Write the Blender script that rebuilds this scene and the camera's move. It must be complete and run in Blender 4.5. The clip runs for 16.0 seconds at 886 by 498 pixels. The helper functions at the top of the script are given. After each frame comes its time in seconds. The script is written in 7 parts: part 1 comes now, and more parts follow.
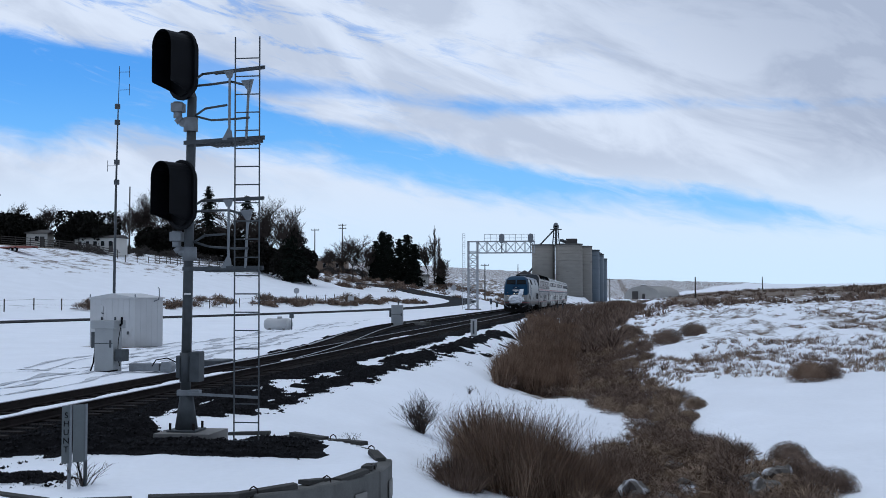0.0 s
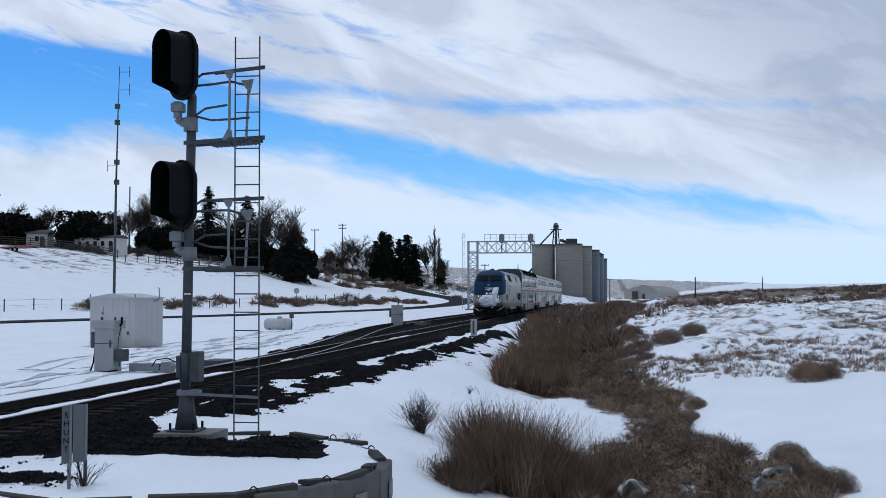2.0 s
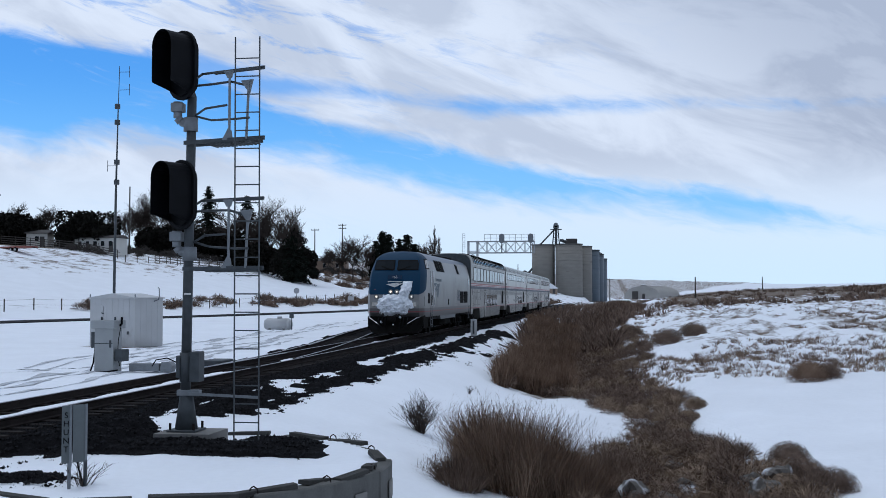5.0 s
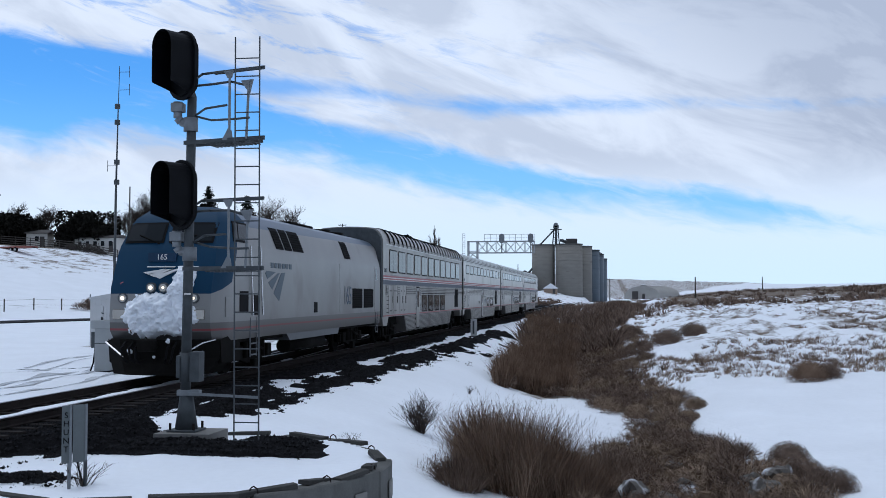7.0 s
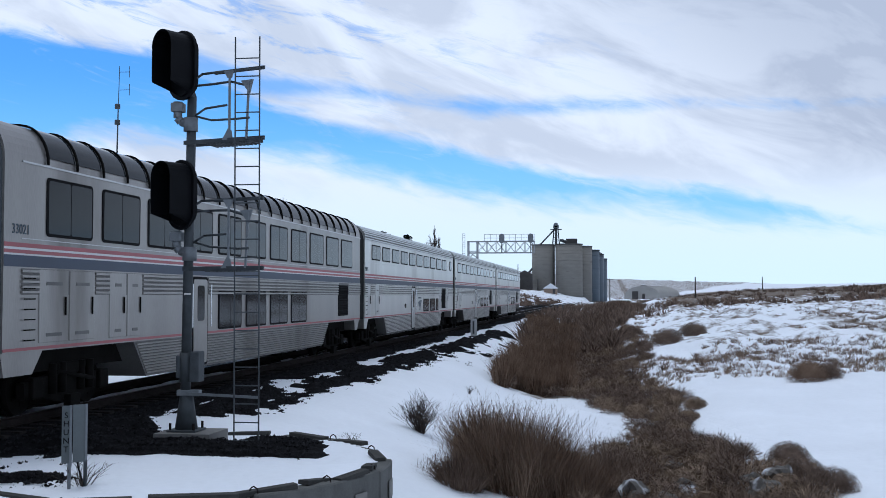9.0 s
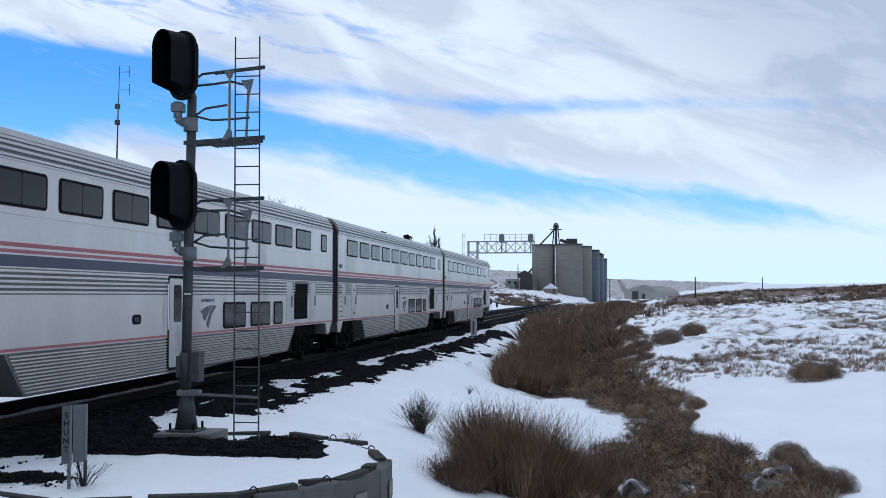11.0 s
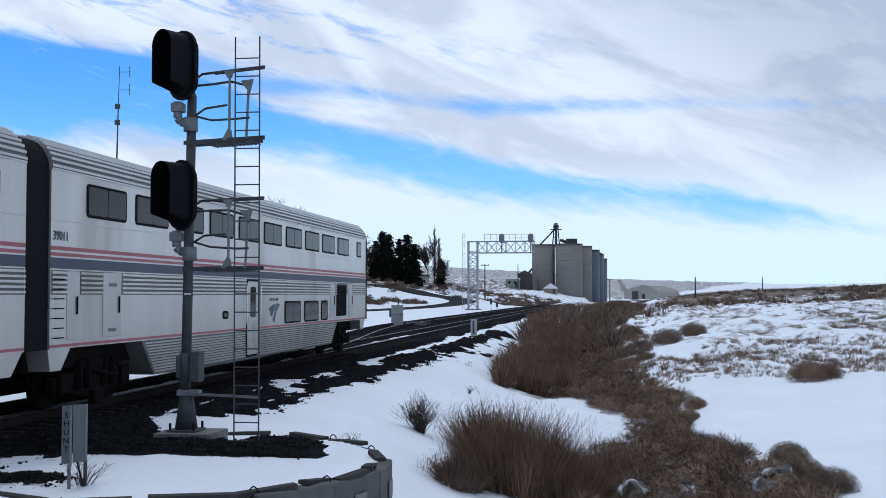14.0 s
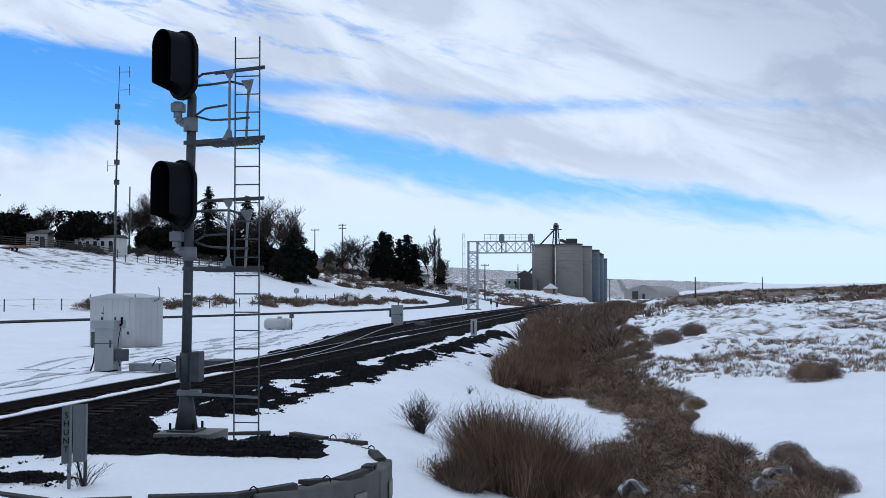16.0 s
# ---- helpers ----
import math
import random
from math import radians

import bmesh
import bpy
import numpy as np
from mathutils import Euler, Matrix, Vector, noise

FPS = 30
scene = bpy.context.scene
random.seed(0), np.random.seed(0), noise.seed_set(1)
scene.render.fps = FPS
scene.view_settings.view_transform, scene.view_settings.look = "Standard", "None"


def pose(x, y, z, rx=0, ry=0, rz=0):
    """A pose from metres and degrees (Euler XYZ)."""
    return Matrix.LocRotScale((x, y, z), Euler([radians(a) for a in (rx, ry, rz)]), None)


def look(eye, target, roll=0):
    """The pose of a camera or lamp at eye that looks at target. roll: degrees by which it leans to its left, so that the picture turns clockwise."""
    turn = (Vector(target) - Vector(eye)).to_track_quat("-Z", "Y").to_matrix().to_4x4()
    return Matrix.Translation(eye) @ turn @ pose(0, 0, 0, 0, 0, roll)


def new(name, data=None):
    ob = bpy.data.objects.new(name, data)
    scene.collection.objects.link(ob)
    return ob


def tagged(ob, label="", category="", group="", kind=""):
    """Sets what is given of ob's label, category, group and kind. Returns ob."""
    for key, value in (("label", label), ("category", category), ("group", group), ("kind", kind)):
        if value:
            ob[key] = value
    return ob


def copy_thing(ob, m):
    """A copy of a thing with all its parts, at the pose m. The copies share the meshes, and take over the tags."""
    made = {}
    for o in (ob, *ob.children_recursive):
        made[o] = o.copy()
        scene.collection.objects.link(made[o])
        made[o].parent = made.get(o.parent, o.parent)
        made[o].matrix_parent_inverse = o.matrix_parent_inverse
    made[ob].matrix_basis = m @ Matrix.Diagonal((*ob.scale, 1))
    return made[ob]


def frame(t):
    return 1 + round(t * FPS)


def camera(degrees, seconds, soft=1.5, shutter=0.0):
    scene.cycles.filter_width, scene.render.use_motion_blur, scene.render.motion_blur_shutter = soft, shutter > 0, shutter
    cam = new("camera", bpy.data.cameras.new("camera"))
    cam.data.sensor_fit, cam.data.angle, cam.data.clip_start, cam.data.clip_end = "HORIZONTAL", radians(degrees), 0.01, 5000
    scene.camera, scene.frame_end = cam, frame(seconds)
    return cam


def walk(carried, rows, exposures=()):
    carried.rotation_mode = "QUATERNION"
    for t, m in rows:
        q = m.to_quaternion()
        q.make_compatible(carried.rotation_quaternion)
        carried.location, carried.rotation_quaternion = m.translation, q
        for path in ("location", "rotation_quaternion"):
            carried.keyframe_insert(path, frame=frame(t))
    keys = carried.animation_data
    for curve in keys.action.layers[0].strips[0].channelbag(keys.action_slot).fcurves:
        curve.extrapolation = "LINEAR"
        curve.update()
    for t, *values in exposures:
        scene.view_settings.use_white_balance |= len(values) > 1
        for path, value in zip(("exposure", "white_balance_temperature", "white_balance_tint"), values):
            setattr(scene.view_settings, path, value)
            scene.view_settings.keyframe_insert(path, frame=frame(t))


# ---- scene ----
cam = camera(42.81, 16.0, soft=0.7)
EYE = (0.0, 0.0, 2.09)
VIEW = pose(0.0, 0.0, 2.09, 92.348, 0, 8.363)
walk(cam, [(0.0, VIEW), (16.0, VIEW)], exposures=[(0.0, 0.01, 5620, 6), (6.0, 0.04, 5620, 6), (8.5, 0.19, 5620, 6), (14.5, 0.19, 5620, 6), (16.0, 0.12, 5620, 6)])

# ---- world: broken high cloud over a pale winter sky ----
SUN_ELEV, SUN_AZ = radians(74), radians(-62)


def make_world():
    w = bpy.data.worlds.new("winter_sky")
    scene.world = w
    w.use_nodes = True
    nt = w.node_tree
    nt.nodes.clear()
    N, L = nt.nodes.new, nt.links.new

    def val(op, a, b=None, c=None, clamp=False):
        n = N("ShaderNodeMath")
        n.operation, n.use_clamp = op, clamp
        for i, v in enumerate((a, b, c)):
            if v is None:
                continue
            if hasattr(v, "links"):
                L(v, n.inputs[i])
            else:
                n.inputs[i].default_value = v
        return n.outputs[0]

    def mapr(v, a, b, c=0.0, d=1.0):
        n = N("ShaderNodeMapRange")
        n.interpolation_type = "SMOOTHSTEP"
        L(v, n.inputs[0])
        for i, k in enumerate((a, b, c, d)):
            n.inputs[i + 1].default_value = k
        return n.outputs[0]

    def mix(f, a, b):
        n = N("ShaderNodeMix")
        n.data_type = "RGBA"
        L(f, n.inputs[0])
        for s, v in ((n.inputs[6], a), (n.inputs[7], b)):
            if hasattr(v, "links"):
                L(v, s)
            else:
                s.default_value = (*v, 1)
        return n.outputs[2]

    tc = N("ShaderNodeTexCoord")
    sep = N("ShaderNodeSeparateXYZ")
    L(tc.outputs["Generated"], sep.inputs[0])
    X, Y, Z = sep.outputs
    az = val("ARCTAN2", X, Y)                 # 0 along the track, positive to the east
    az = val("ADD", az, 0.1455)               # 0 along the view
    el = val("ARCSINE", Z)

    def fbm(sx, sy, scale, detail, rough, off, dist=0.0, tilt=0.0):
        u = val("MULTIPLY", val("ADD", az, off), sx)
        vv = val("MULTIPLY", val("ADD", el, val("MULTIPLY", az, tilt)), sy)
        c = N("ShaderNodeCombineXYZ")
        L(u, c.inputs[0])
        L(vv, c.inputs[1])
        c.inputs[2].default_value = off
        n = N("ShaderNodeTexNoise")
        n.inputs["Scale"].default_value = scale
        n.inputs["Detail"].default_value = detail
        n.inputs["Roughness"].default_value = rough
        n.inputs["Distortion"].default_value = dist
        L(c.outputs[0], n.inputs["Vector"])
        return n.outputs["Fac"]

    wob = val("SUBTRACT", fbm(1.0, 2.2, 7.0, 5, 0.62, 3.1, 0.4, 0.2), 0.5)
    fine = val("SUBTRACT", fbm(1.0, 3.4, 22.0, 6, 0.6, 7.7, 0.6, 0.22), 0.5)
    wisp = fbm(1.0, 4.5, 13.0, 6, 0.66, 1.3, 0.8, 0.24)

    # the height of the view's sky rows: tangent of the elevation, straightened across the picture
    flat = val("MULTIPLY", val("SQRT", val("ADD", val("MULTIPLY", X, X), val("MULTIPLY", Y, Y))), val("MAXIMUM", val("COSINE", az), 0.6))
    row = val("DIVIDE", Z, flat)

    def edge(pts):
        """A cloud edge: its height along the compass, as straight stretches between places."""
        n = N("ShaderNodeValToRGB")
        L(val("MULTIPLY_ADD", az, 0.5, 0.5), n.inputs[0])
        el_ = n.color_ramp.elements
        while len(el_) < len(pts):
            el_.new(0.5)
        for e, (a, h) in zip(el_, pts):
            e.position, e.color = a * 0.5 + 0.5, (h * 3, h * 3, h * 3, 1)
        return val("DIVIDE", n.outputs[0], 3.0)

    def rift(up, down, w_up, w_down, soft_up, soft_down):
        du = val("ADD", val("SUBTRACT", edge(up), row), val("MULTIPLY_ADD", fine, w_up, val("MULTIPLY", wob, w_up * .8)))
        dl = val("ADD", val("SUBTRACT", row, edge(down)), val("MULTIPLY_ADD", fine, w_down, val("MULTIPLY", wob, w_down * .8)))
        return val("MULTIPLY", mapr(du, -soft_up, soft_up), mapr(dl, -soft_down, soft_down))

    main = rift([(-0.9, 0.1), (-0.377, 0.241), (-0.324, 0.2273), (-0.259, 0.2191), (-0.216, 0.1988), (-0.182, 0.1826), (-0.152, 0.1664), (-0.113, 0.1562), (-0.068, 0.1441), (0.008, 0.13), (0.048, 0.1169), (0.108, 0.1088), (0.171, 0.0967), (0.229, 0.0927), (0.267, 0.0856), (0.331, 0.0696), (0.37, 0.0615)],
                [(-0.9, 0.1), (-0.376, 0.1381), (-0.345, 0.131), (-0.318, 0.1391), (-0.263, 0.1431), (-0.191, 0.131), (-0.112, 0.1219), (-0.043, 0.1048), (0.033, 0.0892), (0.107, 0.0816), (0.181, 0.0786), (0.253, 0.0686), (0.331, 0.0656), (0.37, 0.0625)], 0.022, 0.030, 0.008, 0.016)
    thin = rift([(-0.225, 0.2171), (-0.157, 0.1957), (-0.083, 0.1856), (-0.013, 0.1755), (0.073, 0.1694), (0.118, 0.1714), (0.157, 0.1724), (0.196, 0.1704)],
                [(-0.225, 0.1876), (-0.157, 0.1785), (-0.083, 0.1795), (-0.013, 0.1674), (0.033, 0.1613), (0.073, 0.1623), (0.118, 0.1658), (0.157, 0.1674), (0.196, 0.1704)], 0.020, 0.016, 0.008, 0.008)
    stray = val("MULTIPLY", mapr(wisp, 0.50, 0.68), val("MULTIPLY", mapr(row, 0.13, 0.21, 0.05, 0.55), mapr(az, 0.25, -0.15)))
    gaps = val("MAXIMUM", val("MAXIMUM", main, val("MULTIPLY", thin, 0.8)), stray)
    gaps = val("MULTIPLY", gaps, mapr(wisp, 0.22, 0.46, 0.72, 1.0), clamp=True)

    sky = N("ShaderNodeTexSky")
    sky.sky_type, sky.sun_disc = "NISHITA", False
    sky.sun_elevation, sky.sun_rotation = SUN_ELEV, SUN_AZ
    sky.air_density, sky.dust_density, sky.ozone_density = 1.0, 0.4, 1.5
    tint = N("ShaderNodeMix")
    tint.data_type, tint.blend_type = "RGBA", "MULTIPLY"
    tint.inputs[0].default_value = 1.0
    L(sky.outputs[0], tint.inputs[6])
    tint.inputs[7].default_value = (0.045, 0.086, 0.131, 1)
    clear = mix(mapr(el, 0.20, 0.03), tint.outputs[2], (0.33, 0.62, 0.96))
    # cloud: white with greyer, mauve-tinged bellies, greyest to the upper east
    belly = val("MULTIPLY", mapr(val("ADD", val("MULTIPLY", az, 0.62), el), 0.24, 0.44), 0.80)
    grey = val("ADD", val("MULTIPLY", mapr(fbm(1.0, 2.6, 6.0, 6, 0.56, 11.3, 0.5, 0.3), 0.40, 0.62), 0.62), belly, clamp=True)
    grey = val("MULTIPLY", grey, mapr(el, 0.06, 0.13))
    # unseen sky to the south, behind the camera, greyed to darken the train's sides
    cloud = mix(grey, (0.82, 0.82, 0.87), (0.48, 0.50, 0.58))
    cloud = mix(mapr(Y, 0.55, -0.35, 0.0, 0.8), cloud, (0.39, 0.41, 0.47))
    low = mix(mapr(el, 0.13, 0.0), cloud, (0.74, 0.85, 0.95))
    final = mix(gaps, low, clear)
    bg = N("ShaderNodeBackground")
    L(final, bg.inputs[0])
    bg.inputs[1].default_value = 0.95
    out = N("ShaderNodeOutputWorld")
    L(bg.outputs[0], out.inputs[0])


make_world()
sun = new("sun", bpy.data.lights.new("sun", "SUN"))
sun.data.energy, sun.data.angle, sun.data.color = 0.74, radians(40), (1.0, 0.95, 0.88)
sun.matrix_world = look((40 * math.sin(SUN_AZ), 40 * math.cos(SUN_AZ), 2 + 40 * math.tan(SUN_ELEV)), (0, 0, 2))


# ---- materials ----
def surface(name, col, rough=0.7, metal=0.0, vary=0.25, scale=4.0, fine=40.0, bump=0.2, tint=None, spec=0.5, dist=0.02, stretch=(1, 1, 1), dirt=None, dirt_at=0.6, island=False):
    """A procedural surface: base colour varied at two scales, grain in the relief, optional blotches of a second colour."""
    m = bpy.data.materials.new(name)
    m.use_nodes = True
    nt = m.node_tree
    N, L = nt.nodes.new, nt.links.new
    b = nt.nodes["Principled BSDF"]
    b.inputs["Roughness"].default_value, b.inputs["Metallic"].default_value = rough, metal
    b.inputs["Specular IOR Level"].default_value = spec
    tc = N("ShaderNodeTexCoord")
    mp = N("ShaderNodeMapping")
    mp.inputs["Scale"].default_value = stretch
    L(tc.outputs["Object"], mp.inputs[0])
    n1, n2 = N("ShaderNodeTexNoise"), N("ShaderNodeTexNoise")
    for n, s, dd in ((n1, scale, 4), (n2, fine, 6)):
        n.inputs["Scale"].default_value, n.inputs["Detail"].default_value = s, dd
        L(mp.outputs[0], n.inputs["Vector"])
    add = N("ShaderNodeMath")
    add.operation = "MULTIPLY_ADD"
    L(n2.outputs[0], add.inputs[0])
    add.inputs[1].default_value = 0.45
    L(n1.outputs[0], add.inputs[2])
    fac = add.outputs[0]
    if island:
        g = N("ShaderNodeNewGeometry")
        a2 = N("ShaderNodeMath")
        a2.operation = "MULTIPLY_ADD"
        L(g.outputs["Random Per Island"], a2.inputs[0])
        a2.inputs[1].default_value = 0.5
        L(fac, a2.inputs[2])
        a3 = N("ShaderNodeMath")
        a3.operation = "SUBTRACT"
        L(a2.outputs[0], a3.inputs[0])
        a3.inputs[1].default_value = 0.25
        fac = a3.outputs[0]
    r = N("ShaderNodeMapRange")
    r.inputs[1].default_value, r.inputs[2].default_value = 0.35, 1.1
    L(fac, r.inputs[0])
    mx = N("ShaderNodeMix")
    mx.data_type = "RGBA"
    L(r.outputs[0], mx.inputs[0])
    lo = [c * (1 - vary) for c in col]
    hi = tint or [min(1, c * (1 + vary)) for c in col]
    mx.inputs[6].default_value, mx.inputs[7].default_value = (*lo, 1), (*hi, 1)
    colour = mx.outputs[2]
    if dirt:
        n3 = N("ShaderNodeTexNoise")
        n3.inputs["Scale"].default_value, n3.inputs["Detail"].default_value = scale * 0.6, 8
        L(mp.outputs[0], n3.inputs["Vector"])
        r3 = N("ShaderNodeMapRange")
        r3.inputs[1].default_value, r3.inputs[2].default_value = dirt_at, dirt_at + 0.12
        L(n3.outputs[0], r3.inputs[0])
        m3 = N("ShaderNodeMix")
        m3.data_type = "RGBA"
        L(r3.outputs[0], m3.inputs[0])
        L(colour, m3.inputs[6])
        m3.inputs[7].default_value = (*dirt, 1)
        colour = m3.outputs[2]
    L(colour, b.inputs["Base Color"])
    if bump:
        bp = N("ShaderNodeBump")
        bp.inputs["Strength"].default_value, bp.inputs["Distance"].default_value = bump, dist
        L(add.outputs[0], bp.inputs["Height"])
        L(bp.outputs[0], b.inputs["Normal"])
    return m


M = {}
M["galv"] = surface("galvanised_steel", (0.20, 0.215, 0.23), 0.6, 0.3, 0.25, 6, 60, 0.1, spec=0.3)
M["galv_dark"] = surface("weathered_steel", (0.070, 0.078, 0.085), 0.65, 0.2, 0.3, 6, 60, 0.1, spec=0.25)
M["alu_paint"] = surface("aluminium_paint", (0.36, 0.37, 0.385), 0.55, 0.2, 0.12, 2, 50, 0.08)
M["white_metal"] = surface("white_enamel", (0.46, 0.465, 0.47), 0.5, 0.0, 0.10, 1.2, 30, 0.05, dirt=(0.33, 0.325, 0.31), dirt_at=0.62, spec=0.3)
M["grey_metal"] = surface("grey_enamel", (0.33, 0.345, 0.35), 0.55, 0.1, 0.15, 2, 40, 0.05, spec=0.3)
M["black"] = surface("matt_black_paint", (0.004, 0.0045, 0.006), 0.55, 0.0, 0.3, 5, 40, 0.06, spec=0.11)
M["steel_rail"] = surface("worn_rail_steel", (0.22, 0.22, 0.235), 0.38, 0.8, 0.15, 3, 40, 0.05)
M["rail_rust"] = surface("rusty_rail_web", (0.022, 0.018, 0.017), 0.9, 0.0, 0.3, 5, 60, 0.2, spec=0.08)
M["sleeper"] = surface("creosoted_timber", (0.024, 0.021, 0.020), 0.95, 0, 0.5, 6, 60, 0.4, spec=0.08, stretch=(0.3, 3, 3))
M["concrete"] = surface("weathered_concrete", (0.20, 0.195, 0.185), 0.9, 0, 0.25, 2, 40, 0.3, spec=0.15, dirt=(0.10, 0.098, 0.09), dirt_at=0.55)
M["concrete_dark"] = surface("damp_concrete", (0.115, 0.115, 0.11), 0.9, 0, 0.35, 2, 40, 0.45, spec=0.15, dirt=(0.085, 0.085, 0.08), dirt_at=0.55)
M["asphalt"] = surface("wet_asphalt", (0.030, 0.031, 0.034), 0.95, 0, 0.3, 0.6, 30, 0.2, spec=0.04)
M["stone"] = surface("dark_basalt_ballast", (0.019, 0.019, 0.021), 0.95, 0, 0.6, 5, 40, 0.5, island=True, spec=0.06)
M["ballast_bed"] = surface("dark_basalt_bed", (0.012, 0.012, 0.0135), 1.0, 0, 0.6, 5, 35, 1.0, dist=0.06, spec=0.03)
M["snow"] = surface("packed_snow", (0.84, 0.865, 0.91), 0.7, 0, 0.05, 3, 30, 0.25, spec=0.3)
M["timber"] = surface("grey_weathered_timber", (0.065, 0.058, 0.052), 0.9, 0, 0.3, 5, 50, 0.3, stretch=(1, 1, 0.2))
M["straw"] = surface("dry_brown_stalks", (0.11, 0.066, 0.045), 0.95, 0, 0.5, 1.2, 20, 0.0, spec=0.05, tint=(0.34, 0.235, 0.165), island=True)
M["brush"] = surface("dark_dry_brush", (0.075, 0.055, 0.046), 0.95, 0, 0.5, 1.5, 20, 0.0, spec=0.05, tint=(0.27, 0.195, 0.150), island=True)
M["tumble"] = surface("tan_tumbleweed", (0.14, 0.095, 0.066), 0.95, 0, 0.45, 3, 20, 0.0, spec=0.05, tint=(0.38, 0.28, 0.20), island=True)
M["needles"] = surface("dark_conifer_needles", (0.008, 0.011, 0.009), 0.9, 0, 0.5, 0.8, 10, 0.0, island=True, spec=0.05, tint=(0.022, 0.027, 0.021))
M["juniper"] = surface("dark_juniper", (0.011, 0.011, 0.010), 0.9, 0, 0.5, 0.8, 10, 0.0, island=True, spec=0.05, tint=(0.026, 0.025, 0.021))
M["bark"] = surface("grey_brown_bark", (0.040, 0.034, 0.030), 0.9, 0, 0.3, 3, 30, 0.2)
M["twigs"] = surface("bare_twigs", (0.060, 0.049, 0.044), 0.95, 0, 0.3, 1, 20, 0.0, island=True, spec=0.05)


# ---- mesh helpers ----
def part(name, bm, material, parent=None, label="", smooth=False):
    me = bpy.data.meshes.new(name)
    if isinstance(bm, tuple):
        me.from_pydata(*bm)
    else:
        bm.normal_update()
        bm.to_mesh(me)
        bm.free()
    for mt in material if isinstance(material, (list, tuple)) else [material]:
        me.materials.append(mt)
    if smooth:
        me.polygons.foreach_set("use_smooth", [True] * len(me.polygons))
    ob = new(name, me)
    if parent is not None:
        ob.parent = parent
    if label:
        ob["label"] = label
    return ob


def thing(name, label, category, at=None, group="", kind=""):
    ob = new(name)
    ob.empty_display_size = 0.3
    if at is not None:
        ob.matrix_basis = at
    return tagged(ob, label, category, group, kind)


def B():
    return bmesh.new()


def box(bm, x0, x1, y0, y1, z0, z1, bev=0.0, mi=0):
    m = Matrix.Translation(((x0 + x1) / 2, (y0 + y1) / 2, (z0 + z1) / 2)) @ Matrix.Diagonal((abs(x1 - x0), abs(y1 - y0), abs(z1 - z0), 1))
    vs = bmesh.ops.create_cube(bm, size=1, matrix=m)["verts"]
    fs = {f for v in vs for f in v.link_faces}
    for f in fs:
        f.material_index = mi
    if bev:
        bmesh.ops.bevel(bm, geom=list({e for v in vs for e in v.link_edges}), offset=bev, segments=2, profile=0.5, affect="EDGES")
    return bm


def rod(bm, a, b, r, r2=None, n=8, mi=0):
    a, b = Vector(a), Vector(b)
    d = b - a
    m = Matrix.Translation((a + b) / 2) @ d.to_track_quat("Z", "Y").to_matrix().to_4x4()
    vs = bmesh.ops.create_cone(bm, cap_ends=True, segments=n, radius1=r, radius2=r if r2 is None else r2, depth=d.length, matrix=m)["verts"]
    for f in {f for v in vs for f in v.link_faces}:
        f.material_index = mi
        f.smooth = len(f.verts) == 4 and n > 6
    return bm


def tube(bm, pts, r, n=7):
    for a, b in zip(pts, pts[1:]):
        rod(bm, a, b, r, n=n)
    return bm


def bar(bm, a, b, w, h=None, mi=0):
    """A rectangular bar from a to b, w wide and h deep."""
    a, b = Vector(a), Vector(b)
    d = b - a
    m = Matrix.Translation((a + b) / 2) @ d.to_track_quat("Z", "Y").to_matrix().to_4x4() @ Matrix.Diagonal((w, h or w, d.length, 1))
    vs = bmesh.ops.create_cube(bm, size=1, matrix=m)["verts"]
    for f in {f for v in vs for f in v.link_faces}:
        f.material_index = mi
    return bm


def prism(bm, outline, axis, lo, hi, mi=0):
    """An outline of 2D points pushed from lo to hi along an axis: x takes (y, z), y takes (x, z), z takes (x, y)."""
    def put(p, k):
        return {"x": (k, p[0], p[1]), "y": (p[0], k, p[1]), "z": (p[0], p[1], k)}[axis]
    a = [bm.verts.new(put(p, lo)) for p in outline]
    b = [bm.verts.new(put(p, hi)) for p in outline]
    fs = [bm.faces.new(a), bm.faces.new(b[::-1])]
    n = len(a)
    for i in range(n):
        fs.append(bm.faces.new((a[i], b[i], b[(i + 1) % n], a[(i + 1) % n])))
    for f in fs:
        f.material_index = mi
    bmesh.ops.recalc_face_normals(bm, faces=fs)
    return bm


def rrect(u0, u1, v0, v1, r, n=4):
    """A rectangle with rounded corners, as 2D points."""
    out = []
    for cx, cy, a0 in ((u1 - r, v1 - r, 0), (u0 + r, v1 - r, 90), (u0 + r, v0 + r, 180), (u1 - r, v0 + r, 270)):
        for k in range(n + 1):
            a = radians(a0 + 90 * k / n)
            out.append((cx + r * math.cos(a), cy + r * math.sin(a)))
    return out


# ---- the lie of the land ----
TABLE = np.random.RandomState(5).rand(256, 256)


def vnoise(x, y):
    """Smooth value noise in the plane, 0 to 1."""
    x, y = np.asarray(x, float), np.asarray(y, float)
    xi, yi = np.floor(x).astype(int), np.floor(y).astype(int)
    fx, fy = x - xi, y - yi
    fx, fy = fx * fx * (3 - 2 * fx), fy * fy * (3 - 2 * fy)
    a, b = TABLE[xi % 256, yi % 256], TABLE[(xi + 1) % 256, yi % 256]
    c, d = TABLE[xi % 256, (yi + 1) % 256], TABLE[(xi + 1) % 256, (yi + 1) % 256]
    return (a * (1 - fx) + b * fx) * (1 - fy) + (c * (1 - fx) + d * fx) * fy


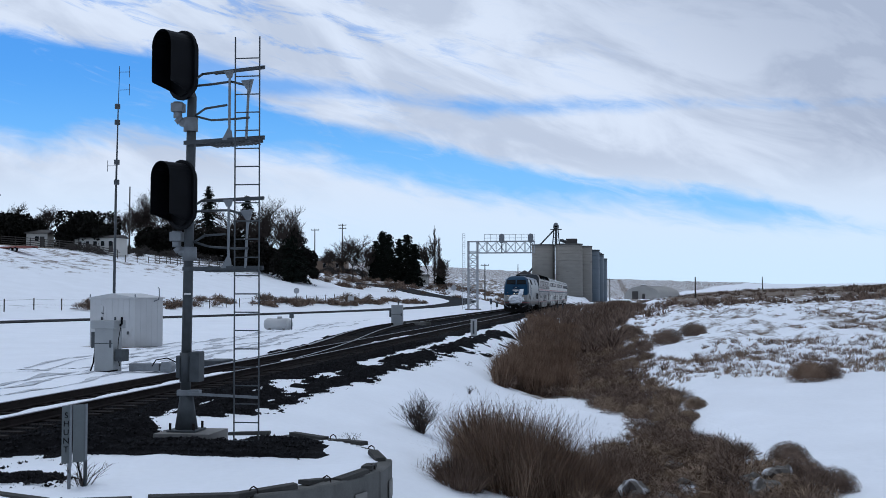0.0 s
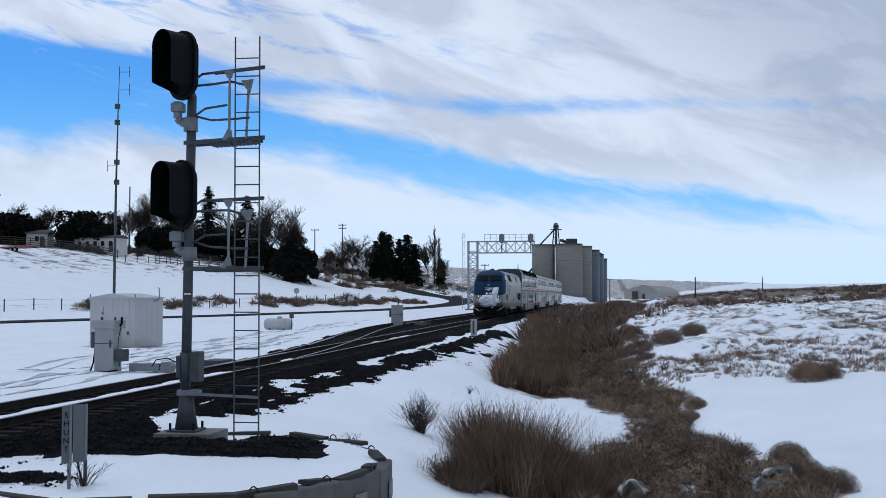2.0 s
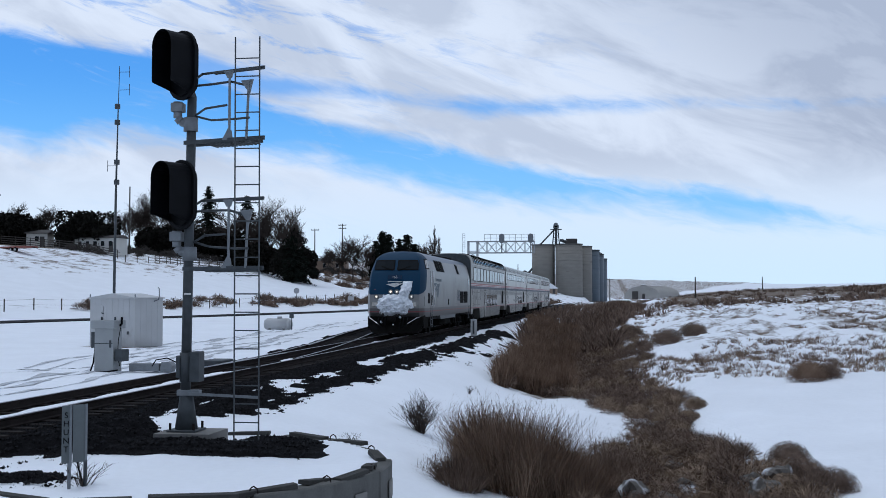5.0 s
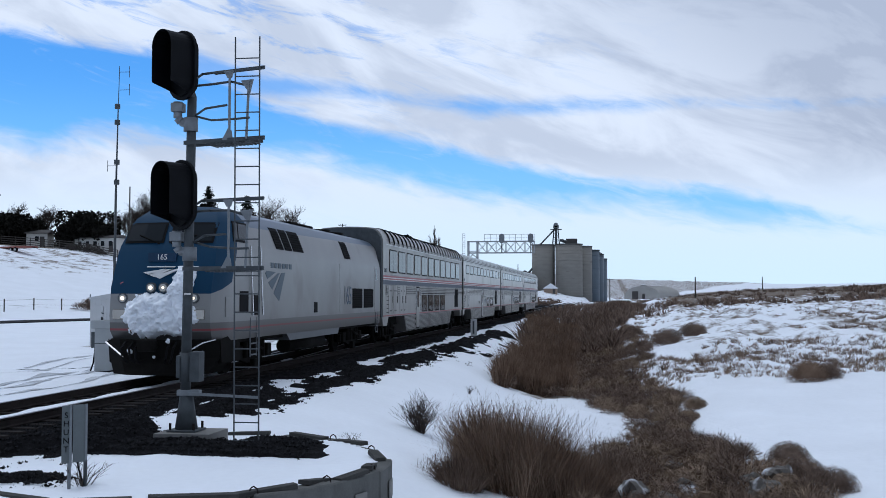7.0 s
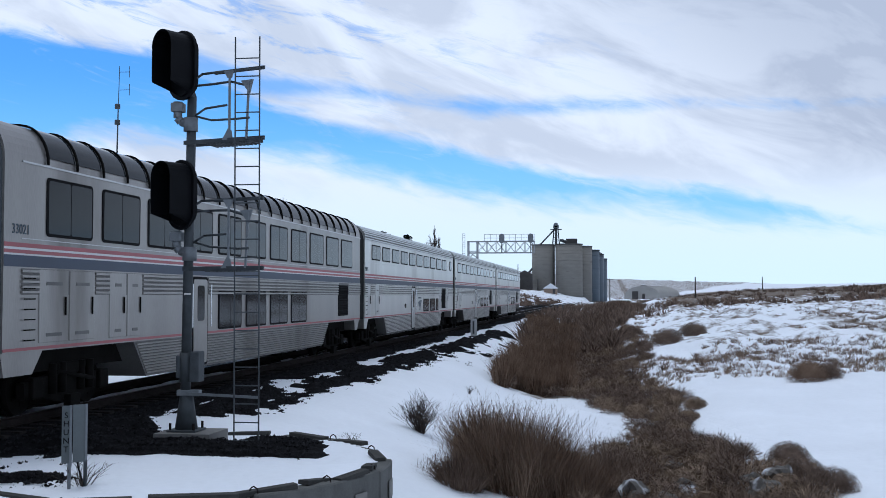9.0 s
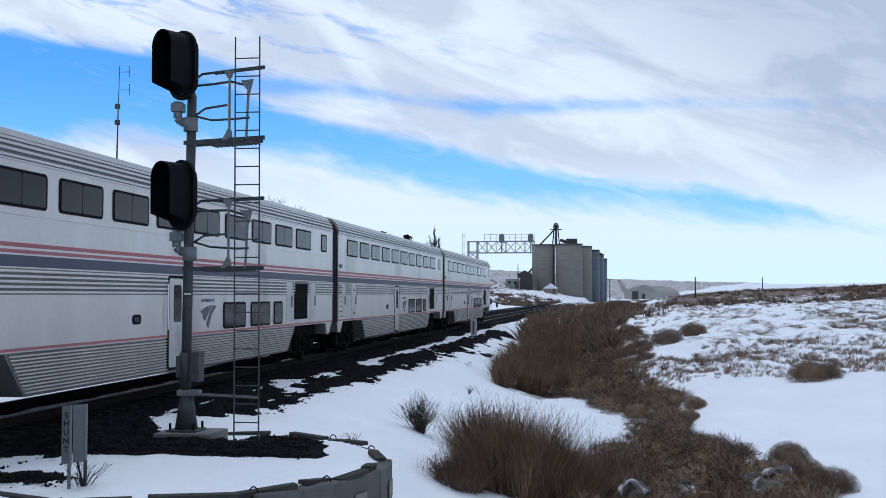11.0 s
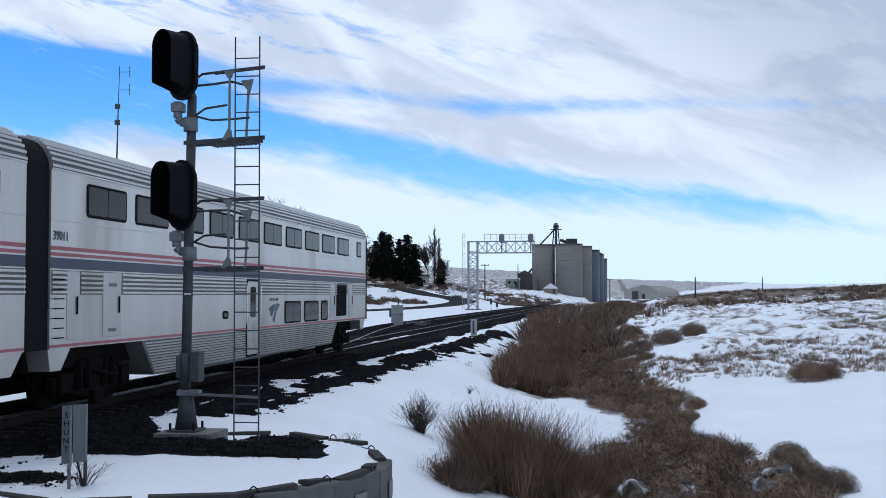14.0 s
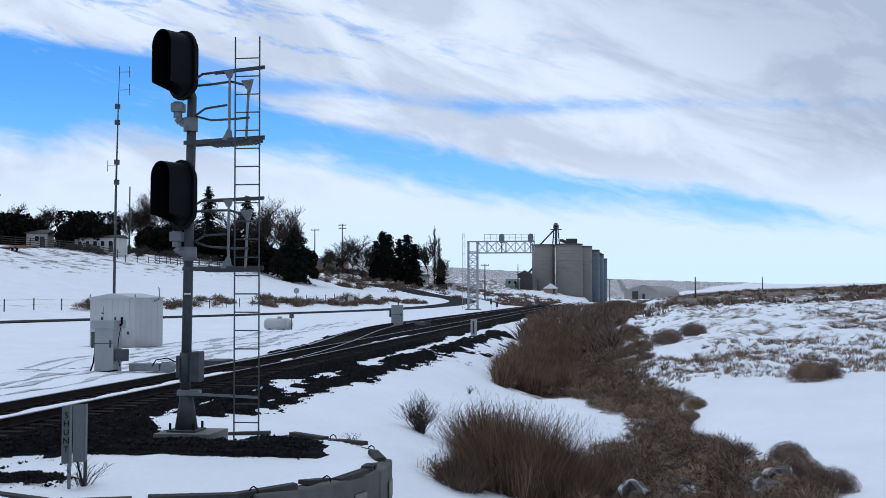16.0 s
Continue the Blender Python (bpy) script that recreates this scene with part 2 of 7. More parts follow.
def fbm2(x, y, octaves=4):
    s, a, t = 0.0, 1.0, 0.0
    for k in range(octaves):
        s = s + a * vnoise(np.asarray(x) * 2 ** k + 17.3 * k, np.asarray(y) * 2 ** k + 9.1 * k)
        t += a
        a *= 0.5
    return s / t


def sstep(v, a, b):
    t = np.clip((np.asarray(v, float) - a) / (b - a), 0, 1)
    return t * t * (3 - 2 * t)


MAIN, SIDING = -11.0, -15.6           # track centres; rail tops at z = 0
PAD = (-6.6, 16.7, 3.2)               # the walled signal pad: centre and radius
ROAD = [(-78, 20, -0.3), (-62, 62, -0.3), (-54, 95, -0.3), (-44, 140, -0.3), (-36, 181, -0.2), (-31, 210, 0.2), (-29.5, 228, 0.8), (-33, 240, 1.5), (-40, 248, 2.3), (-50, 262, 3.9), (-68, 285, 5.4), (-95, 315, 6.6), (-140, 350, 7.5)]


def smooth_path(pts, n=12):
    out = []
    P = [Vector(p) for p in pts]
    for i in range(len(P) - 1):
        p0, p1, p2, p3 = P[max(i - 1, 0)], P[i], P[i + 1], P[min(i + 2, len(P) - 1)]
        for k in range(n):
            t = k / n
            out.append(0.5 * ((2 * p1) + (p2 - p0) * t + (2 * p0 - 5 * p1 + 4 * p2 - p3) * t * t + (3 * p1 - p0 - 3 * p2 + p3) * t ** 3))
    return out + [P[-1]]


ROADLINE = smooth_path(ROAD)
RL = np.array([tuple(p) for p in ROADLINE])


def ditch_x(y):
    return np.interp(y, [0, 20, 50, 100, 200, 400], [1.8, 0.8, -1.6, -2.6, 0.0, 12.0])


def pad_r(x, y):
    """Distance from the pad's middle; its near side bulges towards the camera."""
    dy = np.asarray(y, float) - PAD[1]
    return np.hypot(np.asarray(x, float) - PAD[0], np.where(dy < 0, dy / 1.13, dy))


def ground_z(x, y, rough=True):
    x, y = np.asarray(x, float), np.asarray(y, float)
    # trackside flat on the west, hillside beyond the road
    xr = -54 + (y - 95) * 0.21
    s = xr - x
    hill = np.interp(s, [-5, 8, 18, 30, 66, 110, 400], [-0.3, -0.2, 0.9, 2.9, 10.5, 14.0, 24.0]) * (1 - 0.25 * sstep(y, 215, 310)) * (1 - sstep(y, 380, 900) * 0.8)
    west = np.where(s > -5, hill, -0.3)
    # the ditch and its banks
    xd = ditch_x(y)
    u = x - xd
    floor = np.interp(y, [0, 20, 60, 130, 300], [-2.0, -2.0, -1.9, -1.2, -0.2])
    left = floor + (-0.42 - floor) * sstep(-u, 1.2, np.maximum(-(-7.7 - xd), 3.5))
    ang = x / np.maximum(y, 10.0)
    base = np.interp(y, [0, 24, 36, 44, 60, 100, 180, 250, 400, 700], [-1.5, -1.45, -1.15, -0.75, -0.2, 0.55, 1.4, 2.3, 4.0, 4.5])
    lowb = np.interp(y, [0, 36, 60, 100, 250, 400, 700], [-1.5, -1.2, -0.9, -0.6, -0.3, -0.1, 0.2])
    bank = lowb + (base - lowb) * sstep(ang, 0.0, 0.14) + np.maximum(ang - 0.14, 0) * y * 0.045
    right = floor + (bank - floor) * sstep(u, 1.2, 4.2)
    east = np.where(u < 0, left, right)
    k = sstep(x, -9.0, -7.0)
    z = west * (1 - k) + east * k
    # a drift that juts into the ditch
    z = z + 0.55 * np.exp(-((x + 1.5) / 1.1) ** 2 - ((y - 33) / 5.0) ** 2)
    # the fill on which the camera stands
    z = z * sstep(y, 8, 13.5) + (1 - sstep(y, 8, 13.5)) * np.where(x < -3.5, np.maximum(z, -0.45), 0.45)
    # the signal pad inside its wall
    r = pad_r(x, y)
    pad = 1 - sstep(r, PAD[2] - 0.10, PAD[2] + 0.05)
    z = z * (1 - pad) + (-0.45) * pad
    skirt = (1 - sstep(r, PAD[2], PAD[2] + 2.5)) * (1 - pad) * sstep(x, -7.0, -5.0)
    z = z - 0.45 * skirt
    # far rises
    far = sstep(y, 500, 1900) * (np.clip(26 - 0.06 * x, 2, 60) + 5 * vnoise(x * 0.004, y * 0.001))
    z = z + np.maximum(far, 0)
    # the road is cut level
    if rough:
        amp = sstep(np.hypot(x - MAIN - 1.5, 0), 4.5, 8.0)
        z = z + (fbm2(x * 0.22, y * 0.22) - 0.5) * 0.34 * amp + (fbm2(x * 1.3 + 40, y * 1.3) - 0.5) * 0.12
        hum = sstep(ang, 0.02, 0.07) * sstep(y, 38, 55) * (1 - sstep(y, 300, 500))
        z = z + hum * (fbm2(x * 0.34 + 7, y * 0.22 + 3, 6) - 0.42) * 1.5
        knoll = sstep(s, 22, 40) * sstep(y, 225, 260)
        z = z + knoll * (fbm2(x * 0.12, y * 0.12) - 0.4) * 3.0
    d = np.full(np.shape(x), 1e9)
    rz = np.zeros(np.shape(x))
    near = (np.abs(s) < 130) & (y < 400) & (x < -20)
    if np.any(near):
        px, py = np.atleast_1d(x)[np.atleast_1d(near)], np.atleast_1d(y)[np.atleast_1d(near)]
        dd = np.hypot(px[:, None] - RL[None, :, 0], py[:, None] - RL[None, :, 1])
        j = dd.argmin(1)
        d = np.atleast_1d(d).copy()
        rz = np.atleast_1d(rz).copy()
        d[np.atleast_1d(near)], rz[np.atleast_1d(near)] = dd.min(1), RL[j, 2]
        d, rz = d.reshape(np.shape(x)), rz.reshape(np.shape(x))
    k = 1 - sstep(d, 4.0, 11.0)
    return z * (1 - k) + (rz - 0.06) * k


def gz(x, y):
    return float(ground_z(np.array([x]), np.array([y]))[0])


def bareness(x, y):
    """How much dead grass and soil shows through the snow, 0 to 1."""
    ang = x / np.maximum(y, 10.0)
    s = -54 + (y - 95) * 0.21 - x
    b = 0.10 * np.ones_like(x) + 0.12 * sstep(-x, 14, 30) * (1 - sstep(-x, 60, 80))
    right = sstep(ang, 0.02, 0.06) * sstep(y, 40, 60) * (1 - sstep(y, 420, 600))
    b = np.maximum(b, right * (0.485 + 0.18 * sstep(y, 110, 240)))
    b = np.maximum(b, sstep(ang, 0.03, 0.08) * sstep(y, 170, 300) * 0.78 * (1 - sstep(y, 500, 900)))
    b = np.maximum(b, (1 - sstep(np.abs(x - ditch_x(y)), 1.8, 3.8)) * 0.62 * sstep(y, 17, 22) * (1 - np.clip(1.6 * np.exp(-((x + 1.5) / 2.0) ** 2 - ((y - 35) / 7.0) ** 2), 0, 1)))
    b = np.maximum(b, sstep(s, 10, 16) * (1 - sstep(s, 16, 24)) * 0.36 * (1 - sstep(y, 260, 300)))
    b = np.maximum(b, sstep(s, 62, 74) * 0.72 * (1 - sstep(y, 380, 500)))
    b = np.maximum(b, sstep(s, 24, 40) * sstep(y, 215, 260) * 0.55)
    b = np.maximum(b, sstep(s, 22, 50) * 0.47 * (1 - sstep(y, 380, 500)))
    b = np.maximum(b, 0.60 * (1 - sstep(np.hypot((x + 22.3) * 0.8, (y - 49.9)), 1.0, 3.0)))
    b = np.maximum(b, sstep(y, 200, 280) * sstep(x, -48, -24) * 0.42 * (1 - sstep(x, -8, -4)))
    b = np.maximum(b, sstep(y, 500, 1200) * 0.24)
    return b


def snow_ground():
    m = surface("snow_over_dead_grass", (0.83, 0.86, 0.91), 0.75, 0, 0.06, 0.35, 7, 0.55, spec=0.2, dist=0.07)
    nt = m.node_tree
    N, L = nt.nodes.new, nt.links.new
    b = nt.nodes["Principled BSDF"]
    snow = b.inputs["Base Color"].links[0].from_socket
    tc = N("ShaderNodeTexCoord")
    at = N("ShaderNodeAttribute")
    at.attribute_name = "bare"
    mp = N("ShaderNodeMapping")
    mp.inputs["Scale"].default_value = (0.55, 0.30, 0.55)
    L(tc.outputs["Object"], mp.inputs[0])
    n = N("ShaderNodeTexNoise")
    n.inputs["Scale"].default_value, n.inputs["Detail"].default_value, n.inputs["Roughness"].default_value = 0.9, 9, 0.70
    L(mp.outputs[0], n.inputs["Vector"])
    add = N("ShaderNodeMath")
    L(n.outputs[0], add.inputs[0])
    L(at.outputs["Fac"], add.inputs[1])
    r = N("ShaderNodeMapRange")
    r.inputs[1].default_value, r.inputs[2].default_value = 0.97, 1.09
    L(add.outputs[0], r.inputs[0])
    soil = N("ShaderNodeTexNoise")
    soil.inputs["Scale"].default_value, soil.inputs["Detail"].default_value = 1.7, 8
    L(tc.outputs["Object"], soil.inputs["Vector"])
    cr = N("ShaderNodeMix")
    cr.data_type = "RGBA"
    L(soil.outputs[0], cr.inputs[0])
    cr.inputs[6].default_value, cr.inputs[7].default_value = (0.060, 0.048, 0.042, 1), (0.26, 0.205, 0.155, 1)
    mx = N("ShaderNodeMix")
    mx.data_type = "RGBA"
    L(r.outputs[0], mx.inputs[0])
    L(snow, mx.inputs[6])
    L(cr.outputs[2], mx.inputs[7])
    L(mx.outputs[2], b.inputs["Base Color"])
    return m


def build_ground():
    centre = radians(8.363)
    fine = np.linspace(-radians(24), radians(24), 520)
    coarse = np.linspace(radians(24), 2 * math.pi - radians(24), 70)[1:-1]
    ang = np.concatenate([fine, coarse]) + centre          # counter-clockwise from +y
    rad = np.concatenate([[1.0, 4.0, 8.0, 11.0], np.geomspace(12.8, 600, 430), np.geomspace(600, 4600, 50)[1:]])
    A, R = np.meshgrid(ang, rad)
    X, Y = -np.sin(A) * R, np.cos(A) * R
    Z = ground_z(X, Y)
    nr, na = X.shape
    verts = np.stack([X.ravel(), Y.ravel(), Z.ravel()], 1)
    i, j = np.meshgrid(np.arange(nr - 1), np.arange(na), indexing="ij")
    a, b = i * na + j, i * na + (j + 1) % na
    faces = np.stack([a.ravel(), b.ravel(), (b + na).ravel(), (a + na).ravel()], 1)[:, ::-1]
    verts = np.vstack([verts, [[0, 0, 0.45]]])
    tri = [(len(verts) - 1, (k + 1) % na, k)[::-1] for k in range(na)]
    me = bpy.data.meshes.new("ground")
    me.from_pydata(verts.tolist(), [], faces.tolist() + tri)
    me.polygons.foreach_set("use_smooth", [True] * len(me.polygons))
    at = me.attributes.new("bare", "FLOAT", "POINT")
    at.data.foreach_set("value", np.append(bareness(X, Y).ravel(), 0.1).astype(np.float32))
    me.materials.append(snow_ground())
    tagged(new("ground", me), "snow-covered ground with dead grass showing through", "ground", kind="structure")


build_ground()


def build_road():
    v, f = [], []
    for i, p in enumerate(ROADLINE):
        d = (ROADLINE[min(i + 1, len(ROADLINE) - 1)] - ROADLINE[max(i - 1, 0)]).normalized()
        n = Vector((-d.y, d.x, 0)).normalized()
        for w, dz in ((-2.9, -0.25), (-2.7, 0.03), (0, 0.07), (2.7, 0.03), (2.9, -0.25)):
            v.append(tuple(p + n * w + Vector((0, 0, dz))))
        if i:
            a = (i - 1) * 5
            for k in range(4):
                f.append((a + k, a + k + 1, a + k + 6, a + k + 5))
    tagged(part("road", (v, [], f), M["asphalt"]), "wet dark asphalt country road ploughed free of snow", "road", kind="structure")


build_road()


# ---- tracks ----
RAILS = [(-0.075, -0.172), (0.075, -0.172), (0.075, -0.155), (0.02, -0.135), (0.014, -0.05), (0.036, -0.035), (0.036, -0.006), (0.028, 0.0), (-0.028, 0.0), (-0.036, -0.006), (-0.036, -0.035), (-0.014, -0.05), (-0.02, -0.135), (-0.075, -0.155)]


def rail(path, name="rail", parent=None):
    v, f, mi = [], [], []
    n = len(RAILS)
    for i, (x, y) in enumerate(path):
        a, b = path[max(i - 1, 0)], path[min(i + 1, len(path) - 1)]
        d = Vector((b[0] - a[0], b[1] - a[1])).normalized()
        for u, z in RAILS:
            v.append((x + d.y * u, y - d.x * u, z))
        if i:
            for k in range(n):
                f.append(((i - 1) * n + k, (i - 1) * n + (k + 1) % n, i * n + (k + 1) % n, i * n + k))
                mi.append(0 if k in (6, 7, 8) else 1)
    f += [tuple(range(n))[::-1], tuple(range(len(v) - n, len(v)))]
    ob = part(name, (v, [], f), [M["steel_rail"], M["rail_rust"]], parent)
    ob.data.polygons.foreach_set("material_index", mi + [1, 1])
    return ob


G = 0.7175 + 0.036
TURN_A, TURN_B = 31.0, 84.0           # the siding's points and where it lies parallel


def siding_x(y):
    t = np.clip((y - TURN_A) / (TURN_B - TURN_A), 0, 1)
    return MAIN + (SIDING - MAIN) * float(t * t * (3 - 2 * t))


main_track = thing("railway_track", "main line track with worn steel rails, partly snowed in", "railway track", kind="structure")
for sx in (-G, G):
    rail([(MAIN + sx, y) for y in (-60, 0, 60, 120, 240, 480, 700)], parent=main_track)
siding = thing("railway_track", "siding track that leaves the main line at a turnout", "railway track", kind="structure")
ys = [TURN_A + k * 2.0 for k in range(30)] + [100, 140, 240, 480, 700]
rail([(siding_x(y) - G, y) for y in ys], parent=siding)
rail([(siding_x(y) + G, y) for y in ys if y > 36], parent=siding)


rail([(MAIN + G - .10, y) for y in (46.5, 47.2, 54.8, 55.5)], "check_rail", siding)
rail([(siding_x(y) - G + .10, y) for y in (46.5, 49, 52, 55.5)], "check_rail", siding)
rail([(MAIN - G + .09, y) for y in (31.5, 34, 37, 40)], "point_rail", siding)


def build_sleepers():
    me = None
    for k in range(0, 200):
        y = 6 + k * 0.56
        wide = 2.6
        x = MAIN
        if TURN_A < y < 62:
            wide, x = 2.6 + (MAIN - siding_x(y)), (MAIN + siding_x(y)) / 2
        bm = box(B(), -wide / 2, wide / 2, -0.11, 0.11, -0.36, -0.178, 0.012) if me is None or wide != 2.6 else None
        if bm is not None:
            ob = part("sleeper", bm, M["sleeper"], main_track)
            if wide == 2.6:
                me = ob.data
        else:
            ob = new("sleeper", me)
            ob.parent = main_track
        ob.matrix_basis = pose(x + random.uniform(-.04, .04), y, random.uniform(-.012, .004), 0, 0, random.uniform(-.8, .8))


build_sleepers()


def build_ballast():
    """The stone bed: it dips in and out of the snow along ragged edges."""
    ys = np.concatenate([np.arange(-40, 8, 2.0), np.arange(8, 60, 0.16), np.arange(60, 130, 0.5), np.arange(130, 520, 4.0)])
    xs = np.arange(-19.5, -3.4, 0.10)
    X, Y = np.meshgrid(xs, ys)
    sid = np.vectorize(siding_x)(ys)[:, None]
    inner = np.minimum(np.abs(X - MAIN), np.abs(X - sid))
    between = (X < MAIN) & (X > sid)
    inner = np.where(between, 0, inner)
    shoulder = np.where(X > MAIN, np.where(Y > 27, 2.15, 2.7), np.where(Y < 33, 1.15, 1.8))
    Z = -0.215 - 0.62 * np.maximum(inner - shoulder, 0)
    Z = Z - 0.35 * sstep(X, -9.75, -9.2) * (1 - sstep(Y, 16.9, 17.7)) * sstep(Y, 12.6, 13.4)
    # stone round the mast foot
    dm = np.hypot((X + 6.9) * 0.55, Y - 18.1)
    Z = Z + (fbm2(X * 0.55, Y * 0.40 + 5) - 0.52) * 0.80 * sstep(inner, 1.3, 2.6) + (fbm2(X * 3.1, Y * 3.1) - 0.5) * 0.12 + (fbm2(X * 3.7 + 1, Y * 2.6) - 0.5) * 0.30 * sstep(inner, 1.7, 2.2) + (fbm2(X * 1.5 + 8, Y * 0.8) - 0.5) * 0.40 * sstep(inner, 1.6, 2.4)
    # snow slivers along the shoulder, a strip of stone beyond them, a snowy hollow behind the mast
    Z = Z - 0.45 * np.exp(-((X + 8.75 - 0.012 * (Y - 24)) / 0.24) ** 2) * sstep(Y, 22, 25) * (1 - sstep(Y, 80, 95)) * sstep(fbm2(X * 0.8, Y * 0.25 + 4), 0.38, 0.52)
    strip = -0.33 - 0.5 * np.maximum(np.abs(X + 8.05 - 0.010 * (Y - 24)) - 0.40, 0) + (fbm2(X * 1.2 + 3, Y * 0.45 + 1) - 0.5) * 0.42 + (fbm2(X * 4 + 3, Y * 2.4 + 1) - 0.5) * 0.30 - 1.5 * (1 - sstep(Y, 21.5, 23)) - 1.5 * sstep(Y, 75, 90)
    Z = np.maximum(Z, strip)
    Z = Z - 0.5 * np.exp(-((X + 7.3) / 1.35) ** 2 - ((Y - 20.9) / 1.0) ** 2)
    foot = -0.345 - 0.26 * np.maximum(dm - 1.0, 0) - 0.55 * np.maximum(np.abs(Y - 18.15) - 0.75, 0) + (fbm2(X * 1.1 + 2, Y * 1.6) - 0.5) * 0.22
    Z = np.maximum(Z, foot)
    Z = np.maximum(Z, -0.37 - 0.45 * np.maximum(np.hypot((X + 8.0) * 0.6, Y - 14.7) - 0.25, 0) + (fbm2(X * 2.5, Y * 2.5) - 0.5) * 0.12)
    Z = np.where((X > -5.7) & ((pad_r(X, Y) > PAD[2] - 0.35) | (Y > 21)), -4.0, Z)
    snow_in = (np.abs(X - MAIN) < 0.66) & (Y < 33)
    Z = Z - 0.02 * snow_in
    nr, na = X.shape
    i, j = np.meshgrid(np.arange(nr - 1), np.arange(na - 1), indexing="ij")
    a = i * na + j
    faces = np.stack([a.ravel(), (a + 1).ravel(), (a + na + 1).ravel(), (a + na).ravel()], 1)
    v = np.stack([X.ravel(), Y.ravel(), Z.ravel()], 1)
    ob = part("ballast", (v.tolist(), [], faces.tolist()), M["ballast_bed"])
    tagged(ob, "dark crushed basalt ballast under the tracks", "ballast", kind="structure")
    # loose stones on the near bed
    rs = np.random.RandomState(11)
    n = 90000
    y = 12.5 + 42 * rs.rand(n) ** 1.7
    x = -12.4 + rs.rand(n) * 7.6
    ix, iy = np.clip(((x + 19.5) / 0.10).astype(int), 0, na - 1), np.clip(np.searchsorted(ys, y), 0, nr - 1)
    z = Z[iy, ix]
    keep = (z > ground_z(x, y) - 0.05) & (np.abs(x - MAIN + G) > 0.12) & (np.abs(x - MAIN - G) > 0.12) & ~((np.abs(x - MAIN) < 0.68) & (rs.rand(n) < 0.8))
    x, y, z = x[keep], y[keep], z[keep]
    oct_v = np.array([(1, 0, 0), (-1, 0, 0), (0, 1, 0), (0, -1, 0), (0, 0, 1), (0, 0, -1)], float)
    oct_f = np.array([(0, 2, 4), (2, 1, 4), (1, 3, 4), (3, 0, 4), (2, 0, 5), (1, 2, 5), (3, 1, 5), (0, 3, 5)])
    m = len(x)
    size = 0.009 + 0.022 * rs.rand(m, 1, 1) ** 1.6
    V = oct_v[None] * size * (0.6 + 0.8 * rs.rand(m, 6, 1)) + (rs.rand(m, 6, 3) - 0.5) * size * 0.9
    V += np.stack([x, y, z + 0.004], 1)[:, None]
    F = (oct_f[None] + 6 * np.arange(m)[:, None, None]).reshape(-1, 3)
    tagged(part("ballast_stones", (V.reshape(-1, 3).tolist(), [], F.tolist()), M["stone"]), "loose dark crushed stones beside the track", "ballast", kind="stuff")


build_ballast()


def build_track_snow():
    """Snow packed between the rails of the main line near the camera."""
    ys = np.arange(2, 75, 0.25)
    xs = np.linspace(-0.64, 0.64, 12)
    X, Y = np.meshgrid(xs, ys)
    Z = -0.085 - 0.13 * (X / 0.66) ** 2 - 0.09 * fbm2(X * 2 + 3, Y * 1.5) - 0.32 * sstep(Y, 27, 36) * sstep(fbm2(X * 0.9, Y * 0.35 + 2), 0.30, 0.55) - 0.09 * sstep(X, 0.45, 0.64) * sstep(fbm2(X * 2, Y * 2.2), 0.4, 0.6)
    nr, na = X.shape
    i, j = np.meshgrid(np.arange(nr - 1), np.arange(na - 1), indexing="ij")
    a = i * na + j
    faces = np.stack([a.ravel(), (a + 1).ravel(), (a + na + 1).ravel(), (a + na).ravel()], 1)
    v = np.stack([X.ravel() + MAIN, Y.ravel(), Z.ravel()], 1)
    ob = part("track_snow", (v.tolist(), [], faces.tolist()), M["snow"], smooth=True)
    tagged(ob, "trodden snow lying between the rails", "snow", kind="stuff")


build_track_snow()


def build_ruts():
    """Grey slushy wheel ruts that run beside the tracks."""
    m = surface("grey_slush", (0.40, 0.42, 0.46), 0.7, 0, 0.4, 1.5, 12, 0.3, tint=(0.72, 0.75, 0.80), spec=0.2)
    rs = np.random.RandomState(19)
    for x0, y0, x1, y1, w in ((-15.3, 20, -17.4, 62, .22), (-16.0, 20, -18.6, 66, .20), (-14.2, 22, -16.6, 58, .16), (-18.6, 34, -20.6, 92, .22), (-19.5, 36, -21.9, 90, .18), (-17.6, 26, -18.2, 56, .14), (-20.6, 48, -23.0, 110, .22)):
        n = 110
        t = np.linspace(0, 1, n)
        x = x0 + (x1 - x0) * t + (fbm2(t * 6 + x0, t * 0 + 3) - .5) * 1.3
        y = y0 + (y1 - y0) * t
        hw = w * (.15 + 1.3 * np.clip(vnoise(t * 40 + x0 * 3, t * 0 + 1) - .25, 0, 1))
        v = []
        for k in range(n):
            for s in (-1, 0, 1):
                xx = x[k] + s * hw[k]
                v.append((xx, y[k], gz(xx, y[k]) + .014))
        f = [q for k in range(n - 1) for q in ((3 * k, 3 * k + 1, 3 * k + 4, 3 * k + 3), (3 * k + 1, 3 * k + 2, 3 * k + 5, 3 * k + 4))]
        tagged(part("wheel_rut", (v, [], f), m), "grey slushy wheel rut in the snow", "wheel rut", kind="structure")


build_ruts()


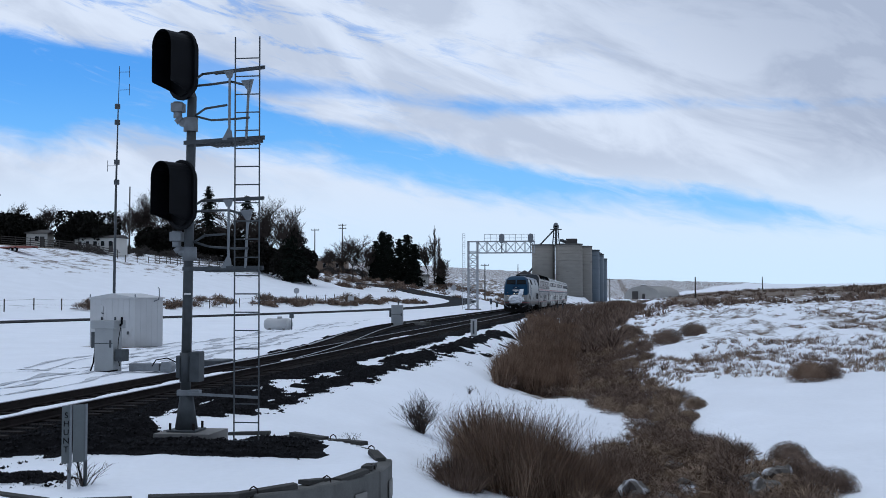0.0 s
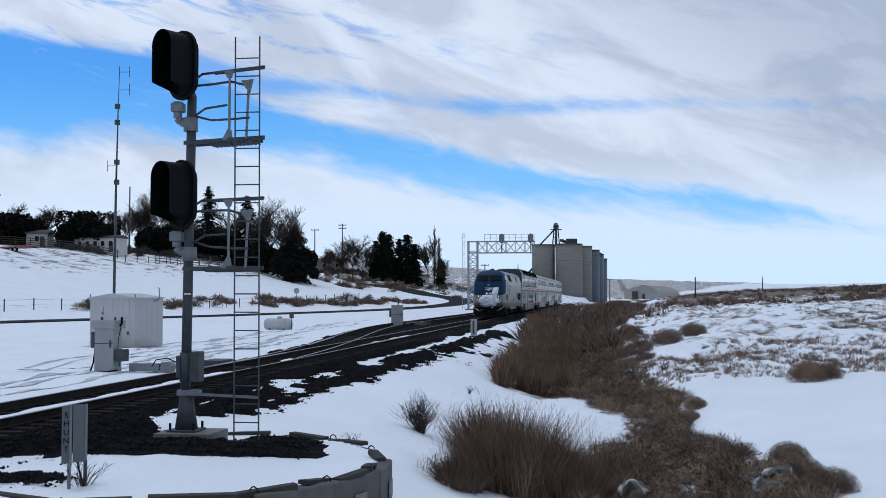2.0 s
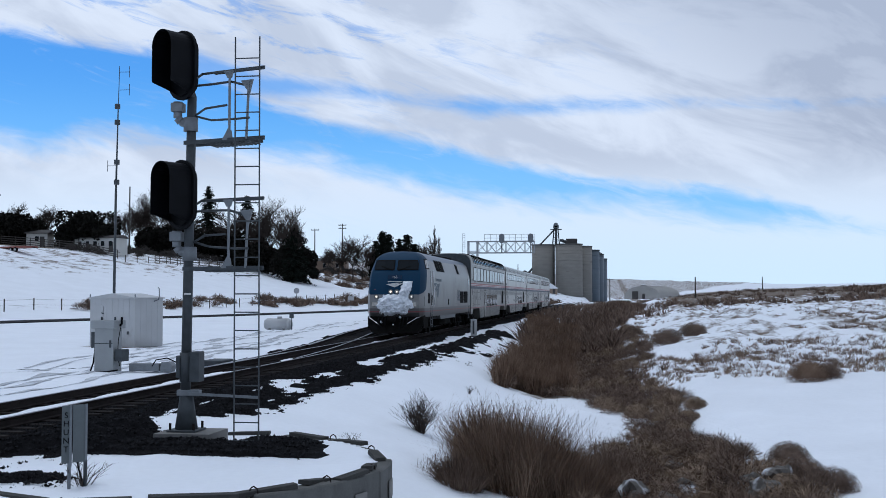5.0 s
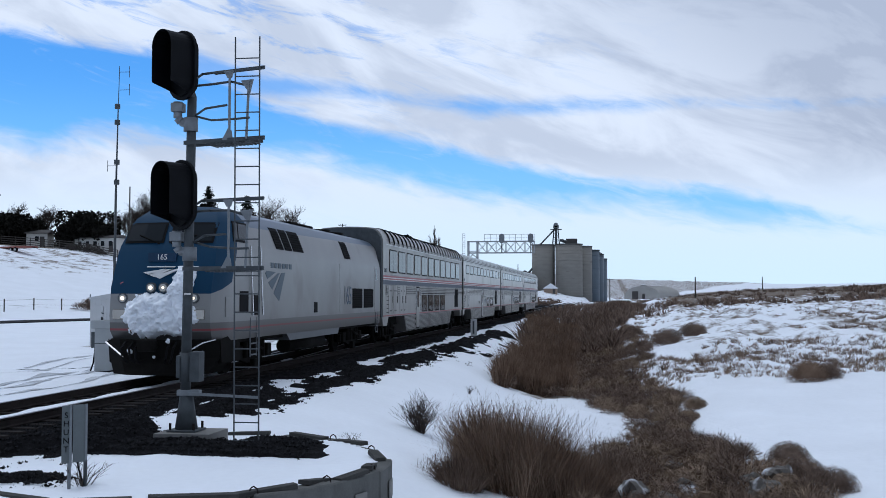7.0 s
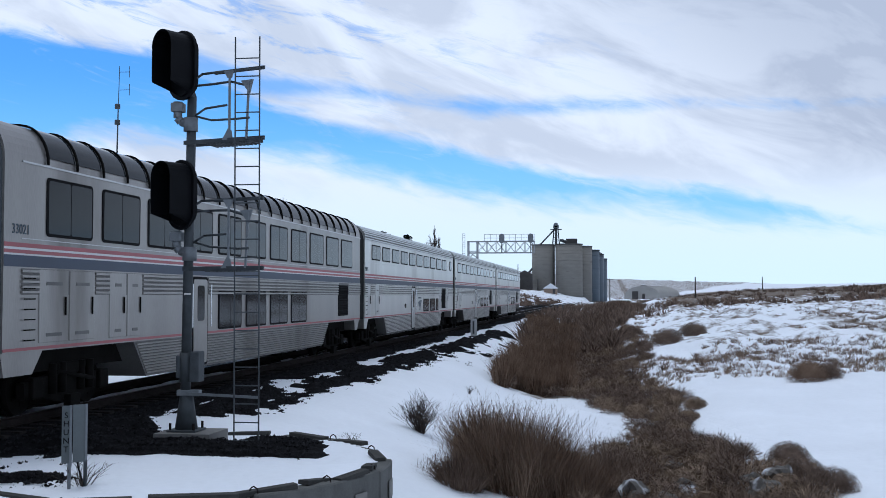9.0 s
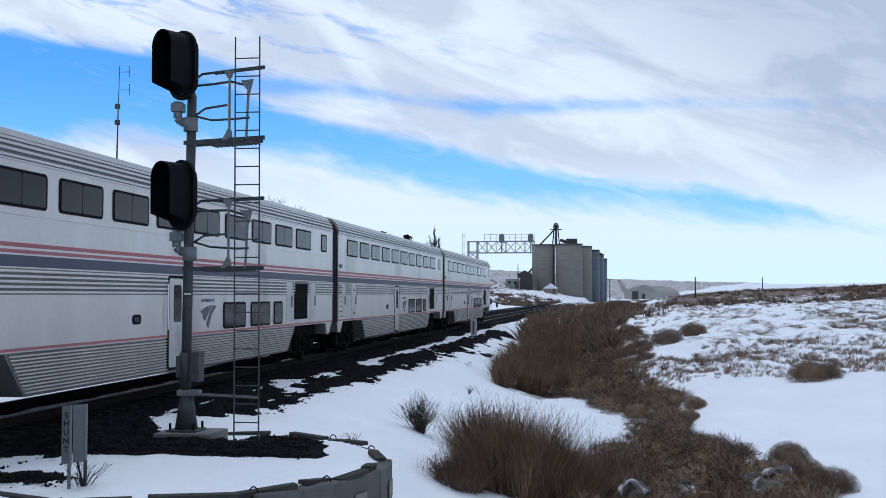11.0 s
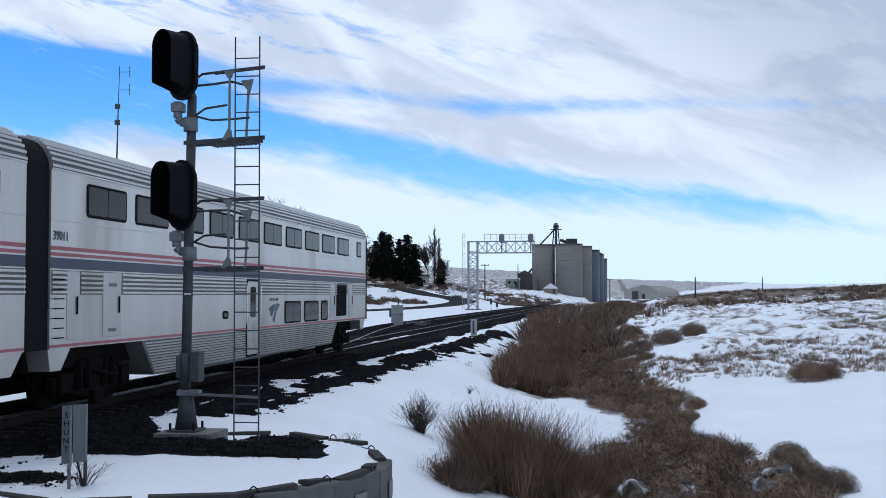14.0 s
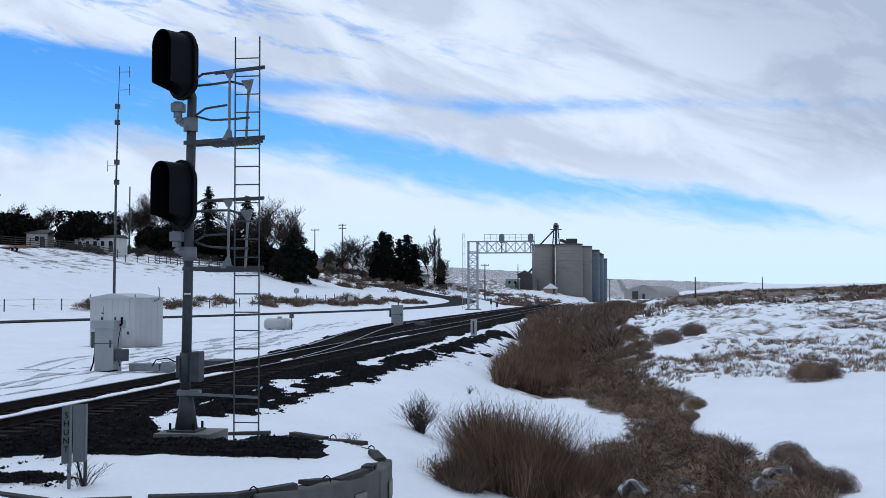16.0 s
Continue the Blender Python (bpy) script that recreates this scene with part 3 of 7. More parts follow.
# ---- the train ----
M["car_steel"] = surface("brushed_stainless", (0.53, 0.515, 0.495), 0.30, 0.72, 0.20, 0.7, 30, 0.06, stretch=(1, 1.1, 0.22), dirt=(0.36, 0.34, 0.315), dirt_at=0.53, spec=0.4)
M["lounge_steel"] = surface("dull_dirty_stainless", (0.31, 0.295, 0.28), 0.36, 0.65, 0.24, 0.7, 30, 0.06, stretch=(1, 1.1, 0.22), dirt=(0.17, 0.157, 0.145), dirt_at=0.52, spec=0.35)
M["car_roof"] = surface("dull_stainless_roof", (0.50, 0.50, 0.50), 0.34, 0.75, 0.12, 0.8, 20, 0.05)
M["pane"] = surface("dark_tinted_glass", (0.010, 0.013, 0.016), 0.08, 0.0, 0.2, 0.6, 3, 0.02, spec=0.13)
M["rubber"] = surface("black_rubber", (0.008, 0.008, 0.009), 0.8, 0, 0.2, 4, 30, 0.05, spec=0.1)
M["under"] = surface("grimy_underframe", (0.007, 0.0065, 0.006), 0.95, 0.0, 0.5, 3, 30, 0.2, spec=0.10)
M["red_stripe"] = surface("faded_red_band", (0.36, 0.11, 0.12), 0.55, 0, 0.15, 1, 20, 0.0)
M["white_stripe"] = surface("white_band", (0.66, 0.65, 0.64), 0.5, 0, 0.08, 1, 20, 0.0)
M["blue_stripe"] = surface("dusty_blue_band", (0.038, 0.052, 0.085), 0.5, 0, 0.15, 1, 20, 0.0)
M["logo_blue"] = surface("dark_blue_lettering", (0.03, 0.06, 0.10), 0.5, 0, 0.1, 1, 20, 0.0)
M["logo_grey"] = surface("grey_blue_lettering", (0.050, 0.075, 0.100), 0.5, 0, 0.1, 1, 20, 0.0)
M["grille"] = surface("black_grille", (0.008, 0.008, 0.009), 0.8, 0.0, 0.3, 4, 30, 0.1, spec=0.1)
M["door_steel"] = surface("satin_steel_door", (0.46, 0.455, 0.445), 0.34, 0.65, 0.10, 1.5, 30, 0.04, dirt=(0.26, 0.25, 0.24), dirt_at=0.6)
# dark stainless: groove shade put into the colour, together with dirt
M["shaded_grime"] = surface("shaded_dirty_stainless", (0.17, 0.165, 0.16), 0.6, 0.3, 0.3, 1.0, 20, 0.05, spec=0.2)
M["chrome"] = surface("bright_grab_iron", (0.62, 0.62, 0.63), 0.25, 0.9, 0.08, 5, 30, 0.0)


def glow(name, col, strength):
    m = bpy.data.materials.new(name)
    m.use_nodes = True
    b = m.node_tree.nodes["Principled BSDF"]
    b.inputs["Base Color"].default_value = (*col, 1)
    b.inputs["Emission Color"].default_value = (*col, 1)
    b.inputs["Emission Strength"].default_value = strength
    return m


M["lamp_on"] = glow("lit_headlight", (1.0, 0.80, 0.58), 1.0)
M["lamp_glass"] = surface("lamp_reflector", (0.36, 0.34, 0.31), 0.15, 0.6, 0.1, 5, 30, 0.0)


M["board_blue"] = surface("dark_blue_board", (0.012, 0.035, 0.075), 0.5, 0, 0.1, 2, 20, 0.0, spec=0.2)


def loco_paint():
    """Silver body with a blue nose that sweeps up over the cab and a paler blue roof; a red line low down."""
    m = surface("locomotive_paint", (0.225, 0.222, 0.218), 0.36, 0.35, 0.12, 0.7, 30, 0.04, dirt=(0.17, 0.162, 0.155), dirt_at=0.55, spec=0.3)
    nt = m.node_tree
    N, L = nt.nodes.new, nt.links.new
    b = nt.nodes["Principled BSDF"]
    colour = b.inputs["Base Color"].links[0].from_socket
    tc, sep = N("ShaderNodeTexCoord"), N("ShaderNodeSeparateXYZ")
    L(tc.outputs["Object"], sep.inputs[0])

    def val(op, a, c):
        n = N("ShaderNodeMath")
        n.operation = op
        for i, v in enumerate((a, c)):
            if hasattr(v, "links"):
                L(v, n.inputs[i])
            else:
                n.inputs[i].default_value = v
        return n.outputs[0]

    def over(mask, col, under):
        mx = N("ShaderNodeMix")
        mx.data_type = "RGBA"
        L(mask, mx.inputs[0])
        L(under, mx.inputs[6])
        mx.inputs[7].default_value = (*col, 1)
        return mx.outputs[2]

    y, z = sep.outputs[1], sep.outputs[2]
    line = val("ADD", val("ADD", val("MULTIPLY", val("MAXIMUM", val("ADD", y, 20.55), 0.0), 0.30), val("MULTIPLY", val("MAXIMUM", val("ADD", y, 19.55), 0.0), 1.6)), 2.13)
    swoosh = val("GREATER_THAN", z, line)
    cab = val("LESS_THAN", y, -18.75)
    crown = val("MULTIPLY", val("GREATER_THAN", z, 3.96), val("LESS_THAN", y, -17.9))
    blue = val("MAXIMUM", val("MULTIPLY", swoosh, cab), crown)
    colour = over(val("GREATER_THAN", z, val("ADD", val("MULTIPLY", y, 0.012), 4.15)), (0.10, 0.13, 0.18), colour)
    colour = over(blue, (0.006, 0.036, 0.078), colour)
    L(val("SUBTRACT", 0.32, val("MULTIPLY", blue, 0.32)), b.inputs["Metallic"])
    L(val("ADD", 0.36, val("MULTIPLY", blue, 0.22)), b.inputs["Roughness"])
    L(val("SUBTRACT", 0.30, val("MULTIPLY", blue, 0.16)), b.inputs["Specular IOR Level"])
    # grey lower band and the thin red line on top of it
    colour = over(val("LESS_THAN", z, 1.42), (0.11, 0.107, 0.105), colour)
    colour = over(val("MULTIPLY", val("LESS_THAN", z, 1.27), val("GREATER_THAN", z, 1.22)), (0.20, 0.05, 0.055), colour)
    L(colour, b.inputs["Base Color"])
    return m


M["loco_paint"] = loco_paint()
VAN_L = 26.15


def text_part(words, size, parent, at, material, name="lettering"):
    cu = bpy.data.curves.new(name, "FONT")
    cu.body, cu.size, cu.extrude, cu.align_x, cu.align_y = words, size, 0.003, "CENTER", "CENTER"
    cu.resolution_u = 3
    tmp = bpy.data.objects.new(name, cu)
    scene.collection.objects.link(tmp)
    bpy.context.view_layer.update()
    me = bpy.data.meshes.new_from_object(tmp.evaluated_get(bpy.context.evaluated_depsgraph_get()))
    bpy.data.objects.remove(tmp)
    me.materials.clear()
    me.materials.append(material)
    ob = new(name, me)
    ob.parent = parent
    ob.matrix_basis = at
    return ob


def wheelset(parent, y, r):
    bm = B()
    for sx in (-1, 1):
        rod(bm, (sx * 0.68, 0, 0), (sx * 0.81, 0, 0), r, n=28)
        rod(bm, (sx * 0.65, 0, 0), (sx * 0.69, 0, 0), r + 0.03, n=28)
        rod(bm, (sx * 0.80, 0, 0), (sx * 0.86, 0, 0), r * 0.35, n=12)
        for k in range(6):
            a = k * math.pi / 3
            rod(bm, (sx * 0.80, 0.6 * r * math.cos(a), 0.6 * r * math.sin(a)), (sx * 0.822, 0.6 * r * math.cos(a), 0.6 * r * math.sin(a)), r * 0.1, n=8)
    rod(bm, (-1, 0, 0), (1, 0, 0), 0.08, n=10)
    ob = part("wheelset", bm, M["under"], parent, "grimy steel wheels on an axle")
    ob["turn_radius"] = r
    ob.location = (0, y, r)
    return ob


WHEELS = []


def bogie(parent, y, base, r, name="bogie"):
    """Side frames, springs, axle boxes and two wheelsets."""
    bm = B()
    for sx in (-1, 1):
        x = sx * 1.02
        prism(bm, [(-base / 2 - .35, r + .12), (-base / 2 - .35, r - .16), (-base / 2 + .3, r - .16), (-.45, r - .28), (.45, r - .28), (base / 2 - .3, r - .16), (base / 2 + .35, r - .16), (base / 2 + .35, r + .12), (.6, r + .22), (-.6, r + .22)], "x", x - .07, x + .07)
        for k in (-1, 1):
            box(bm, x - .15, x + .15, k * base / 2 - .19, k * base / 2 + .19, r - .17, r + .2, .03)
            for q in (-.3, .3):
                rod(bm, (x + sx * .1, k * base / 2 * .42 + q * .6, r - .12), (x + sx * .1, k * base / 2 * .42 + q * .6, r + .42), .09, n=10)
        box(bm, x - .1, x + .12, -.55, .55, r + .2, r + .42, .03)
        rod(bm, (x + sx * .16, -.7, r + .28), (x + sx * .16, .8, r + .05), .04, n=8)
        box(bm, x + sx * .05, x + sx * .2, -.2, .2, r - .45, r - .18, .02)
    box(bm, -1.0, 1.0, -.3, .3, r - .1, r + .3, .03)
    ob = part(name, bm, M["under"], parent, "grimy black running gear")
    ob.location = (0, y, 0)
    for k in (-1, 1):
        WHEELS.append(wheelset(ob, k * base / 2, r))
    return ob


def section(top, half=1.53, base=1.16):
    """Half section of a passenger car body from the sill to the roof centre: (x, z)."""
    pts = [(half, base), (half, 4.28)]
    for k in range(1, 8):
        a = radians(90 * k / 8)
        pts.append((half - 0.52 * (1 - math.cos(a)), 4.28 + (top - 4.33) * math.sin(a)))
    pts += [(half - 0.52, top - 0.05), (0.5, top - 0.01), (0, top)]
    return pts


def window_part(parent, y0, y1, z0, z1, x=1.53, split=True, name="window"):
    """Rubber frame and tinted pane; the split panes meet at a bar."""
    bm = prism(B(), rrect(y0, y1, z0, z1, min(0.09, (y1 - y0) / 4)), "x", x - 0.02, x + 0.014)
    w = part(name, bm, M["rubber"], parent)
    n = 2 if split else 1
    d = (y1 - y0 - 0.10) / n
    for k in range(n):
        a = y0 + 0.05 + k * d
        part("pane", prism(B(), rrect(a + .012, a + d - .012, z0 + .05, z1 - .05, 0.05), "x", x + 0.012, x + 0.019), M["pane"], w)
    return w


def flutes(bm, y0, y1, z0, z1, x=1.53, pitch=0.072):
    n = max(1, int((z1 - z0) / pitch))
    for k in range(n):
        z = z0 + (k + 0.5) * (z1 - z0) / n
        h = (z1 - z0) / n * 0.36
        prism(bm, [(x - .005, z - h), (x + .032, z - h * .6), (x + .032, z + h * .6), (x - .005, z + h)], "y", y0, y1)
    return bm


def passenger_car(name, label, number, windows, lower_windows, door_y, lounge=False, detail=()):
    car = thing(name, label, "railway car", group="cars of the train")
    top = 5.02 if lounge else 4.90
    skin = M["lounge_steel"] if lounge else M["car_steel"]
    leaf = M["lounge_steel"] if lounge else M["door_steel"]
    pts = section(top)
    full = pts + [(-x, z) for x, z in pts[-2::-1]]
    body = part("body", prism(B(), full, "y", -0.1 if lounge else 0.42, VAN_L - 0.42), [skin, M["shaded_grime"]], car)
    # coach roof painted darker, so the gaps between ribs read as shaded
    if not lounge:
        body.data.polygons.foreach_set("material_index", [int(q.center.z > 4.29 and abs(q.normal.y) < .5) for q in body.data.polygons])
    # upper roof flutes
    if not lounge:
        bm = B()
        for (xa, za), (xb, zb) in zip(pts[1:9], pts[2:10]):
            for q in (0.5,):
                x, z = xa + (xb - xa) * q, za + (zb - za) * q
                for s in (-1, 1):
                    bar(bm, (s * (x + .006), 0.43, z), (s * (x + .006), VAN_L - 0.43, z), 0.042, 0.045)
        part("roof_ribs", bm, M["car_roof"], car)
    # rubber gangway bellows at both ends
    for y0, y1 in ((-0.32, -0.1) if lounge else (0.0, 0.42), (VAN_L - 0.42, VAN_L)):
        inner = [(x * 0.975, z if z < 2 else z - 0.05) for x, z in full]
        part("end_bellows", prism(B(), inner, "y", y0, y1), M["galv_dark"] if lounge and y0 < 1 else M["rubber"], car, "" if lounge and y0 < 1 else "black rubber gangway")
    # low-slung belly between the bogies, ribbed
    A, Z = (5.5, 20.2) if lounge else (4.9, 20.4)
    belly = prism(B(), [(A - .55, 1.16), (A + .10, 0.42), (Z - .10, 0.42), (Z + .75, 1.16)], "x", -1.50, 1.50)
    # dark colour stands for shade and dirt between the skirt ribs
    part("skirt", belly, M["shaded_grime"], car)
    bm = B()
    for k in range(11):
        z = 0.46 + k * 0.061
        q = (z - .42) / .74
        flutes(bm, A + .12 - .62 * q, Z - .10 + .82 * q, z, z + .058, 1.50)
    part("skirt_ribs", bm, skin, car)
    # end skirts
    for y0, y1 in ((-0.1 if lounge else 0.42, 1.25), (VAN_L - 1.25, VAN_L - 0.42)):
        part("end_skirt", prism(B(), [(y0, 1.16), (y0 + .1, .78), (y1 - .35, .78), (y1, 1.16)], "x", -1.5, 1.5), skin, car)
    # paint bands
    for nm, z0, z1, mt in (("red_band", 2.875, 2.945, "red_stripe"), ("white_band", 2.835, 2.873, "white_stripe"), ("red_band", 2.775, 2.832, "red_stripe"), ("white_band", 2.745, 2.773, "white_stripe"), ("blue_band", 2.555, 2.743, "blue_stripe"), ("red_band", 1.185, 1.235, "red_stripe")):
        part(nm, box(B(), 1.527, 1.536, -0.09 if lounge else 0.43, VAN_L - .43, z0, z1), M[mt], car)
    # fluted band and lower panels
    gaps = sorted([(door_y - .05, door_y + 1.0)] + [(a, b) for a, b, *_ in detail])
    y = 0.45
    for a, b in gaps + [(VAN_L - .45, 0)]:
        if a > y + .1:
            part("fluted_band", flutes(B(), y, a, 2.10, 2.53), skin, car)
        y = max(y, b)
    # dark strip behind the flutes: painted groove shade plus dirt
    part("flute_backing", box(B(), 1.5, 1.534, .45, VAN_L - .45, 2.10, 2.53), M["shaded_grime"], car)
    part("drip_rail", bar(bar(B(), (1.535, .43, 4.28), (1.535, VAN_L - .43, 4.28), .03), (1.535, .43, 3.40 if not lounge else 3.02), (1.535, VAN_L - .43, 3.40 if not lounge else 3.02), .014), M["car_roof"], car)
    for (y0, y1, z0, z1) in windows:
        window_part(car, y0, y1, z0, z1, split=y1 - y0 > 1.0)
    for (y0, y1, z0, z1) in lower_windows:
        window_part(car, y0, y1, z0, z1, split=y1 - y0 > 1.0, name="lower_window")
    # equipment doors and grilles
    for a, b, z0, z1, what in detail:
        if what == "grille":
            bm = box(B(), 1.52, 1.537, a, b, z0, z1)
            for k in range(int((z1 - z0) / .06)):
                z = z0 + .03 + k * .06
                prism(bm, [(1.53, z - .02), (1.565, z - .005), (1.53, z + .02)], "y", a + .04, b - .04)
            part("air_grille", bm, M["grille"], car, "black louvred grille")
        else:
            d = part("locker_door", box(B(), 1.515, 1.545, a + .02, b - .02, z0, z1, .008), leaf, car)
            if b - a > .7 and z1 - z0 > .8:
                for zz in (z1 - .26, z0 + .10):
                    part("vent", box(B(), 1.54, 1.551, a + .25, b - .25, zz, zz + .06), M["shaded_grime"], d)
            part("handle", bar(B(), (1.56, b - .14, (z0 + z1) / 2 - .16), (1.56, b - .14, (z0 + z1) / 2 + .16), .02, .03), M["under"], d)
    # entrance door
    door = part("door", prism(B(), rrect(door_y + .06, door_y + .94, .52, 2.46, .07), "x", 1.50, 1.55), leaf, car)
    part("door_window", prism(B(), rrect(door_y + .3, door_y + .74, 1.50, 2.32, .08), "x", 1.545, 1.556), M["pane"], door)
    part("door_seal", prism(B(), rrect(door_y, door_y + 1.0, .46, 2.52, .09), "x", 1.49, 1.537), M["rubber"], door)
    for dy in (-.10, 1.10):
        part("grab_iron", rod(B(), (1.585, door_y + dy, 1.35), (1.585, door_y + dy, 2.35), .018, n=6), M["chrome"], car)
    text_part(number, 0.23, car, Matrix.Translation((1.537, 0.78 if not lounge else 0.42, 3.12 if not lounge else 3.16)) @ pose(0, 0, 0, 90, 0, 90), M["logo_grey"], "car_number")
    # plain swept shape of the operator's mark
    bm = B()
    for y0, z0, y1, z1, w in ((12.98, 1.72, 13.78, 1.86, .08), (13.12, 1.58, 13.86, 1.85, .10), (13.36, 1.40, 13.96, 1.84, .12)):
        prism(bm, [(y0, z0), (y0 + (y1 - y0) * .45, z0 + (z1 - z0) * .72), (y1, z1), (y1 + w, z1), (y0 + (y1 - y0) * .62, z0 + (z1 - z0) * .52), (y0 + .16, z0 - .10)], "x", 1.53, 1.536)
    for k in range(6):
        box(bm, 1.53, 1.536, 13.06 + k * .15, 13.16 + k * .15, 1.93, 2.01)
    if not lounge:
        part("mark", bm, M["logo_grey"], car)
    # end ladder and underfloor gear, with added dark sheets behind the bogies
    bm = B()
    for k in range(7):
        bar(bm, (1.57, .50, 1.35 + k * .17), (1.57, .85, 1.35 + k * .17), .02)
    part("end_ladder", bm, M["under"], car)
    bm = B()
    box(bm, -1.1, 1.1, .3, VAN_L - .3, .75, 1.15)
    # sheets added on the far side, standing in for the dark under the car
    for y0 in (1.3, VAN_L - 4.8):
        box(bm, -1.22, -1.12, y0, y0 + 3.5, .06, 1.1)
    rod(bm, (0, -.25, .85), (0, .6, .85), .12)
    rod(bm, (0, VAN_L - .6, .85), (0, VAN_L + .2, .85), .12)
    part("underframe", bm, M["under"], car)
    bogie(car, 3.05, 2.6, 0.457)
    bogie(car, VAN_L - 3.05, 2.6, 0.457)
    return car


COACH_WIN = [(1.75 + 2.151 * k, 1.75 + 2.151 * k + 1.72, 3.52, 4.14) for k in range(10)] + [(24.15, 24.9, 3.54, 4.12)]
COACH_LOW = [(14.57, 16.3, 1.26, 1.92), (16.74, 18.46, 1.26, 1.92), (18.83, 19.68, 1.26, 1.92), (9.17, 9.58, 1.50, 1.70)]
COACH_DETAIL = [(1.0, 1.52, 1.30, 2.52, "door"), (2.44, 3.28, 1.30, 2.52, "door"), (20.95, 22.45, 1.36, 2.45, "grille"), (20.05, 20.75, 1.32, 2.5, "door"), (22.75, 23.45, 1.32, 2.5, "door")]
LOUNGE_WIN = [(1.25 + 2.137 * k, 1.25 + 2.137 * k + 1.74, 3.09, 4.10) for k in range(11)]
LOUNGE_LOW = [(9.84 + 2.13 * k, 9.84 + 2.13 * k + 1.75, 1.26, 2.24) for k in range(4)]
LOUNGE_DETAIL = [(1.02, 2.08, 1.29, 2.52, "door"), (2.1, 3.12, 1.29, 2.52, "door"), (3.72, 4.5, 1.28, 2.52, "door"), (4.53, 5.28, 1.28, 2.52, "door"), (22.2, 23.7, 1.36, 2.45, "grille")]

lounge = passenger_car("lounge_car", "stainless double-deck lounge car with curved roof windows", "33021", LOUNGE_WIN, LOUNGE_LOW, 8.1, True, LOUNGE_DETAIL)


def lounge_roof():
    """Curved roof lights along both shoulders, with ribs between them."""
    pts = section(5.02)[1:11]
    for s in (1, -1):
        for k in range(22):
            y0 = 1.25 + k * 1.072
            v, f = [], []
            for x, z in pts[1:9]:
                for y in (y0 + .05, y0 + 1.02):
                    v.append((s * (x + .018), y, z + .018))
            for i in range(7):
                f.append((2 * i, 2 * i + 1, 2 * i + 3, 2 * i + 2)[::s])
            part("roof_window", (v, [], f), M["pane"], lounge, smooth=True)
    for k in range(23):
        y = 1.25 + k * 1.072
        for s in (1, -1):
            bm = B()
            for (xa, za), (xb, zb) in zip(pts[:-1], pts[1:]):
                bar(bm, (s * (xa + .03), y, za + .03), (s * (xb + .03), y, zb + .03), .045, .035)
            part("roof_window_rib", bm, M["under"], lounge)


lounge_roof()
coach = passenger_car("coach_car", "stainless double-deck passenger coach with dark tinted windows", "39011", COACH_WIN, COACH_LOW, 11.0, False, COACH_DETAIL)
CARS = [lounge, coach, copy_thing(coach, Matrix()), copy_thing(coach, Matrix())]
for c in CARS[1:]:
    for o in c.children_recursive:
        if o.name.startswith("wheelset") and o not in WHEELS:
            WHEELS.append(o)


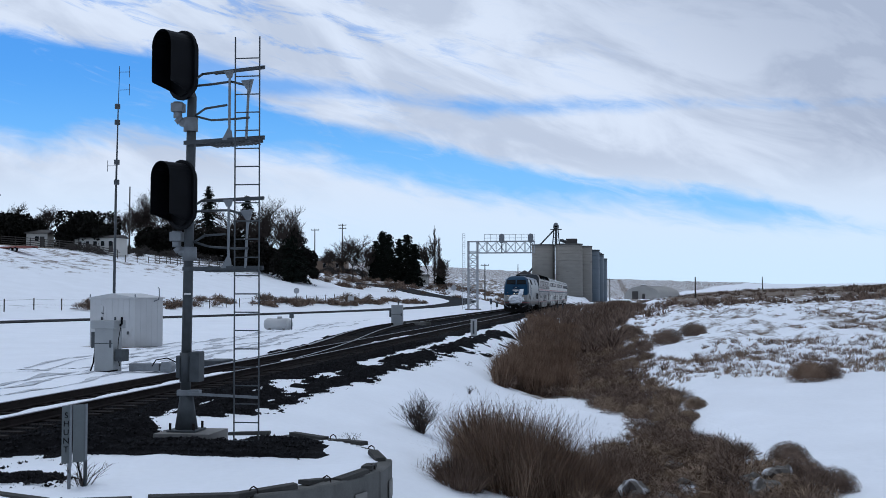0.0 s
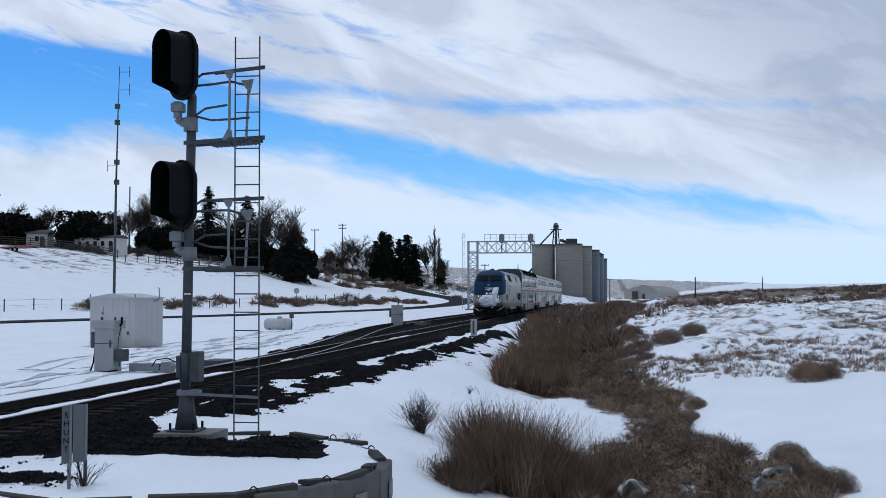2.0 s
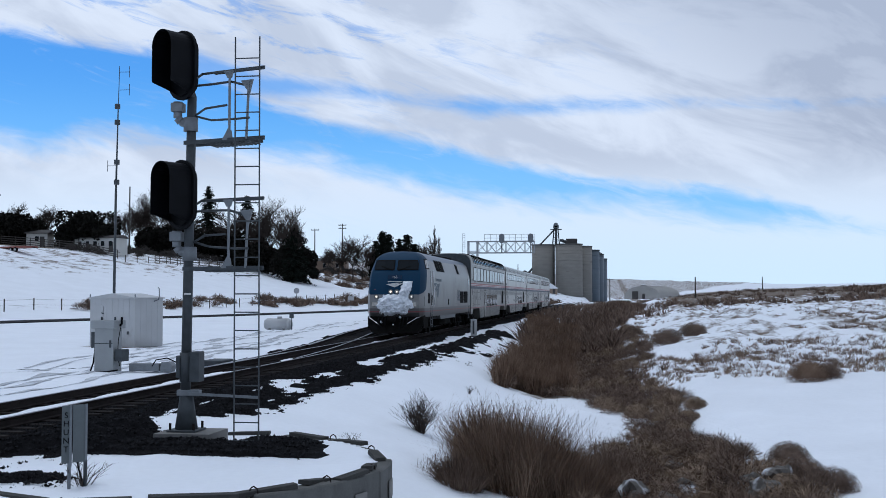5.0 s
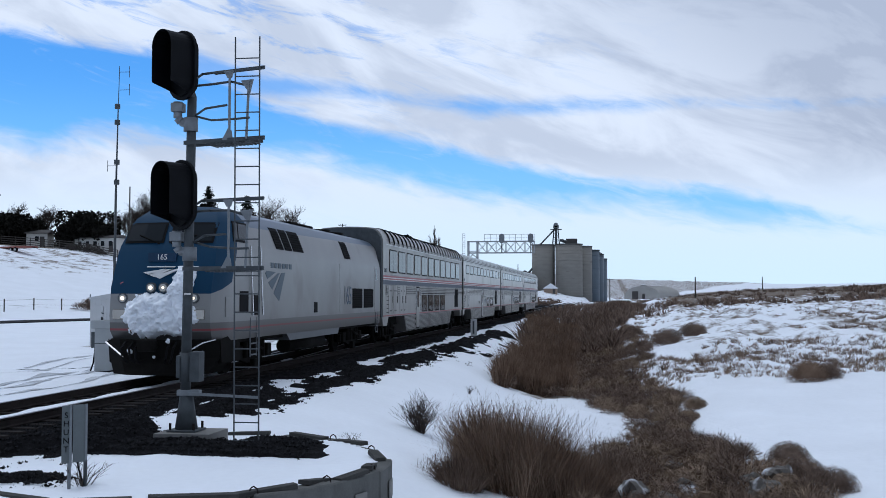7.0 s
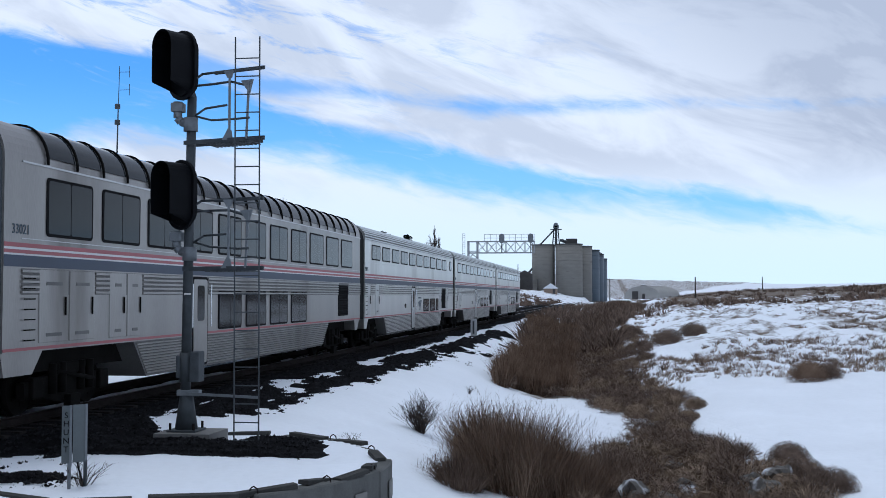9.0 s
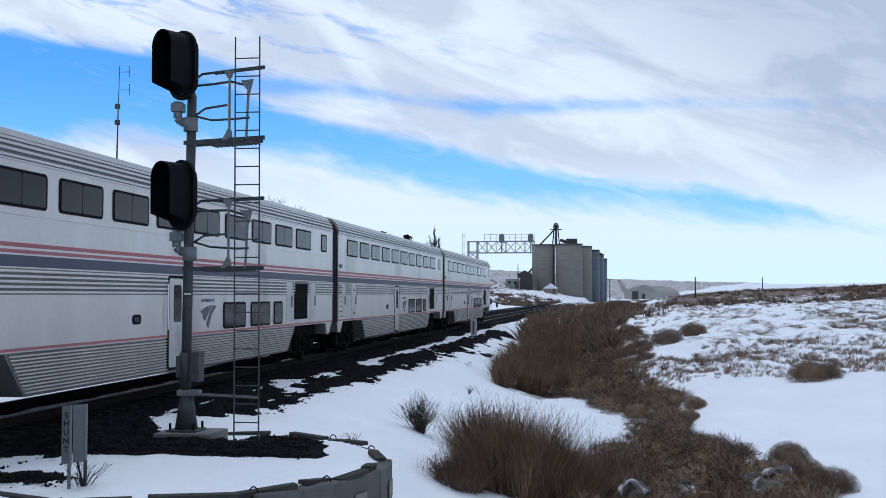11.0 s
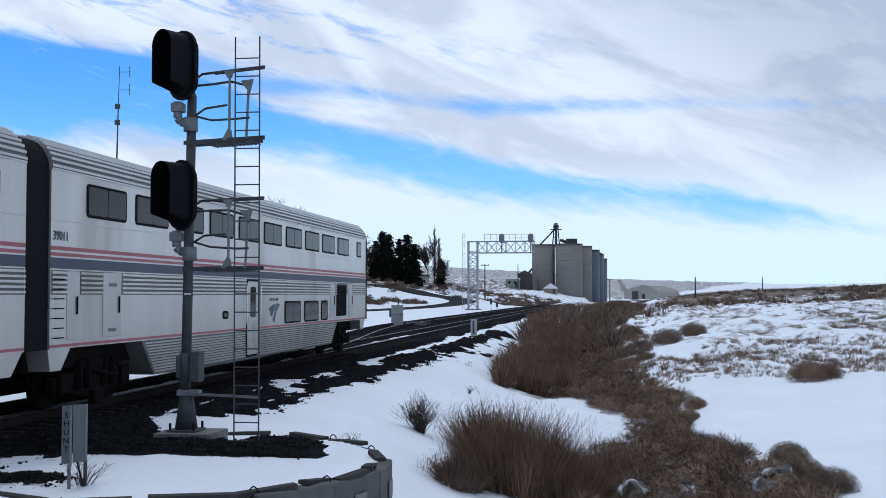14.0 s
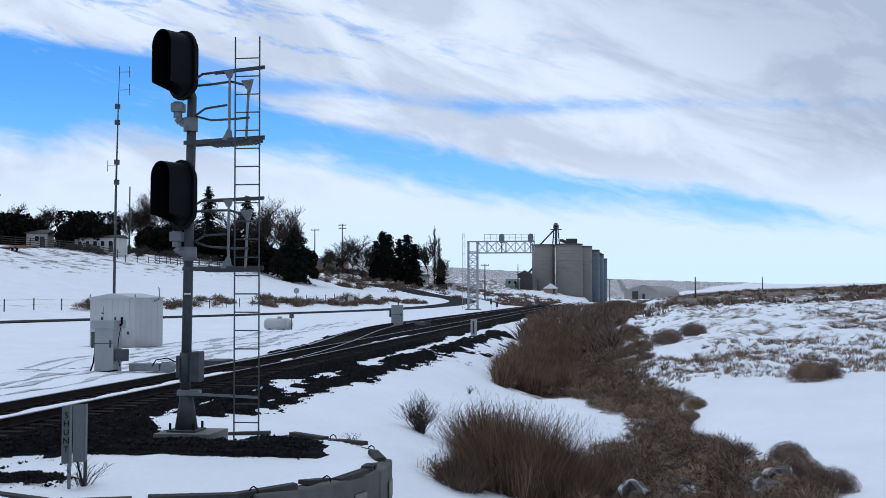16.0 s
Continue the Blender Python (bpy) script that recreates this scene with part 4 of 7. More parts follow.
def locomotive():
    loco = thing("locomotive", "silver passenger diesel locomotive with a blue nose caked in snow", "locomotive", group="cars of the train")
    REAR = -0.75
    # levels: height, half width, front face, depth of the corner
    levels = [(0.95, 1.47, -20.55), (1.20, 1.50, -20.75), (1.60, 1.50, -20.80), (2.30, 1.50, -20.72), (2.75, 1.495, -20.52), (3.15, 1.485, -20.35), (3.36, 1.46, -20.22), (3.94, 1.30, -19.82), (4.08, 1.24, -19.68), (4.29, 1.03, -19.35), (4.42, 0.70, -18.8), (4.46, 0.0, -18.2)]
    path = lambda w, yf: [(-w, REAR), (-w, -8.0), (-w, -14.0), (-w, -17.3), (-w, yf + 1.05), (-w * .975, yf + .55), (-w * .87, yf + .20), (-w * .45, yf + .03), (0, yf), (w * .45, yf + .03), (w * .87, yf + .20), (w * .975, yf + .55), (w, yf + 1.05), (w, -17.3), (w, -14.0), (w, -8.0), (w, REAR)]
    v, f = [], []
    for z, w, yf in levels:
        v += [(x, y, z) for x, y in path(w, yf)]
    n = 17
    for i in range(len(levels) - 1):
        for k in range(n - 1):
            f.append((i * n + k, i * n + k + 1, (i + 1) * n + k + 1, (i + 1) * n + k)[::-1])
    # rear wall and floor
    f.append(tuple([i * n for i in range(len(levels))] + [i * n + n - 1 for i in range(len(levels) - 2, -1, -1)]))
    f.append(tuple(range(n)))
    bm = B()
    vs = [bm.verts.new(p) for p in v]
    for q in f:
        try:
            bm.faces.new([vs[i] for i in q])
        except ValueError:
            pass
    bmesh.ops.remove_doubles(bm, verts=bm.verts, dist=0.002)
    bmesh.ops.recalc_face_normals(bm, faces=bm.faces)
    body = part("body", bm, M["loco_paint"], loco)
    body.data.polygons.foreach_set("use_smooth", [True] * len(body.data.polygons))
    body.data.set_sharp_from_angle(angle=radians(22))

    def slope(z, off=0.0):
        """Half width of the hull at a height."""
        for (z0, w0, _), (z1, w1, _) in zip(levels, levels[1:]):
            if z0 <= z <= z1:
                return w0 + (w1 - w0) * (z - z0) / (z1 - z0) + off
        return 1.5 + off

    def face_y(z):
        for (z0, _, a), (z1, _, b) in zip(levels, levels[1:]):
            if z0 <= z <= z1:
                return a + (b - a) * (z - z0) / (z1 - z0)

    def hull_panel(name, y0, y1, z0, z1, mt, lean=0.0, label="", parent=loco, off=.012):
        """A thin panel that lies on the east flank; lean shifts its top back."""
        zs = [z0] + [z for z, *_ in levels if z0 < z < z1] + [z1]
        v, f = [], []
        for z in zs:
            k = (z - z0) / (z1 - z0) * lean
            for o in (-.02, off):
                v += [(slope(z, o), y0 + k, z), (slope(z, o), y1 + k, z)]
        for i in range(len(zs) - 1):
            a, b = 4 * i, 4 * i + 4
            f += [(a + 2, a + 3, b + 3, b + 2), (a, b, b + 1, a + 1), (a, a + 2, b + 2, b), (a + 1, b + 1, b + 3, a + 3)]
        t = 4 * (len(zs) - 1)
        f += [(0, 1, 3, 2), (t, t + 2, t + 3, t + 1)]
        return part(name, (v, [], f), mt, parent, label)

    for y0, y1 in ((-15.5, -14.75), (-14.6, -13.85), (-13.7, -12.55), (-6.95, -6.0)):
        g = hull_panel("intake_grille", y0, y1, 3.43, 4.05, M["grille"], -.28, "black louvred intake")
        for k in range(7):
            z = 3.49 + k * .075
            part("slat", bar(B(), (slope(z) + .02, y0 - (z - 3.43) * .45 + .03, z), (slope(z) + .02, y1 - (z - 3.43) * .45 - .03, z), .02), M["under"], g)
    for y0, y1 in ((-5.9, -4.25), (-3.95, -2.2)):
        g = hull_panel("side_grille", y0, y1, 1.6, 2.35, M["grille"], 0, "black louvred grille")
        for k in range(10):
            z = 1.66 + k * .07
            part("slat", bar(B(), (1.52, y0 + .05, z), (1.52, y1 - .05, z), .022), M["under"], g)
    hull_panel("battery_grille", -18.95, -18.25, 1.66, 2.2, M["grille"])
    hull_panel("step_well", -17.95, -17.35, 1.56, 2.1, M["grille"])
    cw = hull_panel("cab_window", -19.25, -18.10, 3.48, 4.03, M["rubber"], .3)
    hull_panel("pane", -19.18, -18.92, 3.54, 3.98, M["pane"], .26, "", cw, .02)
    hull_panel("pane", -18.84, -18.19, 3.54, 3.98, M["pane"], .26, "", cw, .02)
    hull_panel("cab_door", -17.95, -17.30, 1.56, 3.42, M["loco_paint"], 0, "silver cab side door", loco, .008)
    for y in (-18.05, -17.2):
        part("grab_iron", rod(B(), (1.58, y, 1.56), (1.50, y, 3.42), .025, n=6), M["chrome"], loco)
    hull_panel("engine_room_door", -1.85, -1.2, 1.4, 3.3, M["loco_paint"], 0, "", loco, .008)
    hull_panel("door_window", -1.72, -1.33, 2.7, 3.2, M["pane"], 0, "", loco, .014)
    hull_panel("access_panel", -7.9, -7.5, 1.5, 3.2, M["loco_paint"], 0, "", loco, .006)
    hull_panel("fuel_filler", -11.45, -11.05, 1.53, 1.87, M["grille"])
    hull_panel("access_panel", -20.0, -19.5, 1.55, 2.05, M["loco_paint"], 0, "", loco, .006)
    # windscreens on the sloped nose, wrapped round the corners
    for s in (-1, 1):
        holder = None
        for nm, mt, grow, lift in (("windscreen", M["rubber"], 0.0, .025), ("pane", M["pane"], -.05, .04)):
            z0, z1 = 3.40 - grow, 3.94 + grow
            x0, x1 = .06 - grow, 1.16 + grow
            v, ff = [], []
            for z in (z0, (z0 + z1) / 2, z1):
                for k in range(7):
                    x = x0 + (x1 - x0) * k / 6
                    dy = float(np.interp(x / slope(z), [0, .45, .87, .975], [0, .03, .20, .55]))
                    v.append((s * (x + lift * .3), face_y(z) + dy - lift, z + lift * .3))
            ff = [(i * 7 + k, i * 7 + k + 1, i * 7 + k + 8, i * 7 + k + 7)[::s] for i in range(2) for k in range(6)]
            ob = part(nm, (v, [], ff), mt, holder or loco)
            holder = ob
        part("wiper", rod(B(), (s * .15, face_y(3.38) - .07, 3.38), (s * .75, face_y(3.63) - .03, 3.61), .016, n=5), M["under"], loco)
    # number board and lamps on the nose
    yb = face_y(3.04)
    part("number_board", prism(B(), rrect(-.36, .36, 2.93, 3.15, .03), "y", yb - .07, yb + .2), M["board_blue"], loco, "dark blue number board")
    text_part("165", .19, loco, Matrix.Translation((0, yb - .074, 3.035)) @ pose(0, 0, 0, 90, 0, 0), M["white_stripe"], "road_number")
    text_part("165", .95, loco, Matrix.Translation((1.506, -6.7, 2.05)) @ pose(0, 0, 0, 90, 0, 90) @ Matrix.Diagonal((.92, 1, 1, 1)), M["logo_blue"], "road_number")
    bm = B()
    for k, (a, b) in enumerate(((-.42, .10), (-.30, .24), (-.14, .42))):
        prism(bm, [(a, 2.66 - .05 * k), (b, 2.74), (b + .08, 2.74), (a + .16, 2.60 - .05 * k)], "y", face_y(2.7) - .10, face_y(2.7) + .1)
    part("nose_mark", bm, M["white_stripe"], loco, "white swept mark")
    part("nose_mark", box(B(), -.36, .36, face_y(2.8) - .03, face_y(2.8) + .1, 2.785, 2.815), M["white_stripe"], loco)
    for x, z, r in ((-.16, 2.28, .085), (.16, 2.28, .085), (-.92, 2.02, .085), (.92, 2.02, .085)):
        y = face_y(z) + (0.10 if abs(x) > .5 else 0)
        h = part("headlight", rod(B(), (x, y - .06, z), (x, y + .35, z), r + .04, n=20), M["galv_dark"], loco, "lit round headlight")
        part("reflector", rod(B(), (x, y - .068, z), (x, y - .03, z), r + .01, n=20), M["lamp_glass"], h)
        part("bulb", rod(B(), (x, y - .078, z), (x, y - .03, z), r * (.62 if x < 0 else .42), n=16), M["lamp_on"], h)
    part("marker_lamp", rod(B(), (-.98, -20.56, 2.36), (-.98, -20.1, 2.36), .07, n=12), M["red_stripe"], loco)
    for s in (-1, 1):
        part("side_lamp", box(B(), s * .98 - .2, s * .98 + .2, -20.72, -20.2, 1.50, 1.74, .02), M["lamp_glass"], loco)
    # plough pilot, coupler, hoses
    topo = [(-1.44, -20.35), (-.95, -20.78), (-.40, -20.92), (.40, -20.92), (.95, -20.78), (1.44, -20.35), (1.44, -19.5), (-1.44, -19.5)]
    foot = [(-1.20, -20.55), (-.70, -20.98), (-.12, -21.12), (.12, -21.12), (.70, -20.98), (1.20, -20.55), (1.20, -19.5), (-1.20, -19.5)]
    pv = [(x, y, 1.0) for x, y in topo] + [(x, y + .10, .55) for x, y in topo] + [(x, y, .15) for x, y in foot]
    pf = [tuple(range(8))[::-1], tuple(range(16, 24))] + [(8 * q + k, 8 * q + (k + 1) % 8, 8 * q + 8 + (k + 1) % 8, 8 * q + 8 + k) for q in (0, 1) for k in range(8)]
    part("pilot", (pv, [], pf), M["under"], loco, "black snow plough pilot")
    for k, (x, z, w) in enumerate(((-.62, .72, .065), (.02, .60, .04), (.35, .98, .06), (-.15, .99, .04))):
        bm = B()
        bmesh.ops.create_icosphere(bm, subdivisions=2, radius=w)
        for v in bm.verts:
            v.co *= 1 + .9 * noise.noise(v.co * 16 + Vector((k, 0, 0)))
        lump = part("snow_lump", bm, M["snow"], loco, "lump of snow on the pilot")
        lump.location = (x, -20.93, z)
    for s in (-1, 1):
        part("pilot_wing", prism(B(), [(-20.3, .98), (-20.2, .40), (-18.7, .40), (-18.9, 1.2)], "x", s * 1.38, s * 1.47), M["under"], loco)
    bm = B()
    rod(bm, (0, -21.35, .88), (0, -20.6, .88), .11, n=10)
    box(bm, -.2, .2, -21.5, -21.2, .74, 1.04, .04)
    part("coupler", bm, M["under"], loco)
    for x in (-.75, -.55, -.4, .4, .55, .75):
        bm = B()
        pts = [Vector((x, -20.85, .95)), Vector((x * 1.02, -21.1, .8)), Vector((x * .95, -21.12, .55)), Vector((x * .8, -21.0, .45))]
        for a, b in zip(pts, pts[1:]):
            rod(bm, a, b, .028, n=6)
        part("air_hose", bm, M["rubber"], loco)
    for s in (-1, 1):
        part("lift_bar", tube(B(), [(s * 1.36, -20.35, 1.0), (s * 1.25, -20.9, .94), (s * .70, -21.12, .60)], .022, 6), M["chrome"], loco)
    # snow caked on the nose: a lumpy crust, thickest low down, with a tongue beside the headlights
    xs, zs = np.linspace(-1.12, 1.12, 110), np.linspace(1.02, 2.95, 100)
    X, Zg = np.meshgrid(xs, zs)
    low = 1 - np.hypot((X - .02) / (.98 + .12 * (Zg - 1.6)), (Zg - 1.60) / .60)
    edge = .52 + .20 * (Zg - 2.0)
    tongue = np.where((Zg > 1.7) & (Zg < 2.82), 1 - np.abs(X - edge) / (.34 - .06 * (Zg - 1.7)), -1)
    tongue = np.minimum(tongue, (2.86 - Zg) * 4)
    shape = np.maximum(low, tongue)
    lump = fbm2(X * 4.5 + 3, Zg * 4.5) - .5
    thick = np.clip(shape * 1.6, -1, .55) * .42 + lump * .34 + (fbm2(X * 9, Zg * 9) - .5) * .24 + (fbm2(X * 24, Zg * 24) - .5) * .09 - .02
    thick = np.where((np.hypot(X - .16, Zg - 2.28) < .15) | (np.hypot(X + .16, Zg - 2.28) < .15) | (np.hypot(np.abs(X) - .92, Zg - 2.02) < .17), -.15, thick)
    v = []
    for i in range(len(zs)):
        w = slope(min(zs[i], 4))
        for j in range(len(xs)):
            dy = float(np.interp(abs(xs[j]) / w, [0, .45, .87, .975], [0, .03, .20, .55]))
            v.append((xs[j], face_y(zs[i]) + dy - float(np.clip(thick[i, j], -.15, .4)), zs[i]))
    n = len(xs)
    f = [(i * n + j, i * n + j + 1, (i + 1) * n + j + 1, (i + 1) * n + j) for i in range(len(zs) - 1) for j in range(n - 1) if max(thick[i, j], thick[i + 1, j], thick[i, j + 1], thick[i + 1, j + 1]) > -.05]
    part("caked_snow", (v, [], f), M["snow"], loco, "packed snow frozen to the nose", smooth=True)
    # the swept mark on the flank, and a bar for the lettering over it
    bm = B()
    prism(bm, [(-16.75, 2.72), (-16.6, 2.78), (-15.75, 2.76), (-16.55, 2.55)], "x", 1.495, 1.506)
    prism(bm, [(-16.45, 2.45), (-15.55, 2.72), (-15.35, 2.74), (-16.1, 2.25)], "x", 1.495, 1.506)
    prism(bm, [(-15.95, 2.15), (-15.2, 2.74), (-14.8, 2.76), (-15.4, 1.92)], "x", 1.495, 1.506)
    part("flank_mark", bm, M["logo_grey"], loco, "blue-grey swept mark")
    bm = B()
    for k in range(6):
        hb = -16.2 + k * .37
        box(bm, 1.492, 1.503, hb, hb + .25, 2.87, 3.02)
    part("flank_mark", bm, M["logo_grey"], loco)
    # roof gear
    for y in (-4.2, -6.3):
        part("roof_fan", rod(B(), (0, y, 4.38), (0, y, 4.53), .7, n=20), M["under"], loco)
    part("exhaust_hatch", box(B(), -.7, .7, -11.5, -8.6, 4.36, 4.51, .04), M["under"], loco)
    bm = box(B(), -.25, .25, -17.6, -17.1, 4.42, 4.54, .03)
    for k in range(3):
        rod(bm, (-.1 + k * .1, -17.5, 4.56), (-.1 + k * .1, -17.0, 4.60), .05, .03, n=8)
    part("horn", bm, M["under"], loco)
    # skirt, fuel tank, steps
    part("tank_fairing", prism(B(), [(-14.9, 1.2), (-14.1, .74), (-8.0, .74), (-7.6, 1.2)], "x", -1.46, 1.46), M["grey_metal_dark"], loco, "grey fuel tank fairing")
    bm = box(B(), -1.3, 1.3, -20.2, -.9, .85, 1.15)
    rod(bm, (1.1, -13.6, .55), (1.1, -9.2, .55), .22, n=14)
    rod(bm, (1.25, -12.9, .42), (1.25, -8.6, .42), .035, n=6)
    part("underframe", bm, M["under"], loco)
    for y0, y1, z0, z1, gap in ((-18.05, -17.5, .45, 1.5, .3), (-1.7, -1.35, .55, 1.4, .25)):
        bm = B()
        for y in (y0, y1):
            bar(bm, (1.5, y, z0), (1.5, y, z1), .03)
        lad = part("step_ladder", bm, M["grey_metal_dark"], loco)
        for k in range(4):
            part("step", bar(B(), (1.5, y0, z0 + .05 + k * gap), (1.5, y1, z0 + .05 + k * gap), .035), M["grey_metal_dark"], lad)
    bogie(loco, -16.6, 2.75, 0.508)
    bogie(loco, -4.4, 2.75, 0.508)
    return loco


M["grey_metal_dark"] = surface("dark_grey_fairing", (0.11, 0.115, 0.125), 0.5, 0.1, 0.15, 2, 30, 0.06)
loco = locomotive()

# where the first car's front stands, second by second, and the mean speed in metres a second
FRONT = [(0.0, 154.9), (2.0, 124.2), (4.0, 93.45), (7.0, 47.1), (9.0, 16.75), (12.5, -37.05), (14.0, -60.7), (15.0, -76.4), (16.0, -92.1)]
SPEED = 15.35


def motions():
    for ob, off in [(loco, 0.15)] + [(c, VAN_L * k) for k, c in enumerate(CARS)]:
        walk(ob, [(t, pose(MAIN, y + off, 0)) for t, y in FRONT])
    for w in WHEELS:
        r = w["turn_radius"]
        step = math.degrees(SPEED / r / FPS)
        at = w.location.copy()
        walk(w, [(k / FPS, pose(at.x, at.y, at.z, (step * k) % 360)) for k in range(16 * FPS + 1)])


# ---- the signal on its pad ----
def stadium(w, h, n=10):
    r = w / 2
    return [(r * math.cos(math.pi * k / n), h / 2 - r + r * math.sin(math.pi * k / n)) for k in range(n + 1)] + [(-r * math.cos(math.pi * k / n), -h / 2 + r - r * math.sin(math.pi * k / n)) for k in range(n + 1)]


def signal_head(parent, x, y, z, turn):
    """Backboard, long open visor and lamp housing; it faces along its own -y."""
    h = part("signal_head", prism(B(), stadium(.64, 1.22), "y", -.03, .03), M["black"], parent, "black oval backboard with a deep visor")
    h.matrix_basis = pose(x, y, z, 0, 0, turn)
    outer, inner = stadium(.54, 1.10, 12), stadium(.515, 1.075, 12)
    v, f = [], []
    n = len(outer)
    for ring, off in ((outer, 0), (inner, .0)):
        for px, pz in ring:
            v.append((px, -.03, pz))
        for px, pz in ring:
            px *= .88
            d = .46 * min(1.0, max(.08, (pz + .46) / .10))
            v.append((px, -.03 - d, pz))
    for k in range(n):
        q = (k + 1) % n
        f += [(k, q, n + q, n + k), (2 * n + k, 3 * n + k, 3 * n + q, 2 * n + q), (n + k, n + q, 3 * n + q, 3 * n + k)]
    part("visor", (v, [], f), M["black"], h)
    for k in (-1, 0, 1):
        part("lens", rod(B(), (0, -.035, k * .32), (0, -.05, k * .32), .10, n=18), M["black"], h)
    part("housing", prism(B(), stadium(.44, 1.0), "y", .03, .16), M["black"], h)
    return h


def build_signal():
    mx, my = -7.25, 18.8
    sig = thing("railway_signal", "two-headed railway signal on a grey steel mast with a ladder", "railway signal")
    part("footing", prism(B(), [(-.50, -.48), (.47, -.44), (.49, .46), (-.47, .47)], "z", -.75, -.252), M["concrete"], sig, "square concrete footing edged with snow").location = (mx + .1, my, 0)
    bm = B()
    rod(bm, (mx, my, -.22), (mx, my, .45), .20, .10, n=14)
    box(bm, mx - .26, mx + .26, my - .26, my + .26, -.25, -.215, .008)
    part("base_casting", bm, M["galv_dark"], sig, smooth=False)
    for sx in (-.21, .21):
        for sy in (-.21, .21):
            part("anchor_bolt", rod(B(), (mx + sx, my + sy, -.32), (mx + sx, my + sy, -.10), .022, n=6), M["rail_rust"], sig)
    part("mast", rod(rod(B(), (mx - .02, my, .40), (mx + .05, my, 5.55), .088, .080, n=18), (mx + .05, my, 5.55), (mx + .05, my, 5.70), .082, .03, n=18), M["galv_dark"], sig, "grey tapered steel mast")
    bm = B()
    rod(bm, (mx - .01, my, .60), (mx - .01, my, 1.10), .115, n=16)
    box(bm, mx + .10, mx + .27, my - .16, my + .14, .60, 1.12, .02)
    box(bm, mx - .16, mx - .08, my - .12, my + .1, .66, 1.05, .02)
    part("junction_box", bm, M["galv_dark"], sig)
    part("mast_band", box(B(), mx - .02, mx + .09, my - .105, my - .085, 2.10, 2.13), M["white_stripe"], sig)
    for z in (6.09, 3.83):
        signal_head(sig, -7.33, my - .12, z, -25)
        bm = B()
        rod(bm, (-7.45, my - .02, z - .62), (-7.45, my - .02, z - .80), .085, n=12)
        box(bm, -7.55, -7.34, my - .12, my + .08, z - .80, z - .64, .015)
        tube(bm, [(-7.45, my - .02, z - .76), (-7.45, my - .02, z - .90), (-7.40, my, z - .97), (-7.16, my, z - 1.02)], .075, 10)
        rod(bm, (mx + .03, my, z - 1.14), (mx + .03, my, z - .90), .125, n=14)
        part("head_bracket", bm, M["galv"], sig, "grey pipe elbow that carries a head")
    # service platforms with their rails
    for zp, za in ((4.74, 5.93), (2.55, 3.72)):
        pf = part("service_platform", bar(bar(B(), (mx - .05, my - .10, zp), (-5.72, 18.26, zp), .035, .07), (mx + .05, my + .18, zp), (-5.86, 18.62, zp), .035, .07), M["galv_dark"], sig, "grey steel working platform")
        bm = B()
        for k in range(12):
            t = .28 + k * .052
            bar(bm, (mx + 1.5 * t, my - .12 - .52 * t, zp - .05), (mx + 1.5 * t + .04, my + .35 - .52 * t, zp - .05), .03, .02)
        part("grating", bm, M["galv_dark"], pf)
        part("platform_rail", bar(B(), (-6.72, 18.62, za), (-5.72, 18.26, za), .03, .06), M["galv_dark"], pf)
        part("guard_rail", tube(B(), [(mx + .08, my - .05, za - .10), (mx + .28, my - .12, za), (-6.40, 18.46, za)], .022, 7), M["galv_dark"], pf)
        part("guard_rail", tube(B(), [(mx + .08, my + .05, za - .17), (mx + .40, my, za - .16), (-6.4, 18.5, za - .18), (-6.1, 18.36, za - .27)], .022, 7), M["galv_dark"], pf)
        part("guard_rail", tube(B(), [(mx + .08, my, za - .72), (mx + .33, my - .1, za - .60), (-6.45, 18.46, za - .59)], .020, 7), M["galv_dark"], pf)
        part("guard_rail", tube(B(), [(mx + .08, my + .06, za - .70), (mx + .40, my, za - .79), (-6.25, 18.4, za - .84), (-6.0, 18.3, za - .84)], .020, 7), M["galv_dark"], pf)
        bm = B()
        bar(bm, (-6.40, 18.46, zp), (-6.40, 18.46, za - .02), .035)
        bar(bm, (-6.06, 18.34, zp), (-6.02, 18.34, za - .22), .035)
        prism(bm, [(-6.53, zp), (-6.34, zp), (-6.36, zp + .16), (-6.42, zp + .2)], "y", 18.44, 18.47)
        prism(bm, [(-6.50, za + .0), (-6.32, za), (-6.36, za - .12), (-6.44, za - .12)], "y", 18.44, 18.47)
        prism(bm, [(-6.16, za - .2), (-5.94, za - .18), (-6.0, za - .42), (-6.07, za - .34)], "y", 18.33, 18.36)
        part("stanchion", bm, M["galv"], pf)
    # ladder
    lad = part("ladder", bar(bar(B(), (-6.20, 18.23, -.42), (-6.225, 18.23, 6.45), .020, .020), (-5.775, 18.23, -.42), (-5.80, 18.23, 6.45), .020, .020), M["galv_dark"], sig, "narrow galvanised access ladder")
    for k in range(22):
        z = -.33 + k * .3055
        part("rung", rod(B(), (-6.205 - .002 * z, 18.23, z), (-5.78 - .002 * z, 18.23, z), .011, n=6), M["galv_dark"], lad)
    part("ladder_brace", bar(box(B(), mx - .14, mx + .26, my - .12, my + .05, .36, .46, .01), (mx, my - .1, .40), (-5.78, 18.25, .39), .02, .045), M["galv"], sig)


build_signal()


